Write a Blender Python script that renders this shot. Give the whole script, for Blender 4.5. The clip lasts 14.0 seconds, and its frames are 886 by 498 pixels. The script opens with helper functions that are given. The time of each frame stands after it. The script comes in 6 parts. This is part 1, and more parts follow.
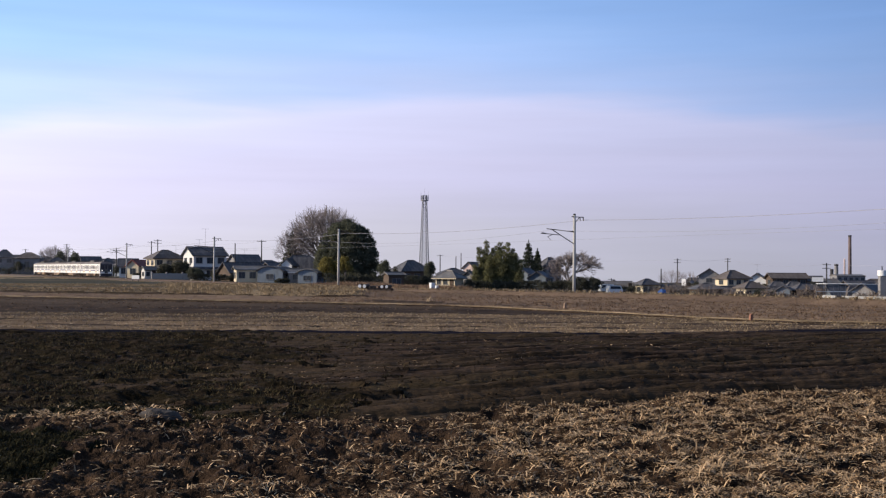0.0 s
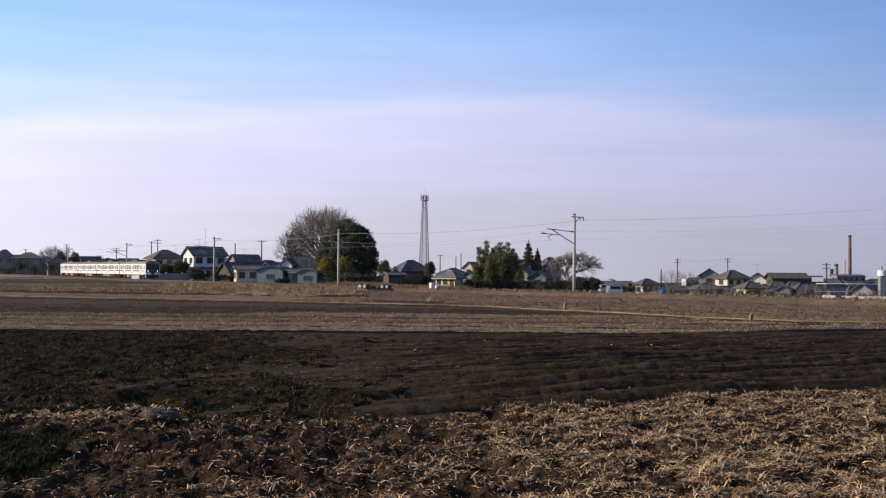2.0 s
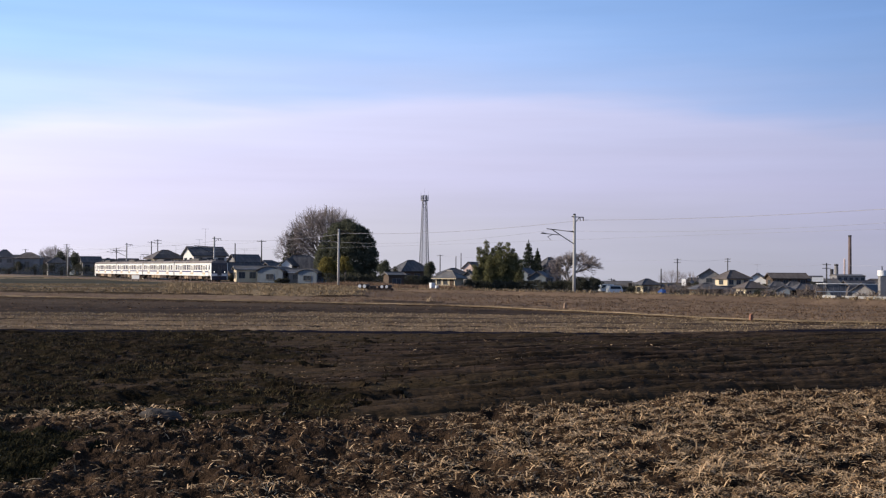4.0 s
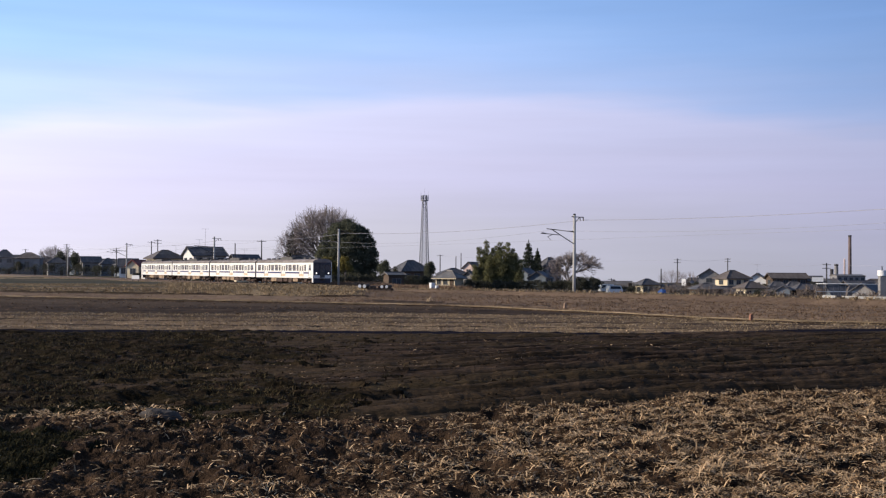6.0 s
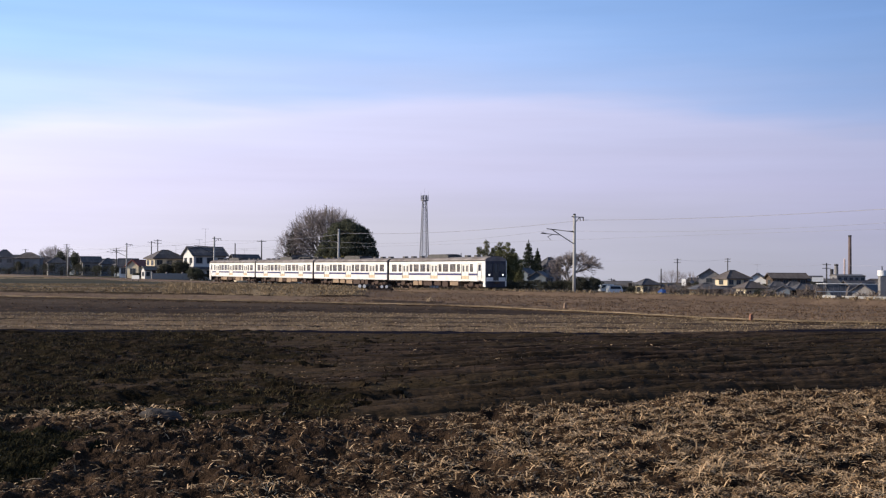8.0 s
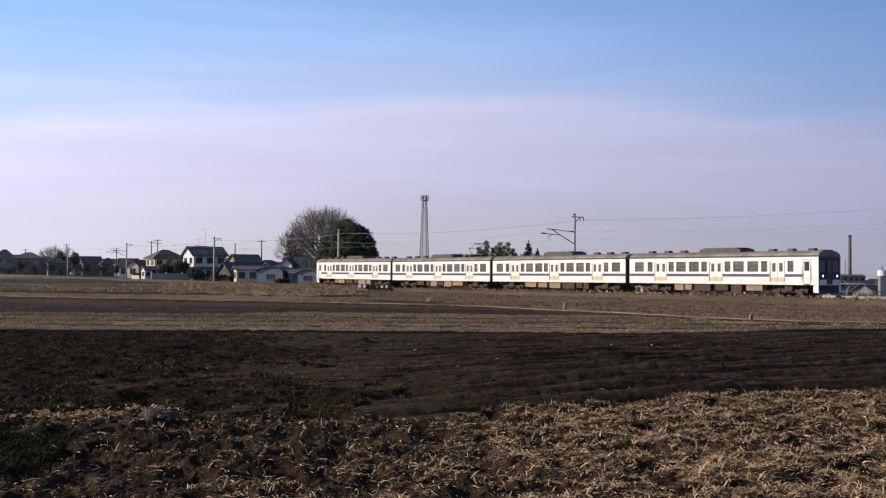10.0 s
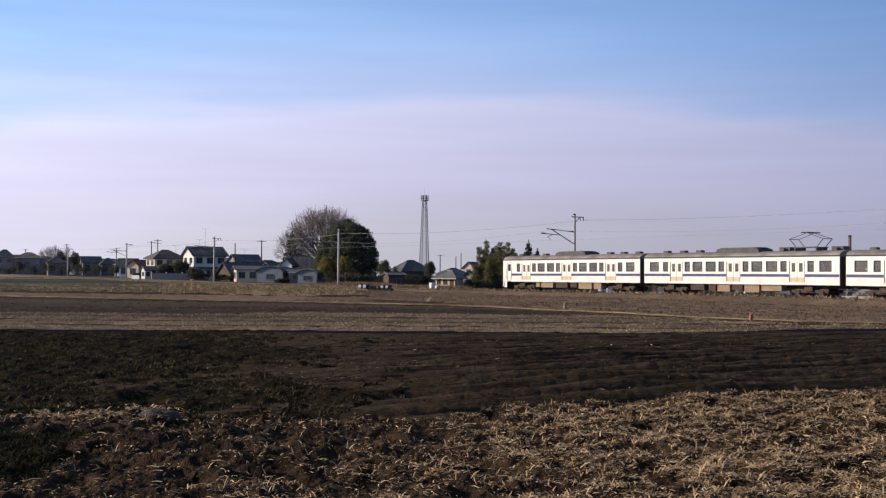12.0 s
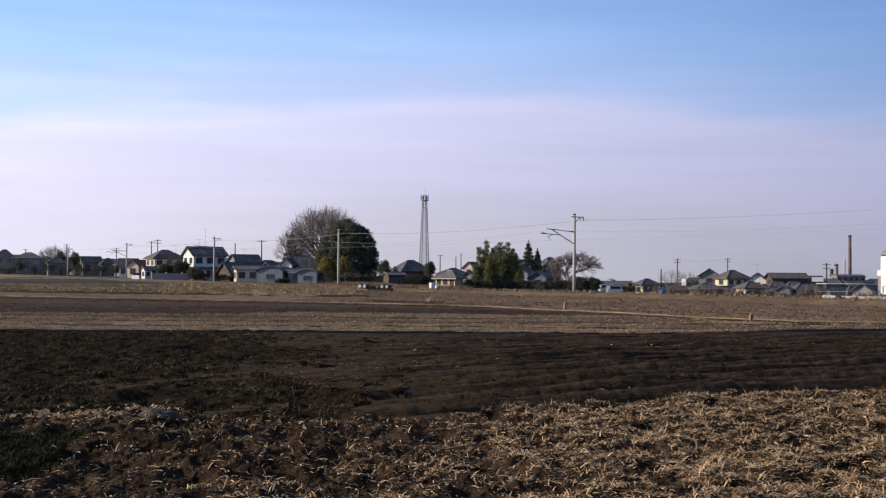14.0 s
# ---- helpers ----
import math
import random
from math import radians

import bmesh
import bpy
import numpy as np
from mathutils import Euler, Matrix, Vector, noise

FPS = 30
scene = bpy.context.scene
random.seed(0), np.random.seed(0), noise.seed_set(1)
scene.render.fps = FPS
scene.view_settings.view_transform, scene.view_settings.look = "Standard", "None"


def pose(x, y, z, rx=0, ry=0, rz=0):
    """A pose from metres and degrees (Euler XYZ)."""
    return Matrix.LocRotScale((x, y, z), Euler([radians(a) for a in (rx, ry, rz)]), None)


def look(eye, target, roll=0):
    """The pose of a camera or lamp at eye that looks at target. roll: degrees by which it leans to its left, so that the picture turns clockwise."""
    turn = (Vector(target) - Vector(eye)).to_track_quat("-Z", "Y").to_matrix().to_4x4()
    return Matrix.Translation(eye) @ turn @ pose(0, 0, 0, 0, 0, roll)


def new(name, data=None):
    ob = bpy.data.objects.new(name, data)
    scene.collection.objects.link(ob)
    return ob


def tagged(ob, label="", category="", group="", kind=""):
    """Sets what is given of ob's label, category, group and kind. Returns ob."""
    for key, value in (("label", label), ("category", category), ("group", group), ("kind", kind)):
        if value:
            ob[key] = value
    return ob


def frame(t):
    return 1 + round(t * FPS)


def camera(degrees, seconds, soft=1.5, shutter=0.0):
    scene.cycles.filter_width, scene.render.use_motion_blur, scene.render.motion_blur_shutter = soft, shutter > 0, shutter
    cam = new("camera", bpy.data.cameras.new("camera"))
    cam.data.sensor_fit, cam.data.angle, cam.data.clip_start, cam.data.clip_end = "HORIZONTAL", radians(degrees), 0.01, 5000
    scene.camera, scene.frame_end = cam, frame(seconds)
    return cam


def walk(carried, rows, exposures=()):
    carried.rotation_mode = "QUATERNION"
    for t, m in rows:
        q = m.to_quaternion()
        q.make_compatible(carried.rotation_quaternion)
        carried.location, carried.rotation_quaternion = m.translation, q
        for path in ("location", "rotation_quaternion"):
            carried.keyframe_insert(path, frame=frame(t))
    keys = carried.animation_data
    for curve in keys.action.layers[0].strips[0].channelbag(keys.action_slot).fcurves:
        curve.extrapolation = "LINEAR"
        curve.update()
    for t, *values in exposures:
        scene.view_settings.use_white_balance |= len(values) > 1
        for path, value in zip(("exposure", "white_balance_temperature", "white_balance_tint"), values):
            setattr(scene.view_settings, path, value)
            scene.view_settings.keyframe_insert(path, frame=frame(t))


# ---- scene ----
cam = camera(44.85, 14.0, soft=1.25)
EYE = (0, 0, 2.1)
walk(cam, [(0, look(EYE, (0, 100, 4.15), 0.4)), (14, look(EYE, (0, 100, 4.15), 0.4))],
     exposures=[(0, 0), (8, 0), (9.5, -0.1), (10.6, -0.2), (11.5, -0.18), (12.5, -0.13), (13.3, -0.1), (14, -0.04)])

# ---- light ----
SUN_FROM = Vector((-0.95, -0.08, 0.34)).normalized()


def make_world():
    """Hazy winter sky: pale lavender band near the horizon, clear blue above, brighter towards the sun."""
    w = bpy.data.worlds.new("sky")
    w.use_nodes = True
    scene.world = w
    nt = w.node_tree
    nt.nodes.clear()
    N, L = nt.nodes.new, nt.links.new
    out, bg = N("ShaderNodeOutputWorld"), N("ShaderNodeBackground")
    L(bg.outputs[0], out.inputs[0])
    sky = N("ShaderNodeTexSky")
    sky.sky_type, sky.sun_disc = "NISHITA", False
    sky.sun_elevation = math.asin(SUN_FROM.z)
    sky.sun_rotation = math.atan2(SUN_FROM.x, SUN_FROM.y)
    sky.air_density, sky.dust_density = 1.0, 1.5
    sk = N("ShaderNodeVectorMath"); sk.operation = "SCALE"
    sk.inputs["Scale"].default_value = 0.12
    L(sky.outputs[0], sk.inputs[0])
    tc = N("ShaderNodeTexCoord")
    sep = N("ShaderNodeSeparateXYZ")
    L(tc.outputs["Generated"], sep.inputs[0])
    # streaky cirrus: noise stretched along the horizon warps the edge of the haze
    mp = N("ShaderNodeMapping")
    mp.inputs["Scale"].default_value = (1.2, 1.2, 9.0)
    L(tc.outputs["Generated"], mp.inputs[0])
    no = N("ShaderNodeTexNoise")
    no.inputs["Scale"].default_value, no.inputs["Detail"].default_value, no.inputs["Roughness"].default_value = 2.2, 4.0, 0.5
    L(mp.outputs[0], no.inputs["Vector"])
    sub = N("ShaderNodeMath"); sub.operation = "SUBTRACT"; sub.inputs[1].default_value = 0.5
    L(no.outputs["Fac"], sub.inputs[0])
    mul = N("ShaderNodeMath"); mul.operation = "MULTIPLY"; mul.inputs[1].default_value = 0.075
    L(sub.outputs[0], mul.inputs[0])
    # the cloud bank's upper edge sinks gently to both sides of north
    xx = N("ShaderNodeMath"); xx.operation = "MULTIPLY"
    L(sep.outputs["X"], xx.inputs[0]); L(sep.outputs["X"], xx.inputs[1])
    xs = N("ShaderNodeMath"); xs.operation = "MULTIPLY_ADD"; xs.inputs[1].default_value = 0.16
    L(xx.outputs[0], xs.inputs[0]); L(mul.outputs[0], xs.inputs[2])
    add = N("ShaderNodeMath"); add.operation = "ADD"
    L(sep.outputs["Z"], add.inputs[0]); L(xs.outputs[0], add.inputs[1])
    ramp = N("ShaderNodeValToRGB")
    L(add.outputs[0], ramp.inputs[0])
    stops = [(0.0, (0.655, 0.63, 0.70)), (0.04, (0.695, 0.668, 0.79)), (0.09, (0.76, 0.73, 0.96)),
             (0.142, (0.78, 0.79, 1.06)), (0.163, (0.57, 0.70, 1.05)), (0.205, (0.43, 0.64, 1.06)), (0.26, (0.32, 0.56, 1.04)), (0.5, (0.10, 0.25, 0.62))]
    el = ramp.color_ramp.elements
    while len(el) < len(stops):
        el.new(0.5)
    for e, (p, c) in zip(el, stops):
        e.position, e.color = p, (*c, 1)
    mr = N("ShaderNodeMapRange")
    mr.inputs["From Min"].default_value, mr.inputs["From Max"].default_value = 0.2, 0.75
    L(sep.outputs["Z"], mr.inputs["Value"])
    mix = N("ShaderNodeMix"); mix.data_type = "RGBA"
    L(mr.outputs[0], mix.inputs["Factor"]); L(ramp.outputs[0], mix.inputs["A"]); L(sk.outputs[0], mix.inputs["B"])
    # forward glow of the haze round the sun
    dot = N("ShaderNodeVectorMath"); dot.operation = "DOT_PRODUCT"
    dot.inputs[1].default_value = Vector((SUN_FROM.x, SUN_FROM.y, 0)).normalized()
    L(tc.outputs["Generated"], dot.inputs[0])
    gl = N("ShaderNodeMapRange")
    for k, v in (("From Min", -0.6), ("From Max", 0.3), ("To Min", 0.55), ("To Max", 1.16)):
        gl.inputs[k].default_value = v
    L(dot.outputs["Value"], gl.inputs["Value"])
    # thin streaks of lighter and darker vapour
    m2 = N("ShaderNodeMapping")
    m2.inputs["Scale"].default_value, m2.inputs["Rotation"].default_value = (1.6, 1.6, 26.0), (0, radians(2.5), 0)
    L(tc.outputs["Generated"], m2.inputs[0])
    n2 = N("ShaderNodeTexNoise")
    n2.inputs["Scale"].default_value, n2.inputs["Detail"].default_value = 1.7, 5.0
    L(m2.outputs[0], n2.inputs["Vector"])
    st = N("ShaderNodeMapRange")
    for k, v in (("From Min", 0.3), ("From Max", 0.7), ("To Min", 0.955), ("To Max", 1.045)):
        st.inputs[k].default_value = v
    L(n2.outputs["Fac"], st.inputs["Value"])
    both = N("ShaderNodeMath"); both.operation = "MULTIPLY"
    L(gl.outputs[0], both.inputs[0]); L(st.outputs[0], both.inputs[1])
    # bluer away from the sun, warmer towards it
    tf = N("ShaderNodeMapRange")
    tf.inputs["From Min"].default_value, tf.inputs["From Max"].default_value = -0.6, 0.25
    L(dot.outputs["Value"], tf.inputs["Value"])
    tint = N("ShaderNodeMix"); tint.data_type = "RGBA"
    tint.inputs["A"].default_value, tint.inputs["B"].default_value = (0.93, 0.985, 1.09, 1), (1.0, 1.0, 0.985, 1)
    L(tf.outputs[0], tint.inputs["Factor"])
    tm = N("ShaderNodeMix"); tm.data_type, tm.blend_type = "RGBA", "MULTIPLY"
    tm.inputs["Factor"].default_value = 1.0
    L(mix.outputs["Result"], tm.inputs["A"]); L(tint.outputs["Result"], tm.inputs["B"])
    L(tm.outputs["Result"], bg.inputs[0]); L(both.outputs[0], bg.inputs[1])


make_world()
sun = new("sun", bpy.data.lights.new("sun", "SUN"))
sun.data.energy, sun.data.angle, sun.data.color = 4.9, radians(0.6), (1.0, 0.86, 0.68)
sun.matrix_world = look(SUN_FROM * 200, (0, 0, 0))


# ---- materials ----
def material(name, c1, c2, scale=4.0, rough=0.9, metal=0.0, bump=0.0, fine=None, spread=(0.35, 0.65), c3=None, big=0.15, spec=0.3, stretch=(1, 1, 1), per=0.0, turn=0.0):
    """Two base colours mixed by noise at two scales, with fine relief; per: variation from piece to piece."""
    m = bpy.data.materials.new(name)
    m.use_nodes = True
    nt = m.node_tree
    N, L = nt.nodes.new, nt.links.new
    b = nt.nodes["Principled BSDF"]
    b.inputs["Roughness"].default_value, b.inputs["Metallic"].default_value = rough, metal
    b.inputs["Specular IOR Level"].default_value = spec
    tc = N("ShaderNodeTexCoord")
    mp = N("ShaderNodeMapping")
    mp.vector_type = "TEXTURE"
    mp.inputs["Scale"].default_value = [1 / v for v in stretch]
    mp.inputs["Rotation"].default_value = (0, 0, radians(turn))
    L(tc.outputs["Object"], mp.inputs[0])
    n1 = N("ShaderNodeTexNoise")
    n1.inputs["Scale"].default_value, n1.inputs["Detail"].default_value, n1.inputs["Roughness"].default_value = scale, 6, 0.65
    L(mp.outputs[0], n1.inputs["Vector"])
    r = N("ShaderNodeMapRange")
    r.inputs["From Min"].default_value, r.inputs["From Max"].default_value = spread
    L(n1.outputs["Fac"], r.inputs["Value"])
    mix = N("ShaderNodeMix"); mix.data_type = "RGBA"
    mix.inputs["A"].default_value, mix.inputs["B"].default_value = (*c1, 1), (*c2, 1)
    L(r.outputs[0], mix.inputs["Factor"])
    last = mix.outputs["Result"]
    if c3:
        n2 = N("ShaderNodeTexNoise")
        n2.inputs["Scale"].default_value, n2.inputs["Detail"].default_value = big, 4
        L(mp.outputs[0], n2.inputs["Vector"])
        r2 = N("ShaderNodeMapRange")
        r2.inputs["From Min"].default_value, r2.inputs["From Max"].default_value = 0.42, 0.68
        L(n2.outputs["Fac"], r2.inputs["Value"])
        m2 = N("ShaderNodeMix"); m2.data_type = "RGBA"
        m2.inputs["B"].default_value = (*c3, 1)
        L(r2.outputs[0], m2.inputs["Factor"]); L(last, m2.inputs["A"])
        last = m2.outputs["Result"]
    if per:
        g = N("ShaderNodeNewGeometry")
        hv = N("ShaderNodeHueSaturation")
        pr = N("ShaderNodeMapRange")
        pr.inputs["To Min"].default_value, pr.inputs["To Max"].default_value = 1 - per, 1 + per
        L(g.outputs["Random Per Island"], pr.inputs["Value"]); L(pr.outputs[0], hv.inputs["Value"]); L(last, hv.inputs["Color"])
        last = hv.outputs["Color"]
    L(last, b.inputs["Base Color"])
    if bump:
        n3 = N("ShaderNodeTexNoise")
        n3.inputs["Scale"].default_value, n3.inputs["Detail"].default_value = fine or scale * 6, 5
        L(mp.outputs[0], n3.inputs["Vector"])
        bp = N("ShaderNodeBump")
        bp.inputs["Strength"].default_value, bp.inputs["Distance"].default_value = bump, 0.05
        L(n3.outputs["Fac"], bp.inputs["Height"]); L(bp.outputs[0], b.inputs["Normal"])
    return m


M = {
    "straw_soil": material("straw_soil", (0.011, 0.0075, 0.005), (0.108, 0.066, 0.040), 6.0, bump=0.9, c3=(0.022, 0.014, 0.010), big=0.9, spec=0.05),
    "tilled": material("tilled_soil", (0.011, 0.0074, 0.0056), (0.102, 0.067, 0.046), 2.2, bump=0.9, c3=(0.062, 0.043, 0.023), big=0.22, spec=0.04, stretch=(0.25, 2.0, 1), spread=(0.38, 0.66), turn=24),
    # weedy soil, with the lens falloff at the left put into its colour
    "weedy": material("weedy_vignetted_soil", (0.003, 0.0024, 0.0018), (0.060, 0.042, 0.027), 3.2, bump=1.0, c3=(0.022, 0.017, 0.009), big=0.6, spec=0.02, stretch=(0.6, 1.3, 1), spread=(0.40, 0.70)),
    "dark_grass": material("dark_winter_grass", (0.009, 0.009, 0.005), (0.028, 0.025, 0.012), 6.0, bump=0.9, c3=(0.014, 0.010, 0.007), big=0.8, spec=0.05),
    "asphalt": material("worn_asphalt", (0.012, 0.012, 0.019), (0.021, 0.021, 0.031), 8.0, 1.0, bump=0.3, spec=0.0),
    "stubble": material("stubble_soil", (0.10, 0.068, 0.045), (0.30, 0.212, 0.135), 1.8, bump=0.7, c3=(0.09, 0.062, 0.042), big=0.14, stretch=(0.3, 1, 1), spec=0.05),
    "brown": material("brown_field", (0.022, 0.015, 0.011), (0.082, 0.056, 0.040), 1.4, bump=0.8, c3=(0.095, 0.067, 0.046), big=0.10, stretch=(0.14, 1, 1), spec=0.05),
    "fallow": material("fallow_field", (0.15, 0.102, 0.070), (0.275, 0.19, 0.128), 1.3, bump=0.7, c3=(0.135, 0.095, 0.07), big=0.07, stretch=(0.35, 1, 1), spec=0.05),
    "tan_grass": material("dry_grass", (0.24, 0.172, 0.10), (0.40, 0.30, 0.19), 1.2, bump=0.6, c3=(0.18, 0.128, 0.078), big=0.12, spec=0.05),
    "olive": material("olive_field", (0.030, 0.032, 0.022), (0.080, 0.074, 0.050), 0.9, bump=0.7, c3=(0.15, 0.108, 0.066), big=0.05, stretch=(0.12, 1, 1), spec=0.05),
    "far_ground": material("far_ground", (0.06, 0.05, 0.04), (0.11, 0.09, 0.06), 0.06, c3=(0.05, 0.055, 0.04), big=0.01, spec=0.05),
}


# ---- plan of the railway: a long easy curve ----
TRACK = (20.52, 94.52, 0.63043, 0.000877, 2.125e-6)


def track_points(s0, s1, step):
    """Points (s, x, y, heading) along the line; s = 0 lies to the north-east, s grows towards the east."""
    x0, y0, th0, k1, k2 = TRACK
    rows = []
    for sign in (-1, 1):
        x, y, s = x0, y0, 0.0
        d = 0.5 * sign
        while (s > s0 - 1 if sign < 0 else s < s1 + 1):
            th = th0 + k1 * s + k2 * s * s
            rows.append((s, x, y, th))
            sm = s + d / 2
            tm = th0 + k1 * sm + k2 * sm * sm
            x, y, s = x + math.sin(tm) * d, y - math.cos(tm) * d, s + d
    return np.array(sorted(set(rows)))


LINE = track_points(-420, 180, 0.5)


def rail_z(s):
    """Height of the rail heads: the line climbs a little towards the east."""
    u = np.clip((np.asarray(s, float) + 45) / 65, 0, 1)
    return 0.24 * u * u * (3 - 2 * u)


def on_line(s, side=0.0):
    """Place and heading at s; side: metres to the left of the way of travel."""
    x, y, th = (np.interp(s, LINE[:, 0], LINE[:, i]) for i in (1, 2, 3))
    return float(x + math.cos(th) * side), float(y + math.sin(th) * side), float(th)


def line_distance(X, Y):
    """Signed distance from the line (positive: beyond it, away from the fields) and the s of the nearest point."""
    pts = LINE[::8]
    best = np.full(X.shape, 1e9)
    sgn, ss = np.zeros(X.shape), np.zeros(X.shape)
    for s, x, y, th in pts:
        dx, dy = X - x, Y - y
        d = dx * dx + dy * dy
        hit = d < best
        best[hit], ss[hit] = d[hit], s
        sgn[hit] = (dx * math.cos(th) + dy * math.sin(th))[hit]
    return np.sqrt(best) * np.sign(sgn), ss


# ---- value noise on arrays ----
LATTICE = np.random.RandomState(7).rand(256, 256)


def vnoise(x, y):
    xi, yi = np.floor(x).astype(int), np.floor(y).astype(int)
    fx, fy = x - xi, y - yi
    fx, fy = fx * fx * (3 - 2 * fx), fy * fy * (3 - 2 * fy)
    a, b = LATTICE[xi % 256, yi % 256], LATTICE[(xi + 1) % 256, yi % 256]
    c, d = LATTICE[xi % 256, (yi + 1) % 256], LATTICE[(xi + 1) % 256, (yi + 1) % 256]
    return (a * (1 - fx) + b * fx) * (1 - fy) + (c * (1 - fx) + d * fx) * fy - 0.5


def fbm(x, y, n=3):
    return sum(vnoise(x * 2 ** i + 17 * i, y * 2 ** i + 31 * i) / 2 ** i for i in range(n))


def smooth(a, b, v):
    u = np.clip((v - a) / (b - a), 0, 1)
    return u * u * (3 - 2 * u)


def straw_edge(X):
    return np.where(X > -1.4, 14.6 + 0.50 * (X + 1.4), 14.6 + 0.12 * (X + 1.4))


def verge_line(X):
    """The grassy balk, with its dark furrow and painted shadow, that divides the stubble from the fields beyond."""
    return np.interp(X, (-40, -32, -20, -9.4, 0, 7.5, 12, 15, 19, 26), (80.5, 77.5, 73, 68.4, 65.0, 56, 49.4, 46.8, 45.1, 43.5))


def path_line(X):
    """Near edge of the farm path."""
    return 35.6 + 0.016 * np.maximum(X, 0) ** 2


GROUND_KEYS = ["straw_soil", "tilled", "dark_grass", "asphalt", "stubble", "brown", "fallow", "tan_grass", "olive", "far_ground", "weedy"]


def zones(X, Y):
    """The crop on each spot, as an index into GROUND_KEYS."""
    w = fbm(X * 0.9, Y * 0.9) * 0.9
    wf = fbm(X * 0.06, Y * 0.12, 4)
    dl, ss = line_distance(X, Y)
    z = np.full(X.shape, 9)
    far = Y + wf * 10
    tanx = X / np.maximum(Y, 1)
    # strips beyond the farm path, far to near; the last one set on a spot wins
    vl = verge_line(X)
    pl = path_line(X)
    k = 1 + 0.0033 * np.maximum(-X - 9, 0)      # the western strips fan out a little
    z[:] = 7
    z[Y < 232 + wf * 20] = 8
    z[Y < 222 + wf * 16] = 7
    z[Y < 212 + wf * 10] = 8
    z[Y < 186 + wf * 9] = 8
    z[Y < 137 + wf * 7] = 7
    z[Y < 128 + wf * 5] = 8
    z[Y < 118 + wf * 5] = 6
    z[Y < 111 + wf * 4] = 7
    z[Y < 98 * k + wf * 3] = 5
    z[Y < 92.5 * k + wf * 2.5] = 7
    z[Y < 90 * k + wf * 2] = 1
    z[Y < 84 * k + wf * 4] = 6
    bank = (tanx > -0.255 + wf * 0.03) & (tanx < -0.045 + wf * 0.03) & (Y > 90 * k + wf * 4)
    z[bank] = 7
    east = tanx > -0.075 + 0.05 * wf
    z[east & (Y > vl)] = 6
    z[east & (Y > vl + 5 + wf * 8) & (Y < vl + 8 + wf * 10) & (tanx < 0.1)] = 5
    z[Y < vl + 0.2] = 5
    # the stubble, with bare wheel strips, thinner to the west
    z[Y < np.minimum(vl - 2.0, 52.8 + wf * 5) + w * 0.6] = 4
    for c, h in ((40.6, 0.35), (44.2, 0.5), (48.3, 0.55)):
        z[(np.abs(Y - c - 0.03 * X - wf * 1.2) < h + w * 0.5) & (Y < vl - 1.5)] = 5
    z[(Y < vl - 0.2) & (Y > vl - 2.5 - w * 3) & (X > 11)] = 7
    z[dl > 3.5] = 9
    z[Y < pl + 1.7] = 3
    z[Y < pl + w * 0.12] = 1
    # weedy ground in the west, also darkened to paint in lens falloff
    z[(z == 1) & (Y < pl) & (X < -2.6 - 0.16 * (Y - 16) + fbm(X * 0.5, Y * 0.5, 4) * 6 + fbm(X * 2.5, Y * 2.5) * 5)] = 10
    z[Y < straw_edge(X) + w * 0.7] = 0
    z[(Y < 15.8 + w * 1.5) & (X < -3.5 - 0.12 * (15 - Y) + w * 1.8)] = 2
    z[(np.hypot((X + 4.6) / 1.3, (Y - 14.7) / 0.9) + w * 1.2) < 1] = 0
    return z, dl, ss


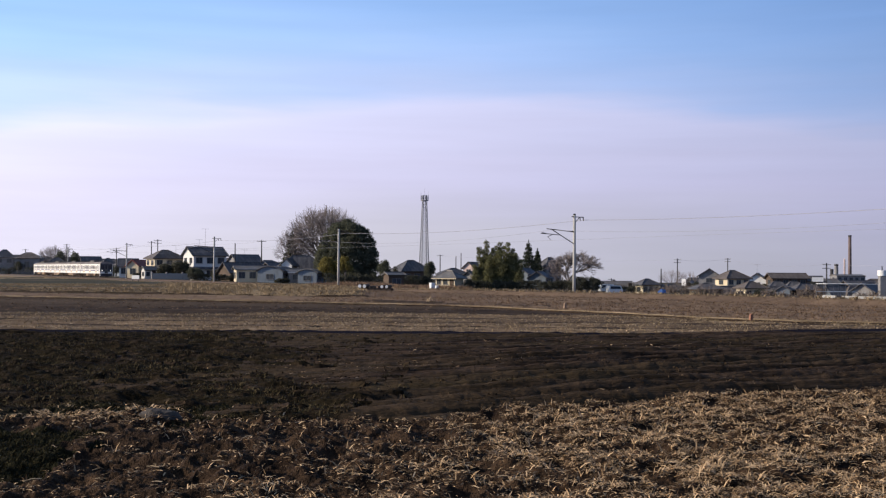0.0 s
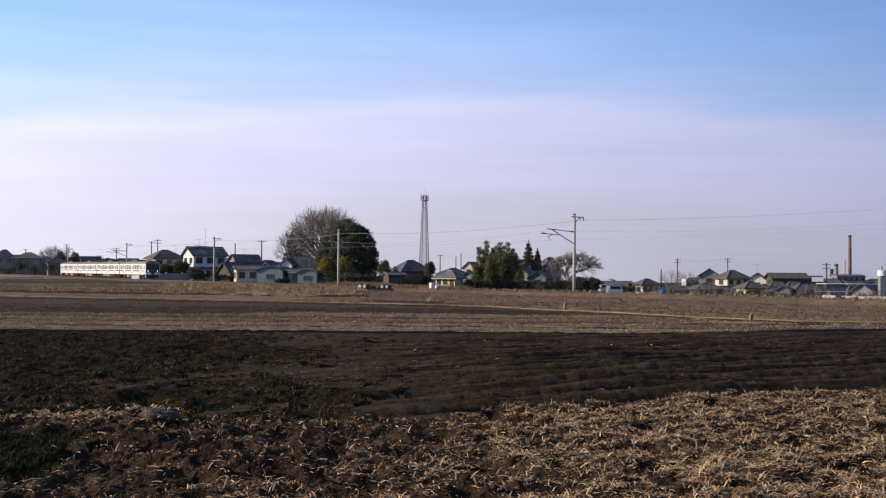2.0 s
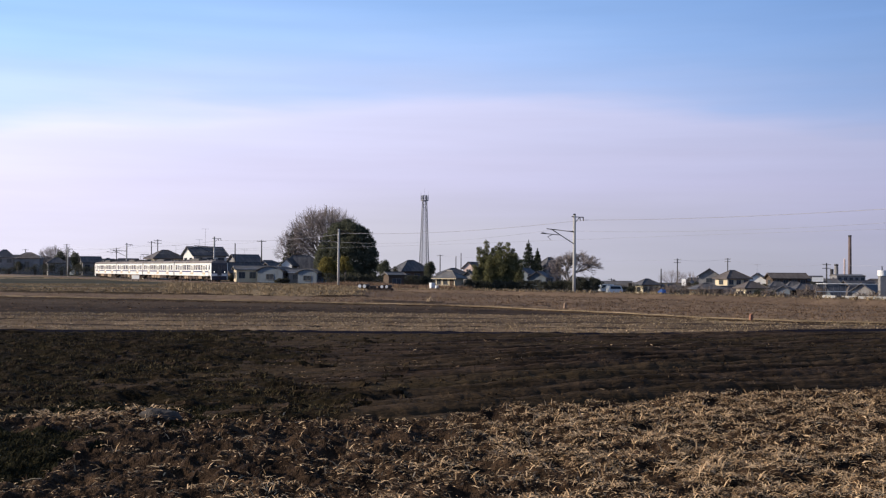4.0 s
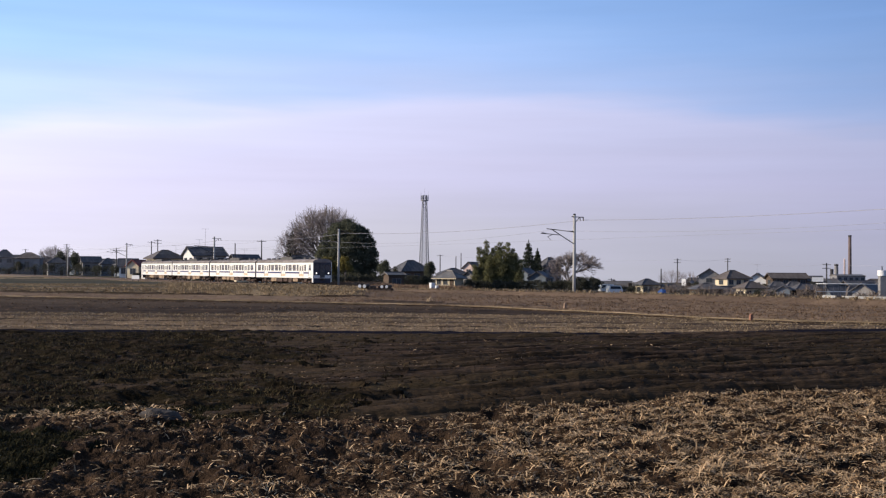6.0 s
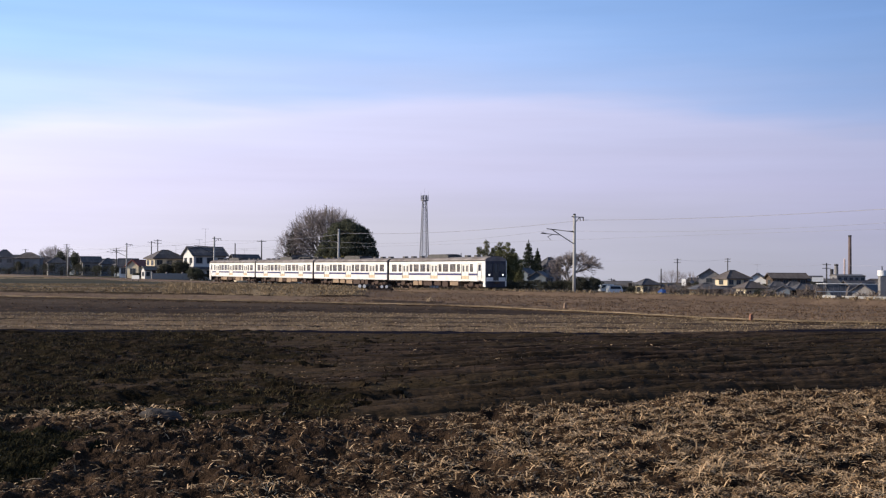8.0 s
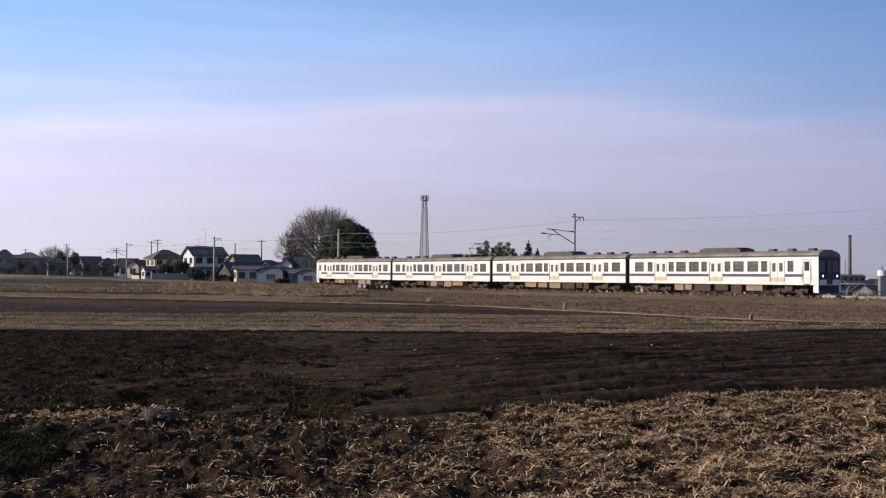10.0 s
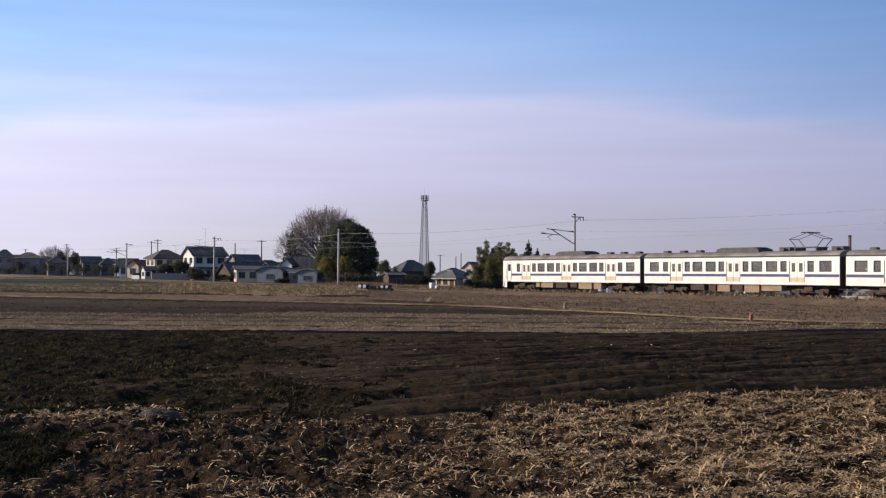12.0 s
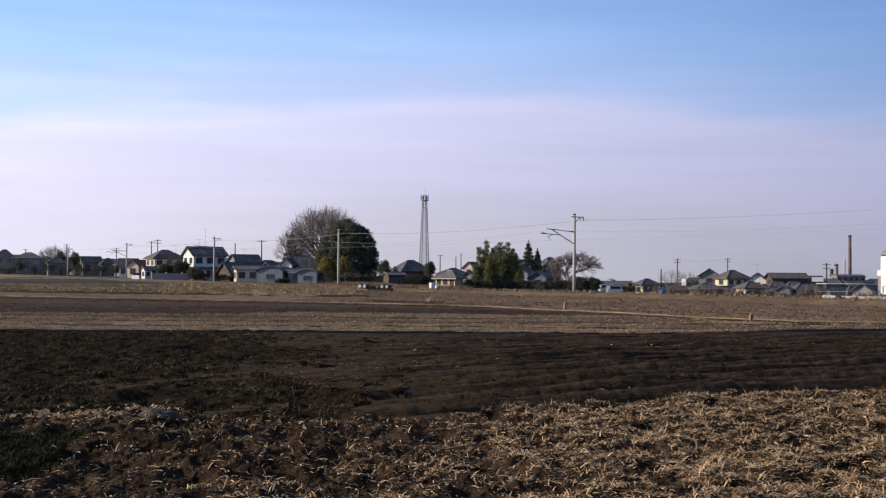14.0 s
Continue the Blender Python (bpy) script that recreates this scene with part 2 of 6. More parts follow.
def heights(X, Y, z, dl, ss):
    edge = straw_edge(X)
    h = 0.10 * vnoise(X * 0.15, Y * 0.15) * smooth(5, 30, Y)
    clod = fbm(X * 4.2, Y * 4.2, 4)
    lump = fbm(X * 1.1, Y * 1.1, 3)
    near = (Y < 36) & (Y > 0)
    h += np.where(z == 0, 0.14 * clod + 0.08 * lump + 0.06, 0)
    # furrows run beside the edge of the straw; strongest near that edge
    across = (Y - edge) / 1.118
    wob = across + 0.10 * vnoise(X * 0.12, Y * 0.12)
    ph = np.mod(wob / 0.86, 1.0)
    fur = np.where(ph < 0.72, np.sin(ph / 0.72 * math.pi), -0.9 * np.sin((ph - 0.72) / 0.28 * math.pi))
    amp = (0.030 + 0.125 * smooth(-2.2, 3.2, X)) * (1 - 0.25 * smooth(24, 34, Y))
    h += np.where(((z == 1) | (z == 10)) & (Y < 37), amp * fur * (1 + 0.7 * vnoise(X * 0.3, Y * 1.1)) + 0.032 * clod + 0.016 * lump - 0.16 * np.exp(-((across - 0.15) / 0.4) ** 2), 0)
    h += np.where(z == 2, 0.10 * clod + 0.12 * lump, 0)
    h += np.where(z == 10, 0.11 * fbm(X * 1.3 + 5, Y * 2.2, 4) + 0.03 * clod, 0)
    h += np.where((z == 4) | (z == 5), 0.07 * fbm(X * 1.5, Y * 2.5, 3), 0)
    h += np.where(z == 6, 0.12 * fbm(X * 0.9, Y * 0.9, 3), 0)
    h += np.where(z == 7, 0.12 * fbm(X * 0.8, Y * 0.8, 3) + 0.02, 0)
    k = 1 + 0.0033 * np.maximum(-X - 9, 0)
    h -= np.where((Y > 80) & (X < -4), 0.22 * np.exp(-((Y - 87.5 * k) / 1.6) ** 2), 0)
    vd = Y - verge_line(X)
    h *= 1 - np.where(Y > 40, np.exp(-(vd / 1.8) ** 2), 0)
    h += np.where(Y > 40, 0.05 * smooth(-1.0, 2.0, vd) * (1 - smooth(4, 22, vd)), 0)
    tb = X / np.maximum(Y, 1)
    h += 0.30 * smooth(90, 95, Y) * (1 - smooth(125, 150, Y)) * smooth(-0.27, -0.22, tb) * (1 - smooth(-0.09, -0.05, tb))
    # the land falls away beyond the railway, most to the east
    tanx = X / np.maximum(Y, 1)
    east = smooth(0.12, 0.2, tanx)
    fall = 0.53 + 1.15 * smooth(-0.07, -0.03, tanx)
    h -= smooth(9, 70, dl) * 3.6 * east + smooth(4, 24, dl) * fall * (1 - east)
    h -= 0.0088 * np.maximum(np.hypot(X, Y) - 480, 0) * smooth(40, 120, dl)
    # the railway stands on a low bank where it climbs
    rz = rail_z(ss) - 0.45
    h = h * smooth(2, 6, np.abs(dl)) + np.where(np.abs(dl) < 14, rz * (1 - smooth(3, 14, np.abs(dl))), 0)
    # a low grown-over berm between field and ballast
    h += (rail_z(ss) + 0.09 - h) * np.exp(-((dl + 5.2) / 1.5) ** 2) * smooth(-60, -25, ss)
    h = np.where(np.hypot(X, Y) < 6, h * 0.2, h)
    return h


def make_ground():
    a_fine = np.linspace(-26, 26, 600)
    a_rest = np.linspace(26, 334, 78)[1:-1]
    ang = np.radians(np.concatenate([a_fine, a_rest]))
    drop = np.concatenate([np.arange(800, 290, -1.7), np.arange(290, 108, -0.6), np.arange(108, 40, -0.34), np.arange(40, 12, -0.5), [11, 10, 9, 8, 7, 6, 5, 4, 3, 2, 1.5, 1.0]])
    rad = np.concatenate([[0.8, 1.6, 2.6, 3.8], 3990 / drop])
    A, R = np.meshgrid(ang, rad)
    R = R / np.maximum(np.cos(A), math.cos(math.radians(26)))   # straight rows across the fields ahead
    X, Y = (R * np.sin(A)).ravel(), (R * np.cos(A)).ravel()
    z, dl, ss = zones(X, Y)
    Z = heights(X, Y, z, dl, ss)
    na, nr = len(ang), len(rad)
    co = np.stack([X, Y, Z], 1)
    co = np.vstack([co, [[0, 0, 0]]])
    idx = np.arange(na * nr).reshape(nr, na)
    a, b = idx[:-1], idx[1:]
    quads = np.stack([a, b, np.roll(b, -1, 1), np.roll(a, -1, 1)], -1).reshape(-1, 4)
    fan = np.stack([np.full(na, na * nr), idx[0], np.roll(idx[0], -1)], 1)
    me = bpy.data.meshes.new("ground")
    me.vertices.add(len(co)); me.vertices.foreach_set("co", co.ravel())
    loops = np.concatenate([quads.ravel(), fan.ravel()])
    starts = np.concatenate([np.arange(len(quads)) * 4, len(quads) * 4 + np.arange(na) * 3])
    me.loops.add(len(loops)); me.loops.foreach_set("vertex_index", loops.astype(np.int32))
    me.polygons.add(len(starts)); me.polygons.foreach_set("loop_start", starts.astype(np.int32))
    mi = np.concatenate([z[quads[:, 0]], np.full(na, 0)]).astype(np.int32)
    for k in GROUND_KEYS:
        me.materials.append(M[k])
    me.polygons.foreach_set("material_index", mi)
    me.update(calc_edges=True)
    me.validate()
    if me.polygons[0].normal.z < 0:
        me.flip_normals()
    me.polygons.foreach_set("use_smooth", np.zeros(len(me.polygons), bool))
    return tagged(new("ground", me), "flat winter fields, tilled dark soil, straw and dry stubble", "ground", kind="structure")


ground = make_ground()


def field_strip(name, profile, mat, label):
    """A narrow strip along the dividing line of the fields; profile: (offset at the west end, offset at the east end, height)."""
    X = np.arange(-38, 25, 0.35)
    u = smooth(-12, 2, X)
    wig = 0.5 * vnoise(X * 0.5, X * 0.13) + 0.4 * vnoise(X * 2.3, X * 0.4)
    rows = []
    for a, b, c in profile:
        Y = verge_line(X) + a * (1 - u) + b * u + wig * (1 if c > 0 else 0.4)
        z, dl, ss = zones(X, Y)
        rows.append(np.stack([X, Y, heights(X, Y, z, dl, ss) + c * (1 + 0.6 * vnoise(X * 1.9, Y))], 1))
    n, m = len(X), len(profile)
    co = np.stack(rows, 1).reshape(-1, 3)
    me = bpy.data.meshes.new(name)
    me.from_pydata(co.tolist(), [], [(i * m + k, (i + 1) * m + k, (i + 1) * m + k + 1, i * m + k + 1) for i in range(n - 1) for k in range(m - 1)])
    me.materials.append(mat)
    return tagged(new(name, me), label, "field edge", kind="structure")


# dark soil strip: furrow line plus the shadow painted along the balk's near side
field_strip("furrow_shadow_strip", ((-1.5, -1.5, -0.06), (-1.35, -1.4, 0.045), (-0.8, -1.0, 0.05), (-0.1, -0.6, 0.05), (0.05, -0.5, -0.05)), M["tilled"], "dark strip for the furrow and the balk's shadow")
field_strip("grass_balk", ((0.0, -0.5, -0.05), (0.1, -0.4, 0.065), (0.25, -0.15, 0.085), (0.4, 0.15, 0.065), (0.5, 0.3, -0.06)), M["tan_grass"], "low balk of pale dry grass between fields")


def ground_z(X, Y):
    X, Y = np.atleast_1d(np.asarray(X, float)), np.atleast_1d(np.asarray(Y, float))
    z, dl, ss = zones(X, Y)
    return heights(X, Y, z, dl, ss)


def gz(x, y):
    return float(ground_z(x, y)[0])


# ---- building helpers ----
def boxes(bm, *specs):
    """Boxes given as (x0, x1, y0, y1, z0, z1)."""
    for x0, x1, y0, y1, z0, z1 in specs:
        vs = [bm.verts.new((x, y, z)) for z in (z0, z1) for x, y in ((x0, y0), (x1, y0), (x1, y1), (x0, y1))]
        for f in ((3, 2, 1, 0), (4, 5, 6, 7), (0, 1, 5, 4), (1, 2, 6, 5), (2, 3, 7, 6), (3, 0, 4, 7)):
            bm.faces.new([vs[i] for i in f])
    return bm


def box(*spec):
    return boxes(bmesh.new(), spec)


def tube(bm, p, q, r0, r1=None, n=8):
    """A tapered round bar from p to q."""
    p, q = Vector(p), Vector(q)
    r1 = r0 if r1 is None else r1
    d = (q - p).normalized()
    u = d.orthogonal().normalized()
    v = d.cross(u)
    ring = []
    for c, r in ((p, r0), (q, r1)):
        ring.append([bm.verts.new(c + (u * math.cos(t) + v * math.sin(t)) * r) for t in (2 * math.pi * i / n for i in range(n))])
    for i in range(n):
        bm.faces.new((ring[0][i], ring[0][(i + 1) % n], ring[1][(i + 1) % n], ring[1][i]))
    bm.faces.new(ring[0][::-1]); bm.faces.new(ring[1])
    return bm


def prism(bm, poly, y0, y1, axis="y"):
    """A polygon in the x-z plane drawn out along y (or in y-z along x)."""
    def at(a, c, b):
        return (a, b, c) if axis == "y" else (b, a, c)
    v0 = [bm.verts.new(at(a, c, y0)) for a, c in poly]
    v1 = [bm.verts.new(at(a, c, y1)) for a, c in poly]
    n = len(poly)
    bm.faces.new(v0); bm.faces.new(v1[::-1])
    for i in range(n):
        bm.faces.new((v0[(i + 1) % n], v0[i], v1[i], v1[(i + 1) % n]))
    return bm


def mesh_of(name, bm, mat, smooth_faces=False):
    bmesh.ops.recalc_face_normals(bm, faces=bm.faces)
    me = bpy.data.meshes.new(name)
    bm.to_mesh(me)
    bm.free()
    me.materials.append(mat)
    if smooth_faces:
        me.shade_smooth()
    return me


def part(name, bm, mat, parent, label="", smooth_faces=False):
    ob = new(name, mesh_of(name, bm, mat, smooth_faces))
    ob.parent = parent
    return tagged(ob, label)


def share(name, me, parent, at):
    """One more part on the same mesh data."""
    ob = new(name, me)
    ob.parent = parent
    ob.matrix_basis = at
    return ob


def thing(name, label, category, at, group="", kind=""):
    ob = new(name)
    ob.matrix_basis = at
    ob.empty_display_size = 0.2
    return tagged(ob, label, category, group, kind)


def blades(name, pts, mat, label, category, height, width, lean, n, seed, flat=0.0, group=""):
    """Straw, stubble or grass: bent two-piece blades at the points, joined into one mesh."""
    rs = np.random.RandomState(seed)
    P = np.repeat(pts, n, 0)
    k = len(P)
    az = rs.rand(k) * 2 * np.pi
    ln = height * (0.5 + rs.rand(k))
    tilt = np.clip(np.maximum(lean * (0.3 + rs.rand(k)), flat + 0.45 * rs.rand(k) * (flat > 0)), 0, 1.52)
    d = np.stack([np.cos(az) * np.sin(tilt), np.sin(az) * np.sin(tilt), np.cos(tilt)], 1)
    t2 = np.clip(tilt * 1.35 + 0.15, 0, 1.75)
    d2 = np.stack([np.cos(az) * np.sin(t2), np.sin(az) * np.sin(t2), np.cos(t2)], 1)
    wa = az + np.pi / 2 + rs.randn(k) * 0.5
    w = np.stack([np.cos(wa), np.sin(wa), rs.randn(k) * 0.25], 1) * (width * (0.5 + rs.rand(k)))[:, None]
    j = (rs.rand(k, 3) - 0.5) * np.array([1, 1, 0]) * (height * 0.5 if n > 1 else 0)
    b = P + j
    m = b + d * (ln * 0.55)[:, None]
    e = m + d2 * (ln * 0.45)[:, None]
    co = np.stack([b - w / 2, b + w / 2, m - w / 2, m + w / 2, e - w * 0.15, e + w * 0.15], 1).reshape(-1, 3)
    base = np.arange(k)[:, None] * 6
    quads = np.concatenate([base + np.array([[0, 1, 3, 2]]), base + np.array([[2, 3, 5, 4]])], 0)
    me = bpy.data.meshes.new(name)
    me.vertices.add(len(co)); me.vertices.foreach_set("co", co.ravel())
    me.loops.add(quads.size); me.loops.foreach_set("vertex_index", quads.ravel().astype(np.int32))
    me.polygons.add(len(quads)); me.polygons.foreach_set("loop_start", (np.arange(len(quads)) * 4).astype(np.int32))
    me.update(calc_edges=True)
    me.materials.append(mat)
    return tagged(new(name, me), label, category, group, kind="stuff")


# ---- railway ----
M["ballast"] = material("ballast", (0.10, 0.075, 0.06), (0.22, 0.17, 0.14), 9.0, bump=0.9)
M["rail"] = material("rusty_rail", (0.085, 0.06, 0.047), (0.14, 0.098, 0.078), 6.0, 0.6, 0.4)
M["concrete"] = material("concrete", (0.42, 0.41, 0.39), (0.55, 0.53, 0.50), 2.0, 0.85, bump=0.15, c3=(0.36, 0.35, 0.33), big=0.5)
M["dark_steel"] = material("dark_steel", (0.035, 0.035, 0.04), (0.07, 0.065, 0.065), 3.0, 0.6, 0.3)
M["old_sleeper"] = material("old_sleeper", (0.07, 0.052, 0.04), (0.12, 0.09, 0.07), 3.0)
M["wire"] = material("wire", (0.26, 0.26, 0.30), (0.34, 0.34, 0.38), 3.0, 0.6, 0.3)


def sweep(bm, poly, s0, s1, step, z_of=rail_z):
    """A cross-section (side, height) carried along the line."""
    prev = None
    s = s0
    while s <= s1 + 1e-6:
        ring = []
        zz = float(z_of(s))
        for a, c in poly:
            x, y, th = on_line(s, a)
            ring.append(bm.verts.new((x, y, zz + c)))
        if prev:
            for i in range(len(poly)):
                j = (i + 1) % len(poly)
                bm.faces.new((prev[i], prev[j], ring[j], ring[i]))
        else:
            bm.faces.new(ring)
        prev = ring
        s += step
    bm.faces.new(prev[::-1])
    return bm


def make_track():
    t = thing("railway_track", "single railway track on brown stone ballast", "railway track", pose(0, 0, 0), kind="structure")
    part("ballast_bed", sweep(bmesh.new(), [(-2.6, -0.75), (-1.6, -0.2), (1.6, -0.2), (2.6, -0.75)], -400, 160, 5), M["ballast"], t)
    for side in (-0.533, 0.533):
        prof = [(-0.06, -0.15), (-0.06, -0.13), (-0.012, -0.11), (-0.012, -0.045), (-0.033, -0.035), (-0.033, 0), (0.033, 0), (0.033, -0.035), (0.012, -0.045), (0.012, -0.11), (0.06, -0.13), (0.06, -0.15)]
        part("rail", sweep(bmesh.new(), [(a + side, c) for a, c in prof], -400, 160, 5), M["rail"], t)
    verts, faces = [], []
    for k in range(int(500 / 0.62)):
        s = -360 + k * 0.62
        x, y, th = on_line(s)
        zz = float(rail_z(s)) - 0.15
        hx, hy = math.sin(th), -math.cos(th)
        b = len(verts)
        for dz in (-0.14, 0):
            for u, v in ((-0.11, -1.05), (0.11, -1.05), (0.11, 1.05), (-0.11, 1.05)):
                verts.append((x + hx * u - hy * v, y + hy * u + hx * v, zz + dz))
        for f in ((3, 2, 1, 0), (4, 5, 6, 7), (0, 1, 5, 4), (1, 2, 6, 5), (2, 3, 7, 6), (3, 0, 4, 7)):
            faces.append([b + i for i in f])
    me = bpy.data.meshes.new("sleepers")
    me.from_pydata(verts, [], faces)
    me.materials.append(M["old_sleeper"])
    sl = new("sleepers", me)
    sl.parent = t
    tagged(sl, "old brown sleepers", kind="stuff")


make_track()
POLE_S = (-235.3, -173.7, -115.6, -66.7, -16.6, 33.0)
POLE_SIDE = 3.2


def catenary_pole(s, height, arm=True):
    """Concrete pole with a cantilever over the track and a feeder bracket at the top."""
    x, y, th = on_line(s, POLE_SIDE)
    z0 = min(gz(x, y), float(rail_z(s)) - 0.3)
    rz = float(rail_z(s)) - z0
    t = thing("catenary_pole", "pale concrete railway pole with a dark steel cantilever arm", "railway pole",
              pose(x, y, z0, 0, 0, math.degrees(th)), group="poles along the railway")
    part("shaft", tube(bmesh.new(), (0, 0, -0.3), (0, 0, rz + height), 0.175, 0.14, 16), M["concrete"], t, "pale concrete shaft", True)
    part("cap", tube(bmesh.new(), (0, 0, rz + height), (0, 0, rz + height + 0.12), 0.17, 0.1, 16), M["dark_steel"], t)
    part("top_bracket", tube(boxes(bmesh.new(), (0.0, 1.25, -0.04, 0.04, rz + height - 0.25, rz + height - 0.17), (-0.35, 0, -0.05, 0.05, rz + height - 0.25, rz + height - 0.15)),
                             (0.0, 0, rz + height - 0.9), (0.7, 0, rz + height - 0.22), 0.03), M["dark_steel"], t, "steel feeder bracket")
    for dx in (0.75, 1.2):
        part("insulator", tube(bmesh.new(), (dx, 0, rz + height - 0.24), (dx + 0.05, 0, rz + height - 0.6), 0.05, 0.05), M["dark_steel"], t)
    if arm:
        part("arm_tube", tube(tube(bmesh.new(), (0, 0, rz + 6.1), (-3.7, 0, rz + 6.32), 0.045), (0, 0, rz + 4.85), (-3.0, 0, rz + 6.24), 0.05), M["dark_steel"], t, "inclined cantilever tube")
        part("steady_arm", tube(tube(tube(bmesh.new(), (-1.9, 0, rz + 5.72), (-4.5, 0, rz + 5.86), 0.035), (-2.9, 0, rz + 5.78), (-3.6, 0, rz + 5.52), 0.028), (-3.6, 0, rz + 5.52), (-3.2, 0, rz + 5.2), 0.02), M["dark_steel"], t, "steady arm")
        for dx in (-0.1, -3.9):
            part("insulator", tube(bmesh.new(), (dx, 0, rz + (6.11 if dx > -1 else 5.84)), (dx - 0.45, 0, rz + (6.14 if dx > -1 else 5.87)), 0.07, 0.07), M["dark_steel"], t)
    return t


for s_, hh in zip(POLE_S, (7.7, 7.8, 7.85, 7.9, 7.85, 7.9)):
    catenary_pole(s_, hh)


def wire_run(name, side, z_ends, sag, r, label, parts=14):
    """One wire from pole to pole; the messenger and feeder sag between them."""
    bm = bmesh.new()
    ends = (-330.0,) + POLE_S + (83.0, 131.0)
    for a, b in zip(ends[:-1], ends[1:]):
        pts = []
        for i in range(parts + 1):
            u = i / parts
            s = a + (b - a) * u
            x, y, th = on_line(s, side)
            pts.append((x, y, float(rail_z(s)) + z_ends - sag * 4 * u * (1 - u)))
        for p, q in zip(pts[:-1], pts[1:]):
            tube(bm, p, q, r, n=5)
    ob = new(name, mesh_of(name, bm, M["wire"]))
    return tagged(ob, label, "overhead wire", "railway wires")


wire_run("feeder_wire", POLE_SIDE + 1.2, 7.35, 0.5, 0.022, "dark feeder wire slung between railway poles")
wire_run("messenger_wire", 0.1, 6.2, 0.75, 0.011, "thin messenger wire above the railway track")
wire_run("contact_wire", 0.05, 5.15, 0.0, 0.009, "thin contact wire above the railway track")


# ---- the train: four steel suburban cars ----
def glass_material(name, tint, mixin=0.5):
    m = bpy.data.materials.new(name)
    m.use_nodes = True
    b = m.node_tree.nodes["Principled BSDF"]
    b.inputs["Base Color"].default_value = (*tint, 1)
    b.inputs["Roughness"].default_value = 0.05
    b.inputs["Transmission Weight"].default_value = mixin
    b.inputs["IOR"].default_value = 1.45
    return m


M["cream"] = material("cream_train_paint", (0.86, 0.84, 0.79), (0.90, 0.885, 0.84), 1.5, 0.38, spec=0.5, c3=(0.83, 0.80, 0.73), big=0.8)
# lower body colour, slightly greyer than the cream above the band
M["greyed"] = material("greyed_lower_paint", (0.78, 0.75, 0.715), (0.85, 0.825, 0.79), 1.2, 0.5, c3=(0.72, 0.68, 0.64), big=0.7, stretch=(1, 1, 2))
# navy cab face, darkened so the colour holds the shade on that end
M["cab_shaded"] = material("shaded_cab_end", (0.035, 0.035, 0.05), (0.06, 0.06, 0.08), 1.5, 0.5)
M["blind"] = material("window_blind", (0.66, 0.60, 0.53), (0.74, 0.67, 0.60), 3.0)
M["seal"] = material("dark_window_seal", (0.05, 0.043, 0.04), (0.08, 0.07, 0.065), 3.0, 0.7)
M["door_paint"] = material("cream_door_paint", (0.83, 0.80, 0.73), (0.88, 0.85, 0.78), 2.0, 0.42, spec=0.5)
M["step_paint"] = material("grimy_door_foot", (0.60, 0.46, 0.31), (0.70, 0.56, 0.40), 3.0, 0.6)
M["blue"] = material("blue_band", (0.034, 0.030, 0.115), (0.048, 0.043, 0.15), 2.0, 0.45, spec=0.5)
M["roof_grey"] = material("grey_roof_paint", (0.24, 0.21, 0.20), (0.34, 0.30, 0.285), 1.3, 0.8, c3=(0.16, 0.13, 0.12), big=0.6)
M["unit_grey"] = material("air_unit_grey", (0.07, 0.065, 0.065), (0.12, 0.115, 0.11), 2.0, 0.7)
M["under_dark"] = material("brake_dust_and_shade_brown", (0.055, 0.038, 0.032), (0.11, 0.074, 0.06), 4.0, 0.9)
M["under_tan"] = material("dusty_equipment_case", (0.26, 0.185, 0.125), (0.36, 0.26, 0.18), 3.0, 0.85)
M["train_glass"] = glass_material("train_glass", (0.50, 0.46, 0.42), 0.82)
M["screen_glass"] = glass_material("screen_glass", (0.05, 0.05, 0.06), 0.3)
M["frame_steel"] = material("handrail_steel", (0.4, 0.4, 0.4), (0.5, 0.5, 0.5), 3.0, 0.35, 0.8)
M["seat"] = material("seat_cloth", (0.10, 0.11, 0.16), (0.14, 0.15, 0.2), 6.0)
M["inside"] = material("inner_lining", (0.55, 0.54, 0.5), (0.62, 0.6, 0.56), 2.0, 0.6)
M["lamp_glass"] = material("lamp_glass", (0.85, 0.85, 0.82), (0.9, 0.9, 0.88), 2.0, 0.1, spec=0.8)
M["black_rubber"] = material("black_rubber", (0.02, 0.02, 0.022), (0.035, 0.035, 0.038), 4.0, 0.8)

HALF = 9.75       # half of a car's length
W = 1.43          # half of a car's width
SILL, GUTTER = 0.98, 3.16
DOORS = (-6.05, 0.0, 6.05)


def car_openings(cab):
    """Windows as (middle, width); the cab end lies at +x."""
    wins = []
    for a, b in ((-6.05, 0.0), (0.0, 6.05)):
        wins += [(a + 1.22, 0.50), (a + 2.32, 0.98), (b - 2.32, 0.98), (b - 1.22, 0.50)]
    wins += [(-7.27, 0.50), (-8.55, 0.98)]
    wins += [(7.28, 0.46)] if cab else [(7.27, 0.50), (8.55, 0.98)]
    return sorted(wins)


ZW0, ZW1, ZD0 = 2.04, 2.80, 1.20


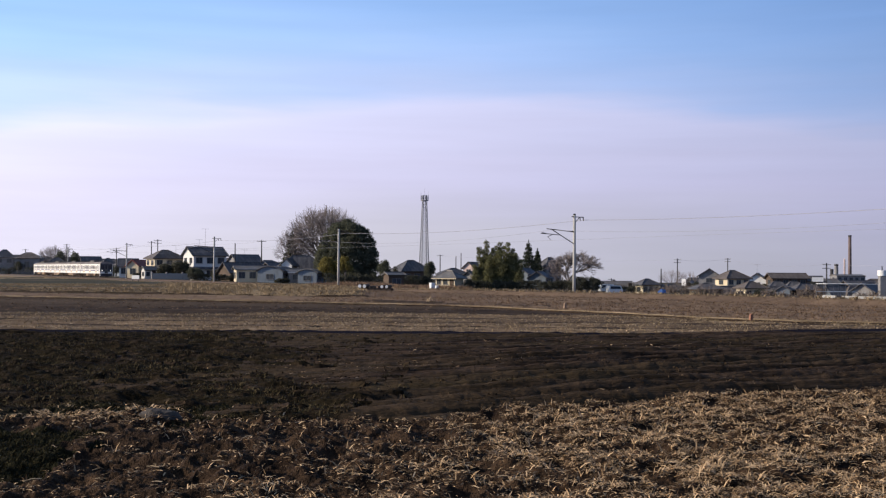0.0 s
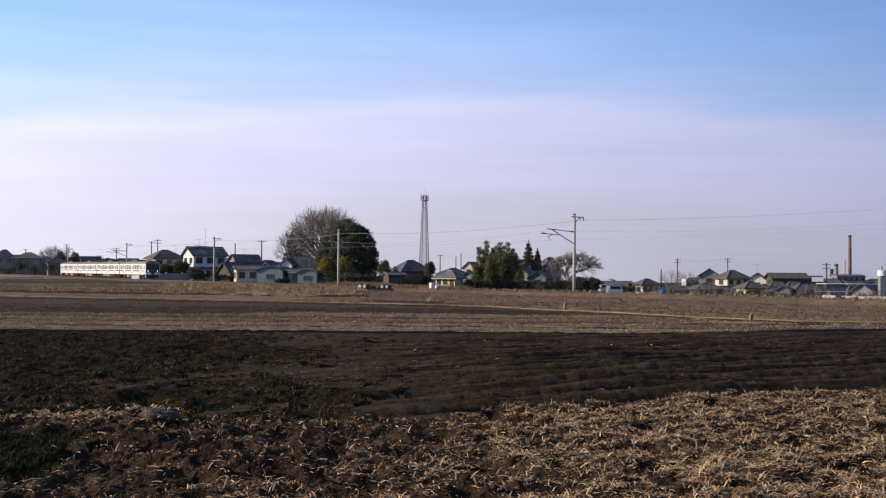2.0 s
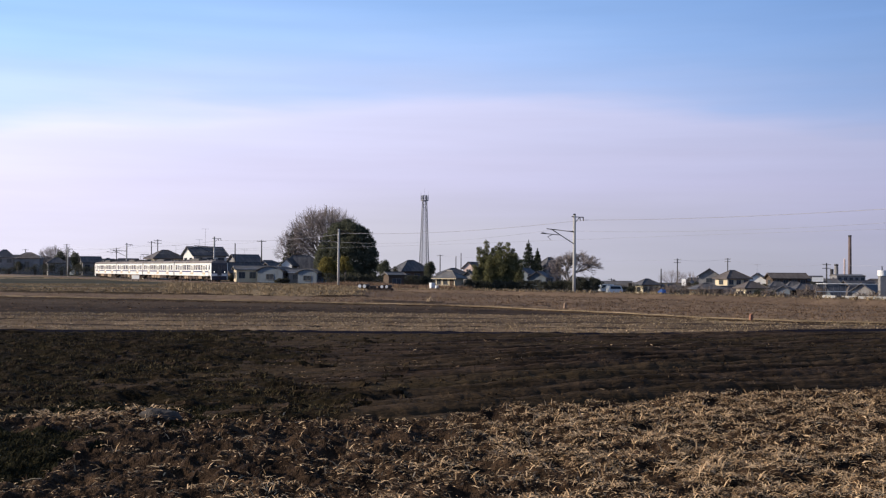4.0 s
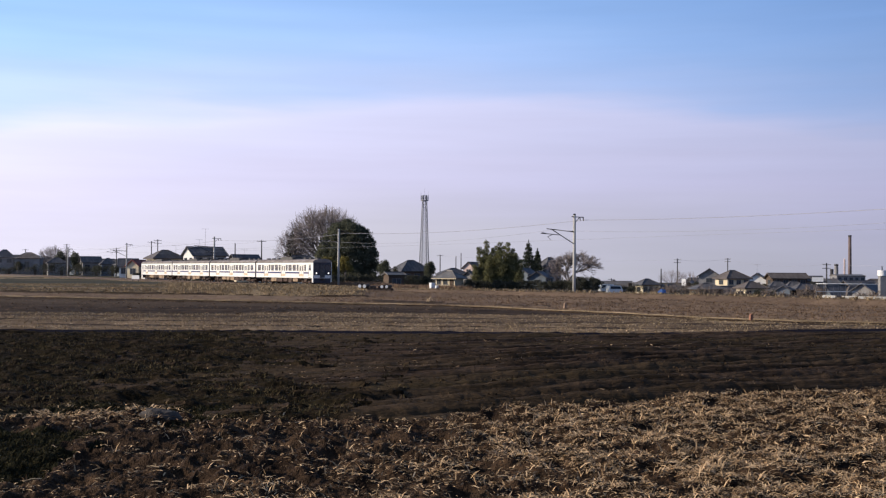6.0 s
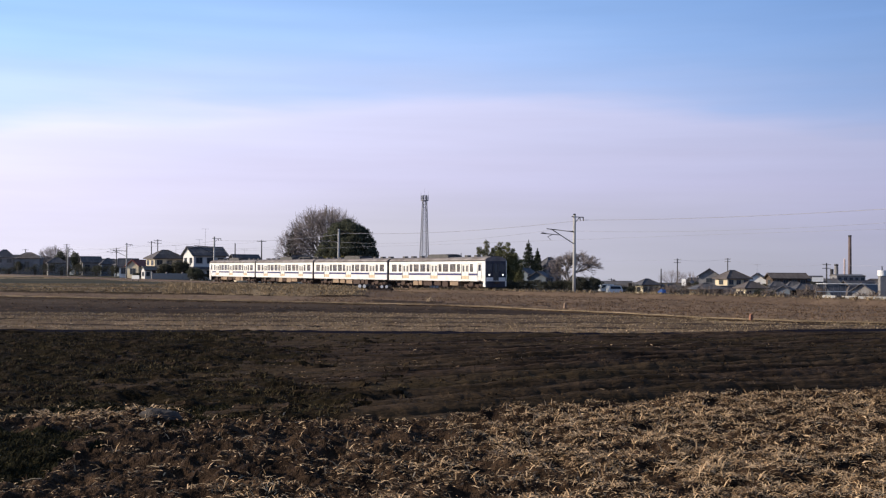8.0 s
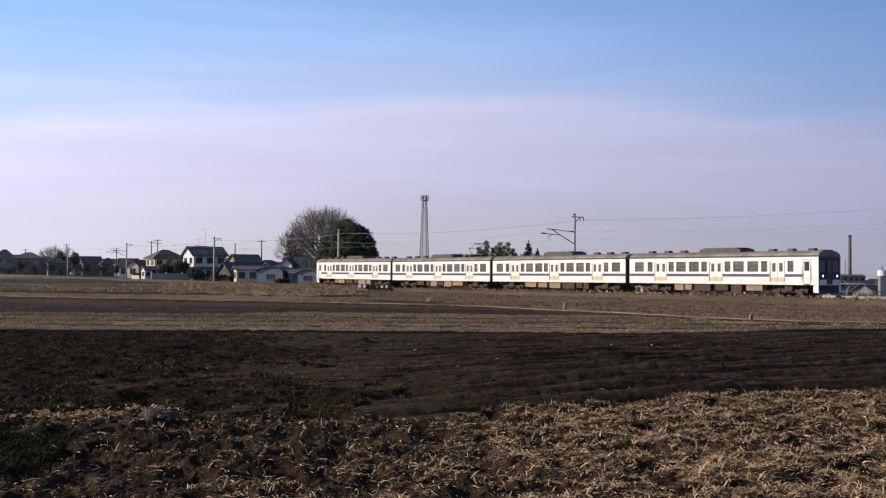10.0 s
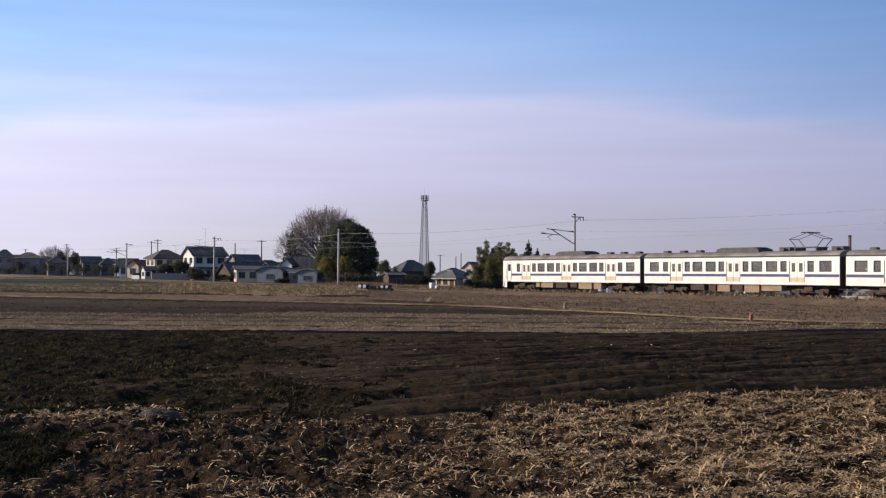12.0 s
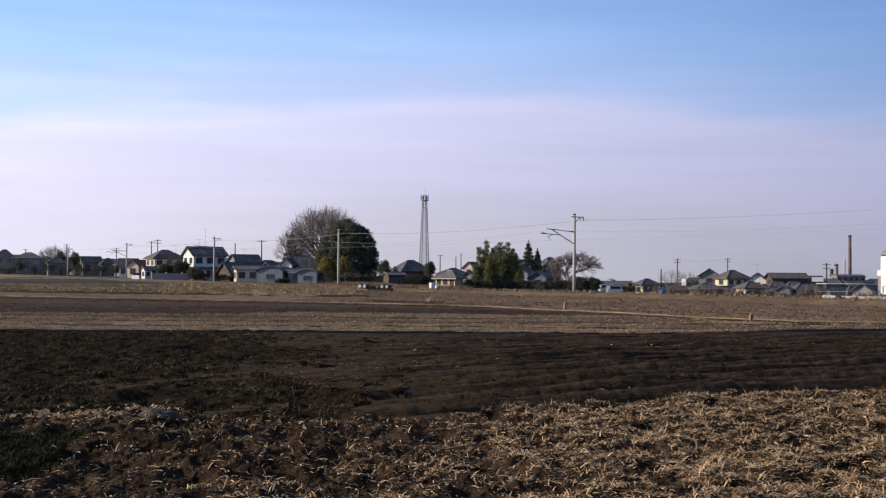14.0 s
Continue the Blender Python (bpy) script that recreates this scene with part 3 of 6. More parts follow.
def side_wall(t, sy, wins, doors):
    """One body side: sill, panels between the doors, posts between the windows, letterboard above."""
    y0, y1 = (-W, -W + 0.07) if sy < 0 else (W - 0.07, W)
    part("side_sill", box(-HALF, HALF, y0, y1, SILL, ZD0), M["greyed"], t)
    part("letterboard", box(-HALF, HALF, y0, y1, ZW1, GUTTER), M["cream"], t)
    ends = [-HALF] + [v for d in doors for v in (d - 0.66, d + 0.66)] + [HALF]
    for a, b in zip(ends[::2], ends[1::2]):
        part("lower_panel", box(a, b, y0, y1, ZD0, 1.6), M["greyed"], t, "greyer lower panel")
        part("side_panel", box(a, b, y0, y1, 1.6, ZW0), M["cream"], t)
    cuts = sorted([(c - w / 2, c + w / 2) for c, w in wins] + [(d - 0.66, d + 0.66) for d in doors]) + [(HALF, HALF)]
    x = -HALF
    for a, b in cuts:
        if a > x + 0.01:
            part("window_post", box(x, a, y0, y1, ZW0, ZW1), M["cream"], t)
        x = b


def roof_profile(n=9, w=W, z0=GUTTER, z1=3.66):
    return [(w * math.cos(math.pi * i / n), z0 + (z1 - z0) * math.sin(math.pi * i / n) ** 0.75) for i in range(n + 1)]


def bogie(parent, x):
    b = part("bogie_frame", boxes(bmesh.new(), (x - 1.6, x + 1.6, 0.86, 1.0, 0.38, 0.62), (x - 1.6, x + 1.6, -1.0, -0.86, 0.38, 0.62), (x - 0.25, x + 0.25, -1.0, 1.0, 0.45, 0.75),
                                  (x - 1.25, x - 0.85, -1.12, 1.12, 0.28, 0.55), (x + 0.85, x + 1.25, -1.12, 1.12, 0.28, 0.55), (x - 0.35, x + 0.35, -1.18, -1.0, 0.5, 0.85), (x - 0.35, x + 0.35, 1.0, 1.18, 0.5, 0.85)), M["under_dark"], parent, "dusty brown bogie frame")
    me = None
    for ax in (-1.05, 1.05):
        for sy in (-0.6, 0.6):
            bm = bmesh.new()
            tube(bm, (0, -0.065, 0), (0, 0.065, 0), 0.43, 0.43, 18)
            tube(bm, (0, 0.065 * np.sign(-sy), 0), (0, 0.1 * np.sign(-sy), 0), 0.46, 0.46, 18)
            tube(bm, (0, -0.12, 0), (0, 0.12, 0), 0.12, 0.12, 10)
            w = part("wheel", bm, M["rail"], b)
            w.matrix_basis = pose(x + ax, sy, 0.43)
    return b


def make_car(kind):
    """kind: 'front' or 'rear' (cab cars), 'power' (with pantograph) or 'motor'. Length along x, way of travel +x."""
    cab = kind in ("front", "rear")
    t = thing("railway_car", {"front": "cream suburban train cab car with blue band, leading end",
                              "rear": "cream suburban train cab car with blue band, trailing end",
                              "power": "cream train car with blue band and raised pantograph",
                              "motor": "cream train car with blue band and large roof unit"}[kind], "train car", pose(0, 0, 0), group="cars of the train")
    wins = car_openings(cab)
    for sy in (-1, 1):
        side_wall(t, sy, wins, DOORS)
    # cream end walls take a dark brown that paints the shade between cars
    for sx in (-1,) if cab else (-1, 1):
        xa, xb = sorted((sx * HALF, sx * (HALF - 0.08)))
        for y0, y1, z0, z1 in ((-W + 0.07, -0.45, SILL, GUTTER), (0.45, W - 0.07, SILL, GUTTER), (-0.45, 0.45, 3.0, GUTTER)):
            part("end_wall", box(xa, xb, y0, y1, z0, z1), M["under_dark"], t, "end wall coloured dark for the gap shade")
    part("roof", prism(bmesh.new(), roof_profile(), -HALF, HALF, "x"), M["roof_grey"], t, "weathered grey roof")
    for sy in (-1, 1):
        part("gutter", box(-HALF, HALF, min(sy * W, sy * (W + 0.03)), max(sy * W, sy * (W + 0.03)), 3.15, 3.20), M["unit_grey"], t)
    part("floor", box(-HALF + 0.1, HALF - 0.1, -W + 0.08, W - 0.08, SILL + 0.02, 1.16), M["under_dark"], t)
    part("ceiling_lining", box(-HALF + 0.1, HALF - 0.1, -W + 0.08, W - 0.08, 2.95, 3.0), M["inside"], t)
    # seats, back to the windows or in bays
    for a in (-4.3, -1.75, 1.75, 4.3, -8.4) + (() if cab else (8.4,)):
        for sy in (-1, 1):
            part("seat", boxes(bmesh.new(), (a - 0.75, a + 0.75, min(sy * 0.5, sy * 1.3), max(sy * 0.5, sy * 1.3), 1.3, 1.6), (a - 0.08, a + 0.08, min(sy * 0.5, sy * 1.3), max(sy * 0.5, sy * 1.3), 1.6, 2.25)), M["seat"], t)
    # glazing
    panes = {}
    rb = random.Random(len(kind) * 7 + 1)
    for c, w in wins:
        for sy in (-1, 1):
            key = round(w, 2)
            if key not in panes:
                panes[key] = (mesh_of("window", boxes(bmesh.new(), (-w / 2, w / 2, -0.006, 0.006, 2.04, 2.80)), M["train_glass"]),
                              mesh_of("window_frame", boxes(bmesh.new(), (-w / 2, w / 2, -0.02, 0.02, 2.04, 2.07), (-w / 2, w / 2, -0.02, 0.02, 2.77, 2.80), (-w / 2, -w / 2 + 0.03, -0.02, 0.02, 2.07, 2.77), (w / 2 - 0.03, w / 2, -0.02, 0.02, 2.07, 2.77), (-w / 2 + 0.03, w / 2 - 0.03, -0.015, 0.015, 2.42, 2.45),
                                                                 (-w / 2 - 0.035, w / 2 + 0.035, -0.055, -0.048, 2.00, 2.045), (-w / 2 - 0.035, w / 2 + 0.035, -0.055, -0.048, 2.795, 2.84), (-w / 2 - 0.035, -w / 2 + 0.005, -0.055, -0.048, 2.045, 2.795), (w / 2 - 0.005, w / 2 + 0.035, -0.055, -0.048, 2.045, 2.795)), M["seal"]))
            p = share("window", panes[key][0], t, pose(c, sy * (W - 0.045), 0, 0, 0, 0 if sy < 0 else 180))
            share("window_frame", panes[key][1], p, pose(0, 0, 0))
            if rb.random() < 0.4:
                part("blind", box(c - w / 2 + 0.02, c + w / 2 - 0.02, sy * (W - 0.09) - 0.005, sy * (W - 0.09) + 0.005, rb.choice((2.05, 2.3, 2.42)), 2.79), M["blind"], t, "drawn window blind")
    # doors: two leaves each, with a grimy foot
    leaf = boxes(bmesh.new(), (-0.325, 0.325, -0.02, 0.02, 1.56, 2.0), (-0.325, 0.325, -0.02, 0.02, 2.68, 2.8), (-0.325, -0.17, -0.02, 0.02, 2.0, 2.68), (0.17, 0.325, -0.02, 0.02, 2.0, 2.68))
    leaf_me = mesh_of("door_leaf", leaf, M["door_paint"])
    pane_me = mesh_of("door_window", box(-0.17, 0.17, -0.006, 0.006, 2.0, 2.68), M["train_glass"])
    foot_me = mesh_of("door_foot", box(-0.325, 0.325, -0.022, 0.022, 1.2, 1.56), M["step_paint"])
    for d in DOORS:
        for sy in (-1, 1):
            for o in (-0.33, 0.33):
                l = share("door_leaf", leaf_me, t, pose(d + o, sy * (W - 0.05), 0))
                share("door_window", pane_me, l, pose(0, 0, 0))
                share("door_foot", foot_me, l, pose(0, 0, 0))
            post = boxes(bmesh.new(), (d - 0.69, d - 0.655, -0.004, 0.004, 1.2, 2.86), (d + 0.655, d + 0.69, -0.004, 0.004, 1.2, 2.86), (d - 0.012, d + 0.012, 0.03, 0.036, 1.2, 2.8))
            pp = part("door_post", post, M["seal"], t, "dark door edge")
            pp.matrix_basis = pose(0, sy * (W + 0.004), 0) if sy < 0 else pose(2 * d, sy * (W + 0.004), 0, 0, 0, 180)
    # blue band, broken at the doors
    ends = [-HALF + 0.02] + [v for d in DOORS for v in (d - 0.72, d + 0.72)] + [HALF - (1.36 if cab else 0.02)]
    for a, b in zip(ends[::2], ends[1::2]):
        for sy in (-1, 1):
            part("band", box(a, b, min(sy * W, sy * (W + 0.004)), max(sy * W, sy * (W + 0.004)), 1.60, 1.82), M["blue"], t, "dark blue band")
    # roof equipment
    part("air_unit", prism(bmesh.new(), [(-2.2, 3.56), (-2.05, 3.84), (-1.6, 3.97), (1.6, 3.97), (2.05, 3.84), (2.2, 3.56)], -0.95, 0.95), M["unit_grey"], t, "long grey roof cooling unit")
    for vx in (-8.3, -6.4, -4.6, 4.6, 6.4, 8.3):
        if kind == "power" and vx > 3:
            continue
        part("roof_vent", prism(bmesh.new(), [(vx - 0.3, 3.6), (vx - 0.24, 3.84), (vx + 0.24, 3.84), (vx + 0.3, 3.6)], -0.25, 0.25), M["unit_grey"], t)
    for sy in (-1, 1):
        part("rain_strip", box(-HALF, HALF, *sorted((sy * (W - 0.05), sy * (W + 0.012))), 3.21, 3.26), M["seal"], t, "dark grimy roof edge")
    for gx in (-1.5, -0.5, 0.5, 1.5):
        part("unit_grille", box(gx - 0.38, gx + 0.38, -0.6, 0.6, 3.971, 3.99), M["seal"], t)
    for vx in (-3.2, -2.6, 2.7, 3.3):
        part("air_tank", tube(bmesh.new(), (vx - 0.25, -0.5, 0.55), (vx + 0.25, -0.5, 0.55), 0.16, n=10), M["under_tan"], t)
    # running gear
    for x in (-6.9, 6.9):
        bogie(t, x)
    rs = random.Random({"front": 3, "rear": 4, "power": 5, "motor": 6}[kind])
    x = -4.6
    while x < 4.2:
        w = rs.uniform(0.7, 1.9)
        for sy in (-1, 1):
            part("equipment_case", box(x, min(x + w, 4.7), min(sy * 0.55, sy * 1.25), max(sy * 0.55, sy * 1.25), rs.uniform(0.32, 0.5), SILL), M["under_tan"] if rs.random() < 0.6 else M["under_dark"], t)
        x += w + rs.uniform(0.15, 0.5)
    part("underframe", box(-HALF + 0.1, HALF - 0.1, -0.5, 0.5, 0.72, SILL + 0.01), M["under_dark"], t)
    part("coupler", box(-HALF - 0.25, -HALF + 0.3, -0.14, 0.14, 0.76, 1.0), M["under_dark"], t)
    part("gangway", boxes(bmesh.new(), (-HALF - 0.25, -HALF, -0.45, -0.38, 1.1, 3.05), (-HALF - 0.25, -HALF, 0.38, 0.45, 1.1, 3.05), (-HALF - 0.25, -HALF, -0.45, 0.45, 3.05, 3.12), (-HALF - 0.25, -HALF, -0.45, 0.45, 1.02, 1.1)), M["black_rubber"], t, "black rubber gangway bellows")
    if cab:
        make_cab(t)
    else:
        part("coupler", box(HALF - 0.3, HALF + 0.25, -0.14, 0.14, 0.76, 1.0), M["under_dark"], t)
        part("gangway", boxes(bmesh.new(), (HALF, HALF + 0.25, -0.45, -0.38, 1.1, 3.05), (HALF, HALF + 0.25, 0.38, 0.45, 1.1, 3.05), (HALF, HALF + 0.25, -0.45, 0.45, 3.05, 3.12), (HALF, HALF + 0.25, -0.45, 0.45, 1.02, 1.1)), M["black_rubber"], t, "black rubber gangway bellows")
    if kind == "power":
        make_pantograph(t, 6.3)
        for vx in (4.2, 8.9):
            part("roof_gear", boxes(bmesh.new(), (vx - 0.5, vx + 0.5, -0.4, 0.4, 3.66, 3.95), (vx - 0.2, vx + 0.2, -0.8, 0.8, 3.6, 3.85)), M["unit_grey"], t)
    return t


def crew_door(t, sy):
    """The narrow crew door behind the cab end: recessed leaf, window, step and two handrails."""
    y = sy * (W + 0.002)
    d = part("crew_door", boxes(bmesh.new(), (8.42, 8.455, *sorted((y, y + sy * 0.006)), 1.12, 2.9), (9.045, 9.08, *sorted((y, y + sy * 0.006)), 1.12, 2.9), (8.42, 9.08, *sorted((y, y + sy * 0.006)), 2.9, 2.935)), M["seal"], t, "dark-edged crew door")
    part("door_window", box(8.53, 8.97, *sorted((y, y + sy * 0.005)), 2.08, 2.78), M["screen_glass"], d)
    part("step", box(8.5, 9.0, *sorted((y, y + sy * 0.08)), 1.02, 1.07), M["under_dark"], d)
    for x in (8.34, 9.16):
        part("handrail", tube(bmesh.new(), (x, y + sy * 0.05, 1.3), (x, y + sy * 0.05, 2.4), 0.016, n=6), M["frame_steel"], d)


def make_cab(t):
    """The flat cab end: gangway door in the middle, deep black screens, round lamps, skirt and box for the route sign."""
    x = HALF
    for sy in (-1, 1):
        crew_door(t, sy)
        part("corner_pillar", box(x - 0.10, x + 0.012, *sorted((sy * (W - 0.05), sy * (W + 0.006))), SILL - 0.5, GUTTER + 0.05), M["cream"], t, "cream corner pillar")
    part("lower_face", box(x + 0.001, x + 0.008, -W + 0.13, W - 0.13, SILL, 1.40), M["greyed"], t, "pale lower cab face")
    face = bmesh.new()
    boxes(face, (x - 0.08, x, -W + 0.07, W - 0.07, SILL, 2.02), (x - 0.08, x, -W + 0.07, W - 0.07, 2.86, GUTTER), (x - 0.08, x, -0.46, -0.36, 2.02, 2.86), (x - 0.08, x, 0.36, 0.46, 2.02, 2.86),
          (x - 0.08, x, -W + 0.07, -W + 0.15, 2.02, 2.86), (x - 0.08, x, W - 0.15, W - 0.07, 2.02, 2.86))
    f = part("cab_end", face, M["cab_shaded"], t, "cab end coloured dark for its shade")
    for a, b in ((-W + 0.01, -0.46), (0.46, W - 0.01)):
        part("face_band", box(x, x + 0.006, a, b, 1.42, 1.95), M["cab_shaded"], t, "lamp band darkened with the shaded cab end")
    for a, b in ((-W + 0.15, -0.46), (0.46, W - 0.15)):
        part("windscreen", box(x - 0.05, x - 0.035, a, b, 2.02, 2.86), M["screen_glass"], t, "dark windscreen")
    part("gangway_door", boxes(bmesh.new(), (x - 0.02, x + 0.03, -0.36, 0.36, 1.05, 2.02), (x - 0.02, x + 0.03, -0.36, -0.22, 2.02, 2.86), (x - 0.02, x + 0.03, 0.22, 0.36, 2.02, 2.86)), M["unit_grey"], t, "grey end door")
    part("end_door_window", box(x - 0.01, x, -0.22, 0.22, 2.02, 2.86), M["screen_glass"], t)
    for sy in (-0.92, 0.92):
        lamp = part("headlamp", tube(bmesh.new(), (x - 0.02, sy, 1.68), (x + 0.05, sy, 1.68), 0.14, 0.13, 16), M["unit_grey"], t)
        part("lens", tube(bmesh.new(), (x + 0.045, sy, 1.68), (x + 0.06, sy, 1.68), 0.10, 0.095, 16), M["headlight"], lamp, "lit headlamp lens")
    part("sign_box", prism(bmesh.new(), [(x - 0.5, 3.4), (x - 0.5, 3.7), (x - 0.1, 3.7), (x - 0.02, 3.3)], -0.6, 0.6), M["unit_grey"], t)
    part("skirt", boxes(bmesh.new(), (x - 0.12, x - 0.04, -1.3, 1.3, 0.35, SILL)), M["cab_shaded"], t, "dark front skirt")
    for sy in (-1.34, 1.3):
        part("side_skirt", box(x - 0.5, x - 0.04, sy, sy + 0.04, 0.4, SILL), M["cream"], t)
    part("coupler", box(x - 0.1, x + 0.5, -0.15, 0.15, 0.72, 0.98), M["under_dark"], t)


def make_pantograph(t, x):
    bm = bmesh.new()
    for sy in (-0.6, 0.6):
        tube(bm, (x - 0.95, sy * 0.9, 3.95), (x - 1.5, sy, 4.55), 0.03)
        tube(bm, (x - 1.5, sy, 4.55), (x - 0.1, sy * 0.8, 5.0), 0.022)
        tube(bm, (x + 0.95, sy * 0.9, 3.95), (x + 1.5, sy, 4.55), 0.03)
        tube(bm, (x + 1.5, sy, 4.55), (x + 0.1, sy * 0.8, 5.0), 0.022)
    for dx in (-1.5, 1.5):
        tube(bm, (x + dx, -0.62, 4.55), (x + dx, 0.62, 4.55), 0.025)
    p = part("pantograph", bm, M["dark_steel"], t, "raised diamond pantograph")
    part("collector_head", boxes(bmesh.new(), (x - 0.3, x - 0.22, -0.85, 0.85, 5.02, 5.09), (x + 0.22, x + 0.3, -0.85, 0.85, 5.02, 5.09), (x - 0.3, x + 0.3, -0.5, -0.45, 5.0, 5.05), (x - 0.3, x + 0.3, 0.45, 0.5, 5.0, 5.05)), M["dark_steel"], p)
    part("base_frame", boxes(bmesh.new(), (x - 1.1, x + 1.1, -0.7, -0.62, 3.86, 3.95), (x - 1.1, x + 1.1, 0.62, 0.7, 3.86, 3.95), (x - 1.0, x - 0.9, -0.7, 0.7, 3.6, 3.92), (x + 0.9, x + 1.0, -0.7, 0.7, 3.6, 3.92)), M["unit_grey"], p)


hl = bpy.data.materials.new("lit_headlamp")
hl.use_nodes = True
hl.node_tree.nodes["Principled BSDF"].inputs["Emission Color"].default_value = (1.0, 0.96, 0.88, 1)
hl.node_tree.nodes["Principled BSDF"].inputs["Emission Strength"].default_value = 1.6
M["headlight"] = hl

TRAIN = [make_car(k) for k in ("rear", "power", "motor", "front")]


def tail_s(t):
    return -105.25 + 20.157 * (t - 8) + 0.1233 * (t - 8) ** 2


def car_pose(t, i):
    """The pose of car i (0: the last): both bogies stand on the line."""
    mid = tail_s(t) + 10.0 + 20.0 * i
    (xa, ya, _), (xb, yb, _) = on_line(mid - 6.9), on_line(mid + 6.9)
    za, zb = float(rail_z(mid - 6.9)), float(rail_z(mid + 6.9))
    yaw = math.degrees(math.atan2(yb - ya, xb - xa))
    pitch = -math.degrees(math.atan2(zb - za, 13.8))
    turn = 180 if i == 0 else 0   # the last car's cab looks back
    return pose((xa + xb) / 2, (ya + yb) / 2, (za + zb) / 2, 0, -pitch if turn else pitch, yaw + turn)


# ---- trees ----
M["bark"] = material("grey_bark", (0.11, 0.095, 0.088), (0.185, 0.16, 0.15), 3.0, bump=0.4)
M["twig"] = material("winter_twigs", (0.15, 0.13, 0.13), (0.235, 0.20, 0.20), 2.0, per=0.25)
M["scrub"] = material("brown_scrub", (0.10, 0.078, 0.066), (0.165, 0.13, 0.112), 2.0, per=0.25)
M["leaf_dark"] = material("dark_evergreen_leaves", (0.085, 0.094, 0.068), (0.16, 0.162, 0.112), 0.8, 0.9, per=0.35, spec=0.1)
M["leaf_bamboo"] = material("bamboo_leaves", (0.13, 0.135, 0.070), (0.23, 0.22, 0.115), 0.7, 0.9, per=0.35, spec=0.1)
M["leaf_yellow"] = material("yellow_green_leaves", (0.17, 0.145, 0.05), (0.28, 0.235, 0.085), 0.9, 0.9, per=0.35, spec=0.1)
M["leaf_conifer"] = material("conifer_needles", (0.045, 0.055, 0.04), (0.085, 0.095, 0.065), 0.8, 0.8, per=0.4)
M["hedge"] = material("hedge_leaves", (0.052, 0.055, 0.042), (0.105, 0.10, 0.072), 1.0, 0.8, per=0.45)
M["weed"] = material("rusty_weeds", (0.13, 0.085, 0.055), (0.21, 0.14, 0.092), 0.8, per=0.35, spec=0.05)
M["rust"] = material("rusty_weeds", (0.19, 0.125, 0.085), (0.28, 0.19, 0.13), 0.8, per=0.35, spec=0.05)
M["dry_blade"] = material("dry_blades", (0.235, 0.175, 0.108), (0.36, 0.275, 0.175), 0.7, per=0.18, spec=0.05)
M["straw"] = material("straw", (0.265, 0.168, 0.092), (0.64, 0.455, 0.275), 3.5, per=0.65, spec=0.08)


def let_light_through(m, share_through=0.45):
    """Thin leaves pass part of the light on."""
    nt = m.node_tree
    b = nt.nodes["Principled BSDF"]
    out = nt.nodes["Material Output"]
    tr, mx = nt.nodes.new("ShaderNodeBsdfTranslucent"), nt.nodes.new("ShaderNodeMixShader")
    nt.links.new(b.inputs["Base Color"].links[0].from_socket, tr.inputs["Color"])
    mx.inputs[0].default_value = share_through
    nt.links.new(b.outputs[0], mx.inputs[1]); nt.links.new(tr.outputs[0], mx.inputs[2])
    nt.links.new(mx.outputs[0], out.inputs["Surface"])


for k_ in ("leaf_dark", "leaf_bamboo", "leaf_yellow", "leaf_conifer", "hedge"):
    let_light_through(M[k_])


def leaf_cloud(blobs, count, size, seed, squash=1.0):
    """Leaves as small bent cards scattered in and on uneven lobes given as (x, y, z, rx, ry, rz)."""
    rs = np.random.RandomState(seed)
    vol = np.array([b[3] * b[4] * b[5] for b in blobs]) ** 0.7
    which = rs.choice(len(blobs), count, p=vol / vol.sum())
    B = np.array(blobs)[which]
    d = rs.randn(count, 3)
    d /= np.linalg.norm(d, axis=1)[:, None]
    bump = 1 + 0.20 * np.sin(d[:, 0] * 5 + which) * np.sin(d[:, 1] * 4.3 + which * 2) + 0.12 * np.sin(d[:, 2] * 9 + which * 3)
    r = (0.55 + 0.45 * rs.rand(count) ** 0.4) * bump
    c = B[:, :3] + d * B[:, 3:] * r[:, None]
    sz = size * (0.5 + rs.rand(count))
    n = d + rs.randn(count, 3) * 0.7
    n /= np.linalg.norm(n, axis=1)[:, None]
    u = np.cross(n, rs.randn(count, 3))
    u /= np.linalg.norm(u, axis=1)[:, None]
    v = np.cross(n, u)
    co = np.stack([c - u * sz[:, None], c - v * sz[:, None] * 0.5 + n * sz[:, None] * 0.15, c + u * sz[:, None], c + v * sz[:, None] * 0.5 + n * sz[:, None] * 0.15], 1).reshape(-1, 3)
    me = bpy.data.meshes.new("crown")
    me.vertices.add(len(co)); me.vertices.foreach_set("co", co.ravel())
    me.loops.add(count * 4); me.loops.foreach_set("vertex_index", np.arange(count * 4, dtype=np.int32))
    me.polygons.add(count); me.polygons.foreach_set("loop_start", (np.arange(count) * 4).astype(np.int32))
    me.update(calc_edges=True)
    return me


def crown(parent, blobs, count, size, mat, seed, name="crown"):
    me = leaf_cloud(blobs, count, size, seed)
    me.materials.append(mat)
    ob = new(name, me)
    ob.parent = parent
    return ob


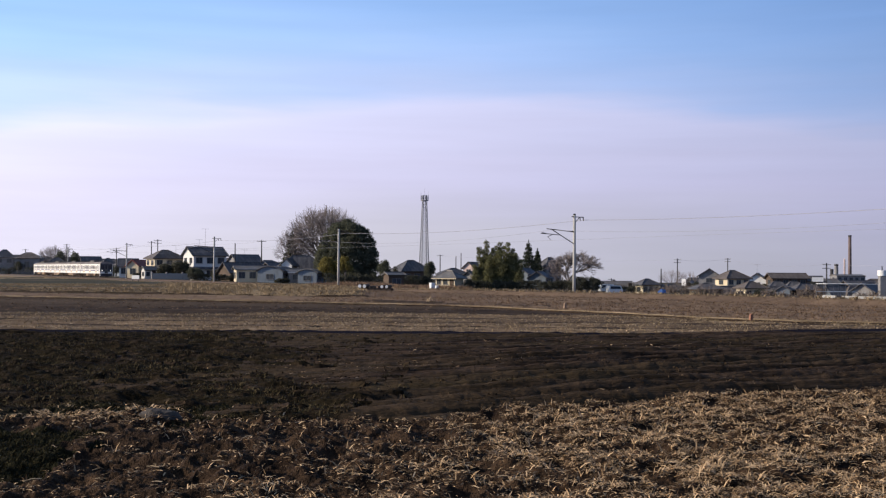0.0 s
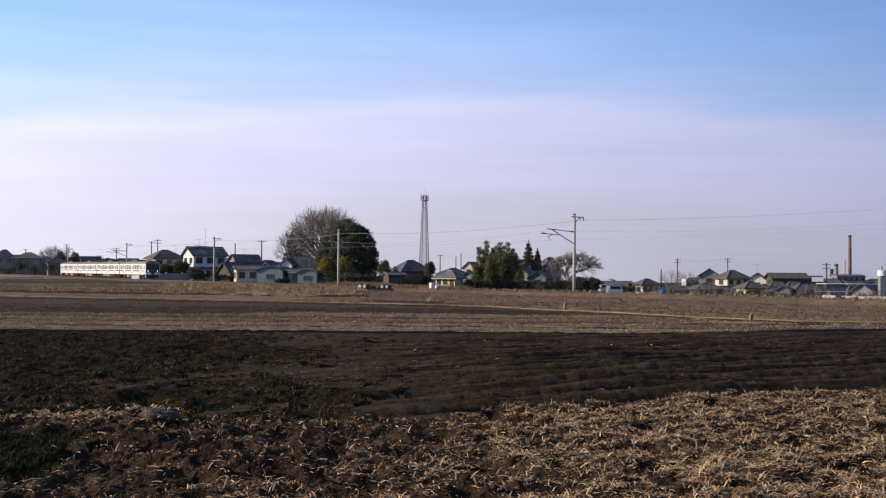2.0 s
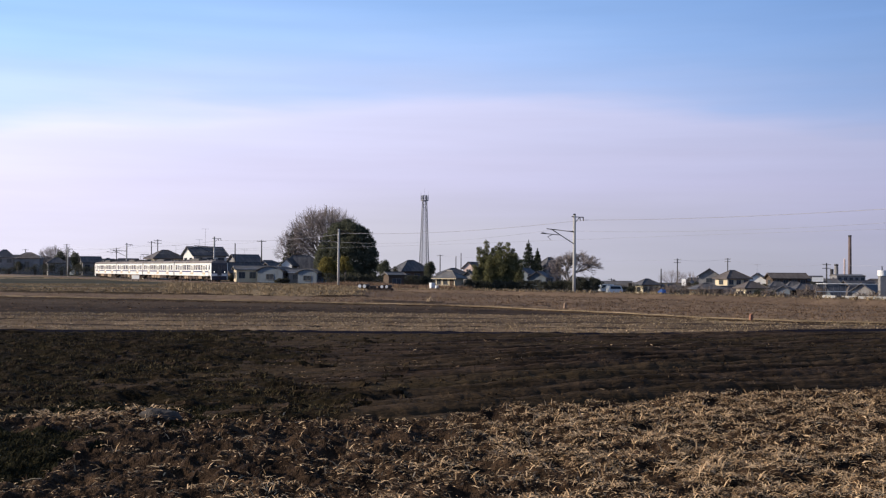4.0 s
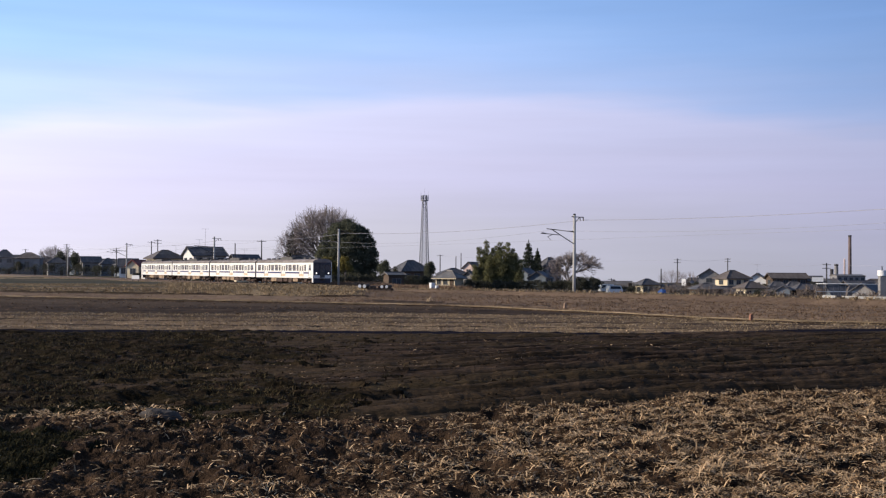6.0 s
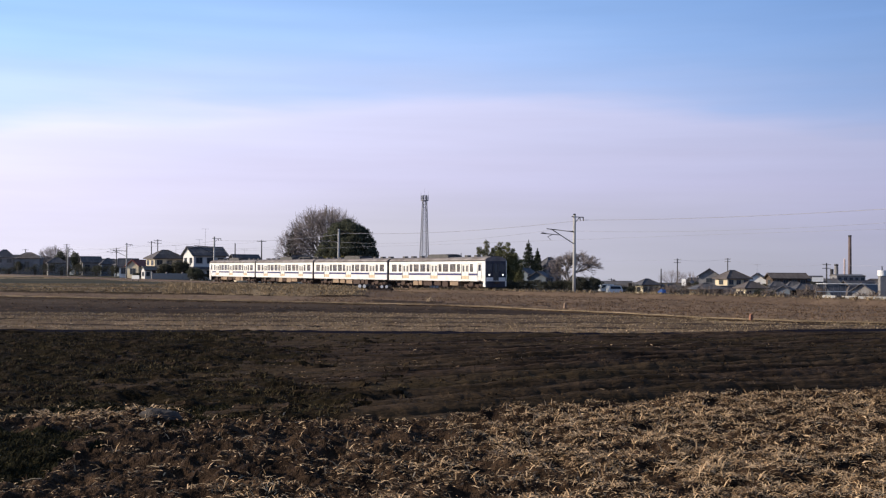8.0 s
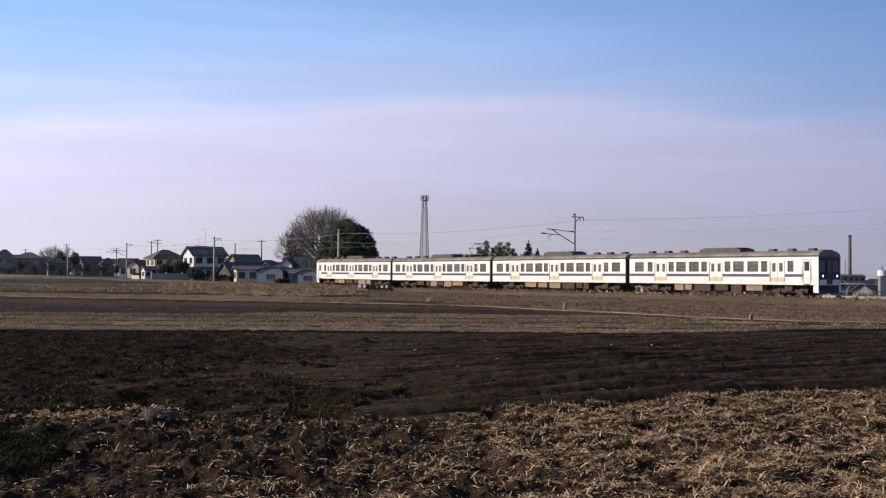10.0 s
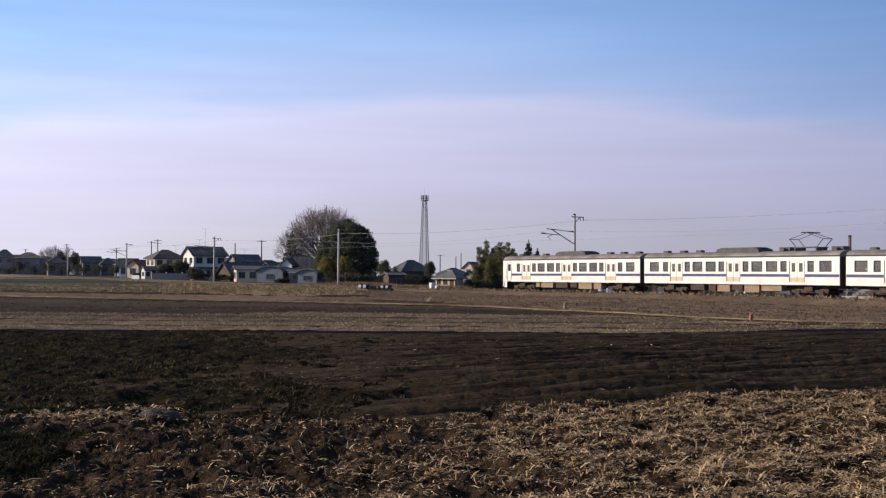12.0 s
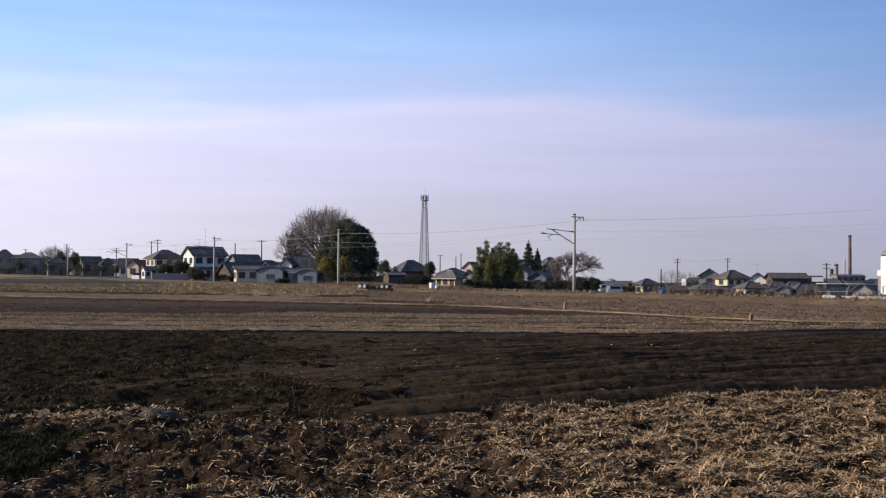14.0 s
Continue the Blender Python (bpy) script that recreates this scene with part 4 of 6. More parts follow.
def lobes(cx, cz, rx, rz, n, seed, ry=None):
    """Uneven lobes that fill one rounded crown."""
    rs = random.Random(seed)
    ry = ry or rx * 0.85
    out = [(cx, 0, cz, rx * 0.72, ry * 0.72, rz * 0.75)]
    for _ in range(n):
        a, e = rs.uniform(0, 6.283), rs.uniform(-0.6, 1.3)
        k = rs.uniform(0.5, 0.68)
        q = rs.uniform(0.28, 0.46)
        out.append((cx + rx * k * math.cos(a) * math.cos(e), ry * k * math.sin(a) * math.cos(e), cz + rz * k * math.sin(e), rx * q, ry * q, rz * q))
    return out


def leafy_tree(x, y, height, rx, mat, seed, label, count=5000, size=0.28, low=0.25, n=14, name="tree", base=None, skirt=0):
    z0 = gz(x, y) if base is None else base
    t = thing(name, label, "tree", pose(x, y, z0), group="evergreen trees")
    trunk = bmesh.new()
    tube(trunk, (0, 0, -0.2), (0, 0, height * 0.6), 0.05 * height ** 0.8, 0.03 * height ** 0.7)
    rs = random.Random(seed)
    for k in range(6):
        a = k * 1.05 + rs.random()
        tube(trunk, (0, 0, height * rs.uniform(0.25, 0.5)), (math.cos(a) * rx * 0.6, math.sin(a) * rx * 0.5, height * rs.uniform(0.55, 0.8)), 0.08, 0.03, 6)
    part("trunk", trunk, M["bark"], t, "brown trunk with limbs")
    cz = height * (1 + low) / 2
    bl = lobes(0, cz, rx, height * (1 - low) / 2, n, seed)
    for k in range(skirt):
        a = 6.283 * k / skirt
        bl.append((math.cos(a) * rx * 0.7, math.sin(a) * rx * 0.6, height * rs.uniform(0.18, 0.34), rx * 0.36, rx * 0.36, height * 0.24))
    crown(t, bl, count, size, mat, seed)
    return t


def domed_evergreen(x, y, height, rx, seed, label):
    """A huge old evergreen: one rounded dome of many leafy tufts that reaches almost to the ground."""
    z0 = gz(x, y)
    t = thing("tree", label, "tree", pose(x, y, z0), group="evergreen trees")
    rs = random.Random(seed)
    trunk = bmesh.new()
    tube(trunk, (0, 0, -0.3), (0, 0, height * 0.7), 0.5, 0.2, 10)
    bl = [(0, 0, height * 0.45, rx * 0.72, rx * 0.66, height * 0.4)]
    for k in range(150):
        a, u = rs.uniform(0, 6.283), rs.random()
        z = height * (0.08 + 0.83 * u)
        w = rx * (1.0 - max(0.0, (u - 0.3) / 0.7) ** 2.1) ** 0.5 * (0.90 + 0.1 * min(u / 0.25, 1))
        q = rs.uniform(0.9, 1.7) * rx / 7
        c = Vector((math.cos(a) * max(w - q * 0.55, 0.3), math.sin(a) * max(w - q * 0.55, 0.3) * 0.9, z))
        bl.append((c.x, c.y, c.z, q, q, q * 0.85))
        if k % 6 == 0:
            tube(trunk, (0, 0, z * 0.6), c, 0.11, 0.04, 6)
    part("trunk", trunk, M["bark"], t, "brown trunk with limbs")
    crown(t, bl, 120000, 0.125, M["leaf_dark"], seed)
    return t


def bare_tree(x, y, height, rx, seed, label, depth=7, first=0.28, spread=0.55, base=None, thick=0.024):
    """A leafless tree: a trunk that forks again and again into fine twigs."""
    z0 = gz(x, y) if base is None else base
    t = thing("bare_tree", label, "tree", pose(x, y, z0), group="leafless trees")
    rs = random.Random(seed)
    wood, twigs = bmesh.new(), bmesh.new()

    def grow(p, d, ln, r, k):
        q = p + d * ln
        tube(wood if k > 3 else twigs, p, q, r, r * 0.72, 6 if k > 4 else 3)
        if k == 0:
            return
        for i in range(3):
            ax = Vector((rs.gauss(0, 1), rs.gauss(0, 1), rs.gauss(0, 0.6)))
            nd = (d + ax.normalized() * rs.uniform(spread * 0.5, spread * 1.3) + Vector((0, 0, 0.02))).normalized()
            grow(q if i < 2 else p + d * ln * rs.uniform(0.5, 0.9), nd, ln * rs.uniform(0.66, 0.86), r * 0.69, k - 1)

    grow(Vector((0, 0, -0.2)), Vector((0, 0, 1)), height * first, height * thick, depth)
    pts = [v.co for v in twigs.verts]
    top = max(p.z for p in pts)
    xs = sorted(p.x for p in pts)
    lo, hi = xs[int(len(xs) * 0.012)], xs[int(len(xs) * 0.988)]
    wide = (hi - lo) / 2
    m = Matrix.Diagonal((rx / wide, rx / wide, height / top, 1)) @ Matrix.Translation((-(lo + hi) / 2, 0, 0))
    for b in (wood, twigs):
        b.transform(m)
    part("trunk", wood, M["bark"], t, "grey trunk and limbs")
    tagged(part("crown", twigs, M["twig"] if depth > 7 else M["scrub"], t, "fine bare twigs"), kind="stuff")
    return t


def domed_tree(x, y, height, rx, seed, label, low=0.22, limbs=11, forks=9, sprays=9, twigs=5):
    """A spreading leafless tree: limbs fan out from a short trunk and split into sprays of twigs that end on one rounded dome."""
    z0 = gz(x, y)
    t = thing("bare_tree", label, "tree", pose(x, y, z0), group="leafless trees")
    rs = random.Random(seed)
    wood, fine = bmesh.new(), bmesh.new()
    cz, rz = height * low, height * (1 - low)

    def dome(a, e, k):
        c, h = max(math.cos(e), 0.0) ** 0.78, math.copysign(abs(math.sin(e)) ** 0.78, math.sin(e))
        return Vector((math.cos(a) * c * rx * k, math.sin(a) * c * rx * 0.8 * k, cz + h * rz * k))

    def bough(bm, p, q, r0, r1, n, bend):
        mid = p.lerp(q, 0.5) + Vector((rs.gauss(0, 1), rs.gauss(0, 1), rs.uniform(0.2, 1.2))) * bend
        tube(bm, p, mid, r0, (r0 + r1) / 2, n)
        tube(bm, mid, q, (r0 + r1) / 2, r1, n)
    root = Vector((0, 0, height * 0.17))
    tube(wood, (0, 0, -0.3), root, height * 0.028, height * 0.021, 10)
    for i in range(limbs):
        a0 = 6.283 * i / limbs + rs.uniform(-0.2, 0.2)
        e0 = (0.12, 0.75, 0.4, 1.1, 0.6)[i % 5] + rs.uniform(-0.12, 0.12)
        m = dome(a0, e0, rs.uniform(0.42, 0.52))
        bough(wood, root, m, height * 0.012, height * 0.006, 7, height * 0.012)
        for j in range(forks):
            a1, e1 = a0 + rs.gauss(0, 0.33), min(max(e0 + rs.gauss(0, 0.28), -0.12), 1.5)
            q = dome(a1, e1, rs.uniform(0.66, 0.78))
            st = root.lerp(m, rs.uniform(0.6, 1.0))
            bough(wood, st, q, height * 0.0045, height * 0.0022, 5, height * 0.008)
            for k in range(sprays):
                a2, e2 = a1 + rs.gauss(0, 0.13), e1 + rs.gauss(0, 0.12)
                p2 = st.lerp(q, rs.uniform(0.45, 1.0))
                e = dome(a2, e2, rs.uniform(0.86, 1.0) + 0.03 * math.sin(a2 * 9 + e2 * 7))
                bough(fine, p2, e, height * 0.0017, height * 0.0010, 3, height * 0.005)
                for _ in range(twigs):
                    f = p2.lerp(e, rs.uniform(0.35, 0.95))
                    d = (e - p2).normalized() + Vector((rs.gauss(0, 0.5), rs.gauss(0, 0.5), rs.gauss(0.1, 0.4)))
                    tube(fine, f, f + d.normalized() * height * rs.uniform(0.035, 0.075), height * 0.0011, height * 0.0006, 3)
    part("trunk", wood, M["bark"], t, "grey trunk and fanned limbs")
    tagged(part("crown", fine, M["twig"], t, "fine bare twigs"), kind="stuff")
    return t


def conifer(x, y, height, rx, seed, label, base=None):
    z0 = gz(x, y) if base is None else base
    t = thing("conifer", label, "tree", pose(x, y, z0), group="evergreen trees")
    part("trunk", tube(bmesh.new(), (0, 0, -0.2), (0, 0, height * 0.97), 0.03 * height, 0.03), M["bark"], t)
    bl = []
    rs = random.Random(seed)
    k = 9
    for i in range(k):
        u = i / (k - 1)
        z = height * (0.28 + 0.70 * u)
        r = rx * (1 - u) ** 0.8 + 0.18
        for j in range(4):
            a = j * 1.57 + rs.random() * 1.4
            bl.append((math.cos(a) * r * 0.55, math.sin(a) * r * 0.55, z + rs.uniform(-0.1, 0.1), r * 0.6, r * 0.6, height * 0.045))
    crown(t, bl, 7000, 0.17, M["leaf_conifer"], seed)
    return t


def hedge_row(x, y, length, height, depth, yaw, seed, label, mat=None, count=2200, base=None):
    z0 = gz(x, y) if base is None else base
    t = thing("hedge", label, "hedge", pose(x, y, z0, 0, 0, yaw), group="hedges and shrubs")
    rs = random.Random(seed)
    bl, stems = [], bmesh.new()
    k = max(2, int(length / (height * 0.7)))
    for i in range(k):
        cx = -length / 2 + length * (i + 0.5) / k
        h = height * rs.uniform(0.75, 1.05)
        bl.append((cx, rs.uniform(-0.2, 0.2), h * 0.52, length / k * 0.75, depth / 2, h * 0.5))
        for _ in range(3):
            bl.append((cx + rs.uniform(-0.5, 0.5) * length / k, rs.uniform(-0.3, 0.3) * depth, h * rs.uniform(0.55, 0.95), height * 0.22, height * 0.22, height * 0.2))
        tube(stems, (cx, 0, -0.1), (cx, 0, h * 0.6), 0.05, 0.03, 5)
    part("stem_clump", stems, M["bark"], t)
    crown(t, bl, int(count * 1.8), 0.11, mat or M["hedge"], seed, "foliage")
    return t


# ---- houses ----
M["tile_dark"] = material("dark_roof_tiles", (0.060, 0.060, 0.070), (0.11, 0.108, 0.118), 1.5, 0.6, c3=(0.145, 0.138, 0.142), big=0.4, spec=0.2, stretch=(3, 1, 1))
M["tile_brown"] = material("brown_roof_tiles", (0.085, 0.072, 0.066), (0.135, 0.112, 0.10), 1.5, 0.6, c3=(0.16, 0.135, 0.125), big=0.4, stretch=(3, 1, 1))
M["tile_red"] = material("red_roof_tiles", (0.20, 0.055, 0.045), (0.28, 0.085, 0.065), 1.5, 0.6)
M["tin_grey"] = material("grey_tin_roof", (0.16, 0.16, 0.165), (0.25, 0.24, 0.24), 1.0, 0.5, 0.3, c3=(0.2, 0.16, 0.13), big=0.3)
M["wall_white"] = material("white_plaster", (0.72, 0.70, 0.67), (0.80, 0.78, 0.75), 0.8, 0.85, c3=(0.66, 0.63, 0.59), big=0.3)
M["wall_cream"] = material("cream_plaster", (0.62, 0.53, 0.38), (0.70, 0.60, 0.44), 0.8, 0.85, c3=(0.55, 0.47, 0.34), big=0.3)
M["wall_blue"] = material("blue_grey_tin_wall", (0.135, 0.165, 0.20), (0.19, 0.22, 0.26), 1.0, 0.6, c3=(0.14, 0.165, 0.19), big=0.3, stretch=(6, 6, 0.6))
M["wall_grey"] = material("grey_plaster", (0.20, 0.195, 0.20), (0.29, 0.28, 0.28), 0.9, 0.85, c3=(0.17, 0.16, 0.16), big=0.3)
M["wall_brown"] = material("brown_boards", (0.085, 0.06, 0.045), (0.14, 0.10, 0.075), 1.2, 0.8, c3=(0.07, 0.05, 0.038), big=0.3, stretch=(1, 1, 5))
M["wall_pink"] = material("pinkish_plaster", (0.55, 0.42, 0.38), (0.62, 0.48, 0.44), 0.9, 0.85)
M["frame"] = material("aluminium_frame", (0.16, 0.155, 0.15), (0.24, 0.235, 0.23), 3.0, 0.45, 0.6)
M["pane"] = glass_material("window_pane", (0.06, 0.07, 0.085), 0.15)
M["wood_dark"] = material("dark_wood", (0.06, 0.042, 0.032), (0.10, 0.07, 0.052), 2.0, 0.8)
M["block"] = material("concrete_blocks", (0.40, 0.36, 0.33), (0.50, 0.46, 0.42), 1.4, 0.9, bump=0.2, c3=(0.33, 0.30, 0.27), big=0.5)


def window(parent, x, y, z, w, h, face="front"):
    """A sliding window: frame with a middle bar, sill and two panes."""
    yaw = {"front": 0, "left": -90, "right": 90, "back": 180}[face]
    fr = bmesh.new()
    boxes(fr, (-w / 2 - 0.06, w / 2 + 0.06, -0.09, 0.03, -0.06, 0), (-w / 2 - 0.06, w / 2 + 0.06, -0.09, 0.03, h, h + 0.06), (-w / 2 - 0.06, -w / 2, -0.09, 0.03, 0, h), (w / 2, w / 2 + 0.06, -0.09, 0.03, 0, h), (-0.03, 0.03, -0.07, 0.03, 0, h))
    f = part("window", fr, M["frame"], parent)
    f.matrix_basis = pose(x, y, z, 0, 0, yaw)
    for a, b in ((-w / 2, -0.03), (0.03, w / 2)):
        part("pane", box(a, b, -0.03, -0.015, 0, h), M["pane"], f)
    part("sill", box(-w / 2 - 0.1, w / 2 + 0.1, -0.16, -0.09, -0.1, -0.06), M["frame"], f)
    return f


def roof_gable(w, d, eave, ridge, over, th=0.16):
    bm = bmesh.new()
    s = (ridge - eave) / (d / 2)
    e = d / 2 + over
    lo = eave - s * over
    prism(bm, [(-e, lo), (0, ridge), (e, lo), (e, lo + th), (0, ridge + th * 1.2), (-e, lo + th)], -w / 2 - over, w / 2 + over, "x")
    return bm


def roof_hip(w, d, eave, ridge, over, th=0.16):
    bm = bmesh.new()
    e, f = w / 2 + over, d / 2 + over
    rl = max(w / 2 - d / 2, 0.15)
    lo = eave - (ridge - eave) / (d / 2) * over * 0.8
    c = [bm.verts.new(p) for p in ((-e, -f, lo), (e, -f, lo), (e, f, lo), (-e, f, lo))]
    u = [bm.verts.new(p) for p in ((-e, -f, lo + th), (e, -f, lo + th), (e, f, lo + th), (-e, f, lo + th))]
    r = [bm.verts.new((-rl, 0, ridge + th)), bm.verts.new((rl, 0, ridge + th))]
    bm.faces.new(c[::-1])
    for i in range(4):
        bm.faces.new((c[i], c[(i + 1) % 4], u[(i + 1) % 4], u[i]))
    bm.faces.new((u[0], u[1], r[1], r[0])); bm.faces.new((u[1], u[2], r[1])); bm.faces.new((u[2], u[3], r[0], r[1])); bm.faces.new((u[3], u[0], r[0]))
    return bm


def roof_arch(w, d, eave, ridge, over, th=0.12):
    """A shallow barrel of sheet metal."""
    bm = bmesh.new()
    e, n = d / 2 + over, 12
    arc = [(-e + 2 * e * i / n, eave + (ridge - eave) * math.sin(math.pi * i / n) ** 0.8) for i in range(n + 1)]
    prism(bm, arc + [(a, c + th) for a, c in reversed(arc)], -w / 2 - over, w / 2 + over, "x")
    return bm


def house(x, y, w, d, eave, ridge, wall, roof, label, kind="gable", yaw=35.0, over=0.55, storeys=1, rows=2, skirt=False, name="house", base=None, category="house", left_windows=1, door=True, fascia="wood_dark"):
    """A dwelling (eave and ridge are heights in the world): walls up to the gable, a thick overhanging roof with ridge cap, windows, a door, and a skirt roof between storeys."""
    z0 = gz(x, y) - 0.1 if base is None else base
    eave, ridge = eave - z0, ridge - z0
    t = thing(name, label, category, pose(x, y, z0, 0, 0, yaw), group="houses of the village")
    bm = bmesh.new()
    if kind == "gable":
        prism(bm, [(-d / 2, 0), (d / 2, 0), (d / 2, eave), (0, ridge - 0.02), (-d / 2, eave)], -w / 2, w / 2, "x")
    elif kind == "arch":
        arc = [(d / 2 - d * i / 12, eave + (ridge - eave) * 0.97 * math.sin(math.pi * i / 12) ** 0.8) for i in range(13)]
        prism(bm, [(-d / 2, 0), (d / 2, 0)] + arc, -w / 2, w / 2, "x")
    else:
        boxes(bm, (-w / 2, w / 2, -d / 2, d / 2, 0, eave))
    part("wall", bm, wall, t)
    r = part("roof", {"gable": roof_gable, "hip": roof_hip, "arch": roof_arch}[kind](w, d, eave, ridge, over), roof, t)
    slope = (ridge - eave) / (d / 2)
    if kind != "arch":
        rl = w / 2 + over if kind == "gable" else max(w / 2 - d / 2, 0.15)
        part("ridge_cap", prism(bmesh.new(), [(-0.16, ridge + 0.1), (0.16, ridge + 0.1), (0.13, ridge + 0.26), (-0.13, ridge + 0.26)], -rl - 0.06, rl + 0.06, "x"), roof, r)
        if kind == "hip":
            hips = bmesh.new()
            lo = eave - slope * over * 0.8 + 0.16
            for sx in (-1, 1):
                for sy in (-1, 1):
                    tube(hips, (sx * (w / 2 + over), sy * (d / 2 + over), lo + 0.02), (sx * rl, 0, ridge + 0.18), 0.09, 0.09, 6)
            part("hip_cap", hips, roof, r)
        else:
            verge = bmesh.new()
            for sx in (-1, 1):
                for sy in (-1, 1):
                    tube(verge, (sx * (w / 2 + over), sy * (d / 2 + over), eave - slope * over + 0.15), (sx * (w / 2 + over), 0, ridge + 0.16), 0.08, 0.08, 6)
            part("verge_cap", verge, roof, r)
    lo = eave - (slope * over * (0.8 if kind == "hip" else 1.0) if kind != "arch" else 0) - 0.05
    e, f = w / 2 + over, d / 2 + over
    for sy in (-1, 1):
        part("fascia", box(-e, e, *sorted((sy * (f + 0.004), sy * (f + 0.03))), lo, lo + 0.17), M[fascia], r)
    sh = eave / storeys
    for k in range(storeys):
        z = k * sh + sh * 0.36
        for i in range(rows):
            cx = -w / 2 + w * (i + 0.5) / rows
            if door and k == 0 and i == rows - 1:
                dd = part("door", box(cx - 0.5, cx + 0.5, -d / 2 - 0.06, -d / 2 + 0.02, 0.1, 2.1), M["wood_dark"], t)
                part("handle", box(cx + 0.32, cx + 0.38, -d / 2 - 0.12, -d / 2 - 0.06, 1.0, 1.2), M["frame"], dd)
                continue
            window(t, cx, -d / 2, z, min(1.7, w / rows * 0.55), sh * 0.42)
        for i in range(left_windows):
            window(t, -w / 2, -d / 2 + d * (i + 0.5) / left_windows, z, min(1.5, d / left_windows * 0.45), sh * 0.40, "left")
    if skirt and storeys > 1:
        sk = bmesh.new()
        o = 0.95
        a, b = sh - 0.35, sh + 0.1
        for (x0, y0, x1, y1) in ((-1, -1, 1, -1), (1, -1, 1, 1), (1, 1, -1, 1), (-1, 1, -1, -1)):
            p = [(x0 * (w / 2 + o), y0 * (d / 2 + o), a), (x1 * (w / 2 + o), y1 * (d / 2 + o), a), (x1 * w / 2, y1 * d / 2, b), (x0 * w / 2, y0 * d / 2, b)]
            v0 = [sk.verts.new(q) for q in p]
            v1 = [sk.verts.new((q[0], q[1], q[2] + 0.14)) for q in p]
            sk.faces.new(v0[::-1]); sk.faces.new(v1)
            for i in range(4):
                j = (i + 1) % 4
                sk.faces.new((v0[i], v0[j], v1[j], v1[i]))
        part("lower_roof", sk, roof, t)
    return t


def utility_pole(x, y, top, label="tall concrete utility pole with cross arms", arms=2, yaw=20.0, base=None, dark=True):
    z0 = gz(x, y) - 0.2 if base is None else base
    h = top - z0
    t = thing("utility_pole", label, "utility pole", pose(x, y, z0, 0, 0, yaw), group="utility poles of the village")
    part("shaft", tube(bmesh.new(), (0, 0, 0), (0, 0, h), 0.19, 0.13, 10), M["dark_steel"] if dark else M["concrete"], t)
    for k in range(arms):
        z = h - 0.35 - 0.8 * k
        arm = part("cross_arm", box(-1.1, 1.1, -0.06, 0.06, z - 0.05, z + 0.05), M["dark_steel"], t)
        for dx in (-1.0, -0.4, 0.4, 1.0):
            part("insulator", tube(bmesh.new(), (dx, 0, z + 0.05), (dx, 0, z + 0.25), 0.06, 0.05, 6), M["concrete"], arm)
    return t


def antenna(x, y, z0, z1):
    t = thing("roof_antenna", "thin grey television aerial on a roof mast", "antenna", pose(x, y, z0), group="roof aerials")
    part("mast", tube(bmesh.new(), (0, 0, 0), (0, 0, z1 - z0), 0.035, 0.03, 5), M["wire"], t)
    h = z1 - z0
    part("boom", boxes(bmesh.new(), (-0.9, 0.9, -0.02, 0.02, h - 0.1, h - 0.06), *[(dx - 0.02, dx + 0.02, -0.4, 0.4, h - 0.1, h - 0.06) for dx in (-0.8, -0.5, -0.2, 0.1, 0.4, 0.7)]), M["wire"], t)
    return t


# ---- the village beyond the line, west to east ----
def T(k):
    return M["tile_" + k]


def Wl(k):
    return M["wall_" + k]


house(-168.41, 412.5, 6.89, 5.51, 6.35, 8.96, Wl("grey"), T("dark"), "two-storey grey house with dark hip roof", "hip", 20, storeys=2)
house(-159.08, 412.5, 9.14, 7.31, 5.99, 7.94, Wl("grey"), T("brown"), "low grey house with brown hip roof", "hip", 10, rows=3)
domed_tree(-158.5, 440.0, 12.4, 8.6, 11, "wide leafless tree behind grey houses", limbs=11, forks=9, sprays=9)
leafy_tree(-143.56, 402.5, 9.46, 2.12, M["leaf_dark"], 21, "dark evergreen tree beside grey houses", 5400, 0.19)
leafy_tree(-137.85, 402.5, 8.86, 2.0, M["leaf_dark"], 22, "dark rounded evergreen tree among houses", 4800, 0.19)
house(-140.34, 390.0, 6.11, 4.89, 4.2, 5.84, Wl("grey"), T("dark"), "low grey house behind dark shrubs", "hip", 25)
house(-131.31, 400.0, 6.65, 5.32, 4.55, 6.45, Wl("grey"), T("dark"), "grey house with dark tiled gable roof", "gable", 30)
house(-123.22, 395.0, 5.12, 4.1, 3.94, 5.81, Wl("blue"), T("dark"), "blue-grey house with dark hip roof", "hip", 25)
for x_, y_, w_, h_, k_ in ((-152.24, 378.75, 6.0, 3.25, 1), (-145.29, 382.5, 6.88, 3.5, 2), (-136.91, 375.0, 6.25, 4.25, 3), (-131.91, 378.75, 6.88, 4.0, 4), (-127.17, 382.5, 6.88, 3.75, 5), (-119.15, 375.0, 6.25, 3.75, 6), (-115.76, 378.75, 4.0, 3.62, 7)):
    hedge_row(x_, y_, w_, h_, 2.0, 12, 30 + k_, "dark winter hedge in front of village houses", count=1300)
house(-91.56, 312.5, 4.7, 3.76, 3.1, 4.91, Wl("white"), T("dark"), "white house with dark gable roof beside a red one", "gable", 12, rows=2)
house(-82.07, 290.0, 6.25, 3.38, 3.05, 4.35, Wl("cream"), T("red"), "small cream gabled house with red roof edges", "gable", 75, over=0.5, left_windows=1)
house(-70.44, 257.5, 3.0, 2.0, 1.88, 2.56, Wl("white"), M["tin_grey"], "small white garden shed with tin roof", "gable", 40, over=0.25, name="garden_shed", category="shed")
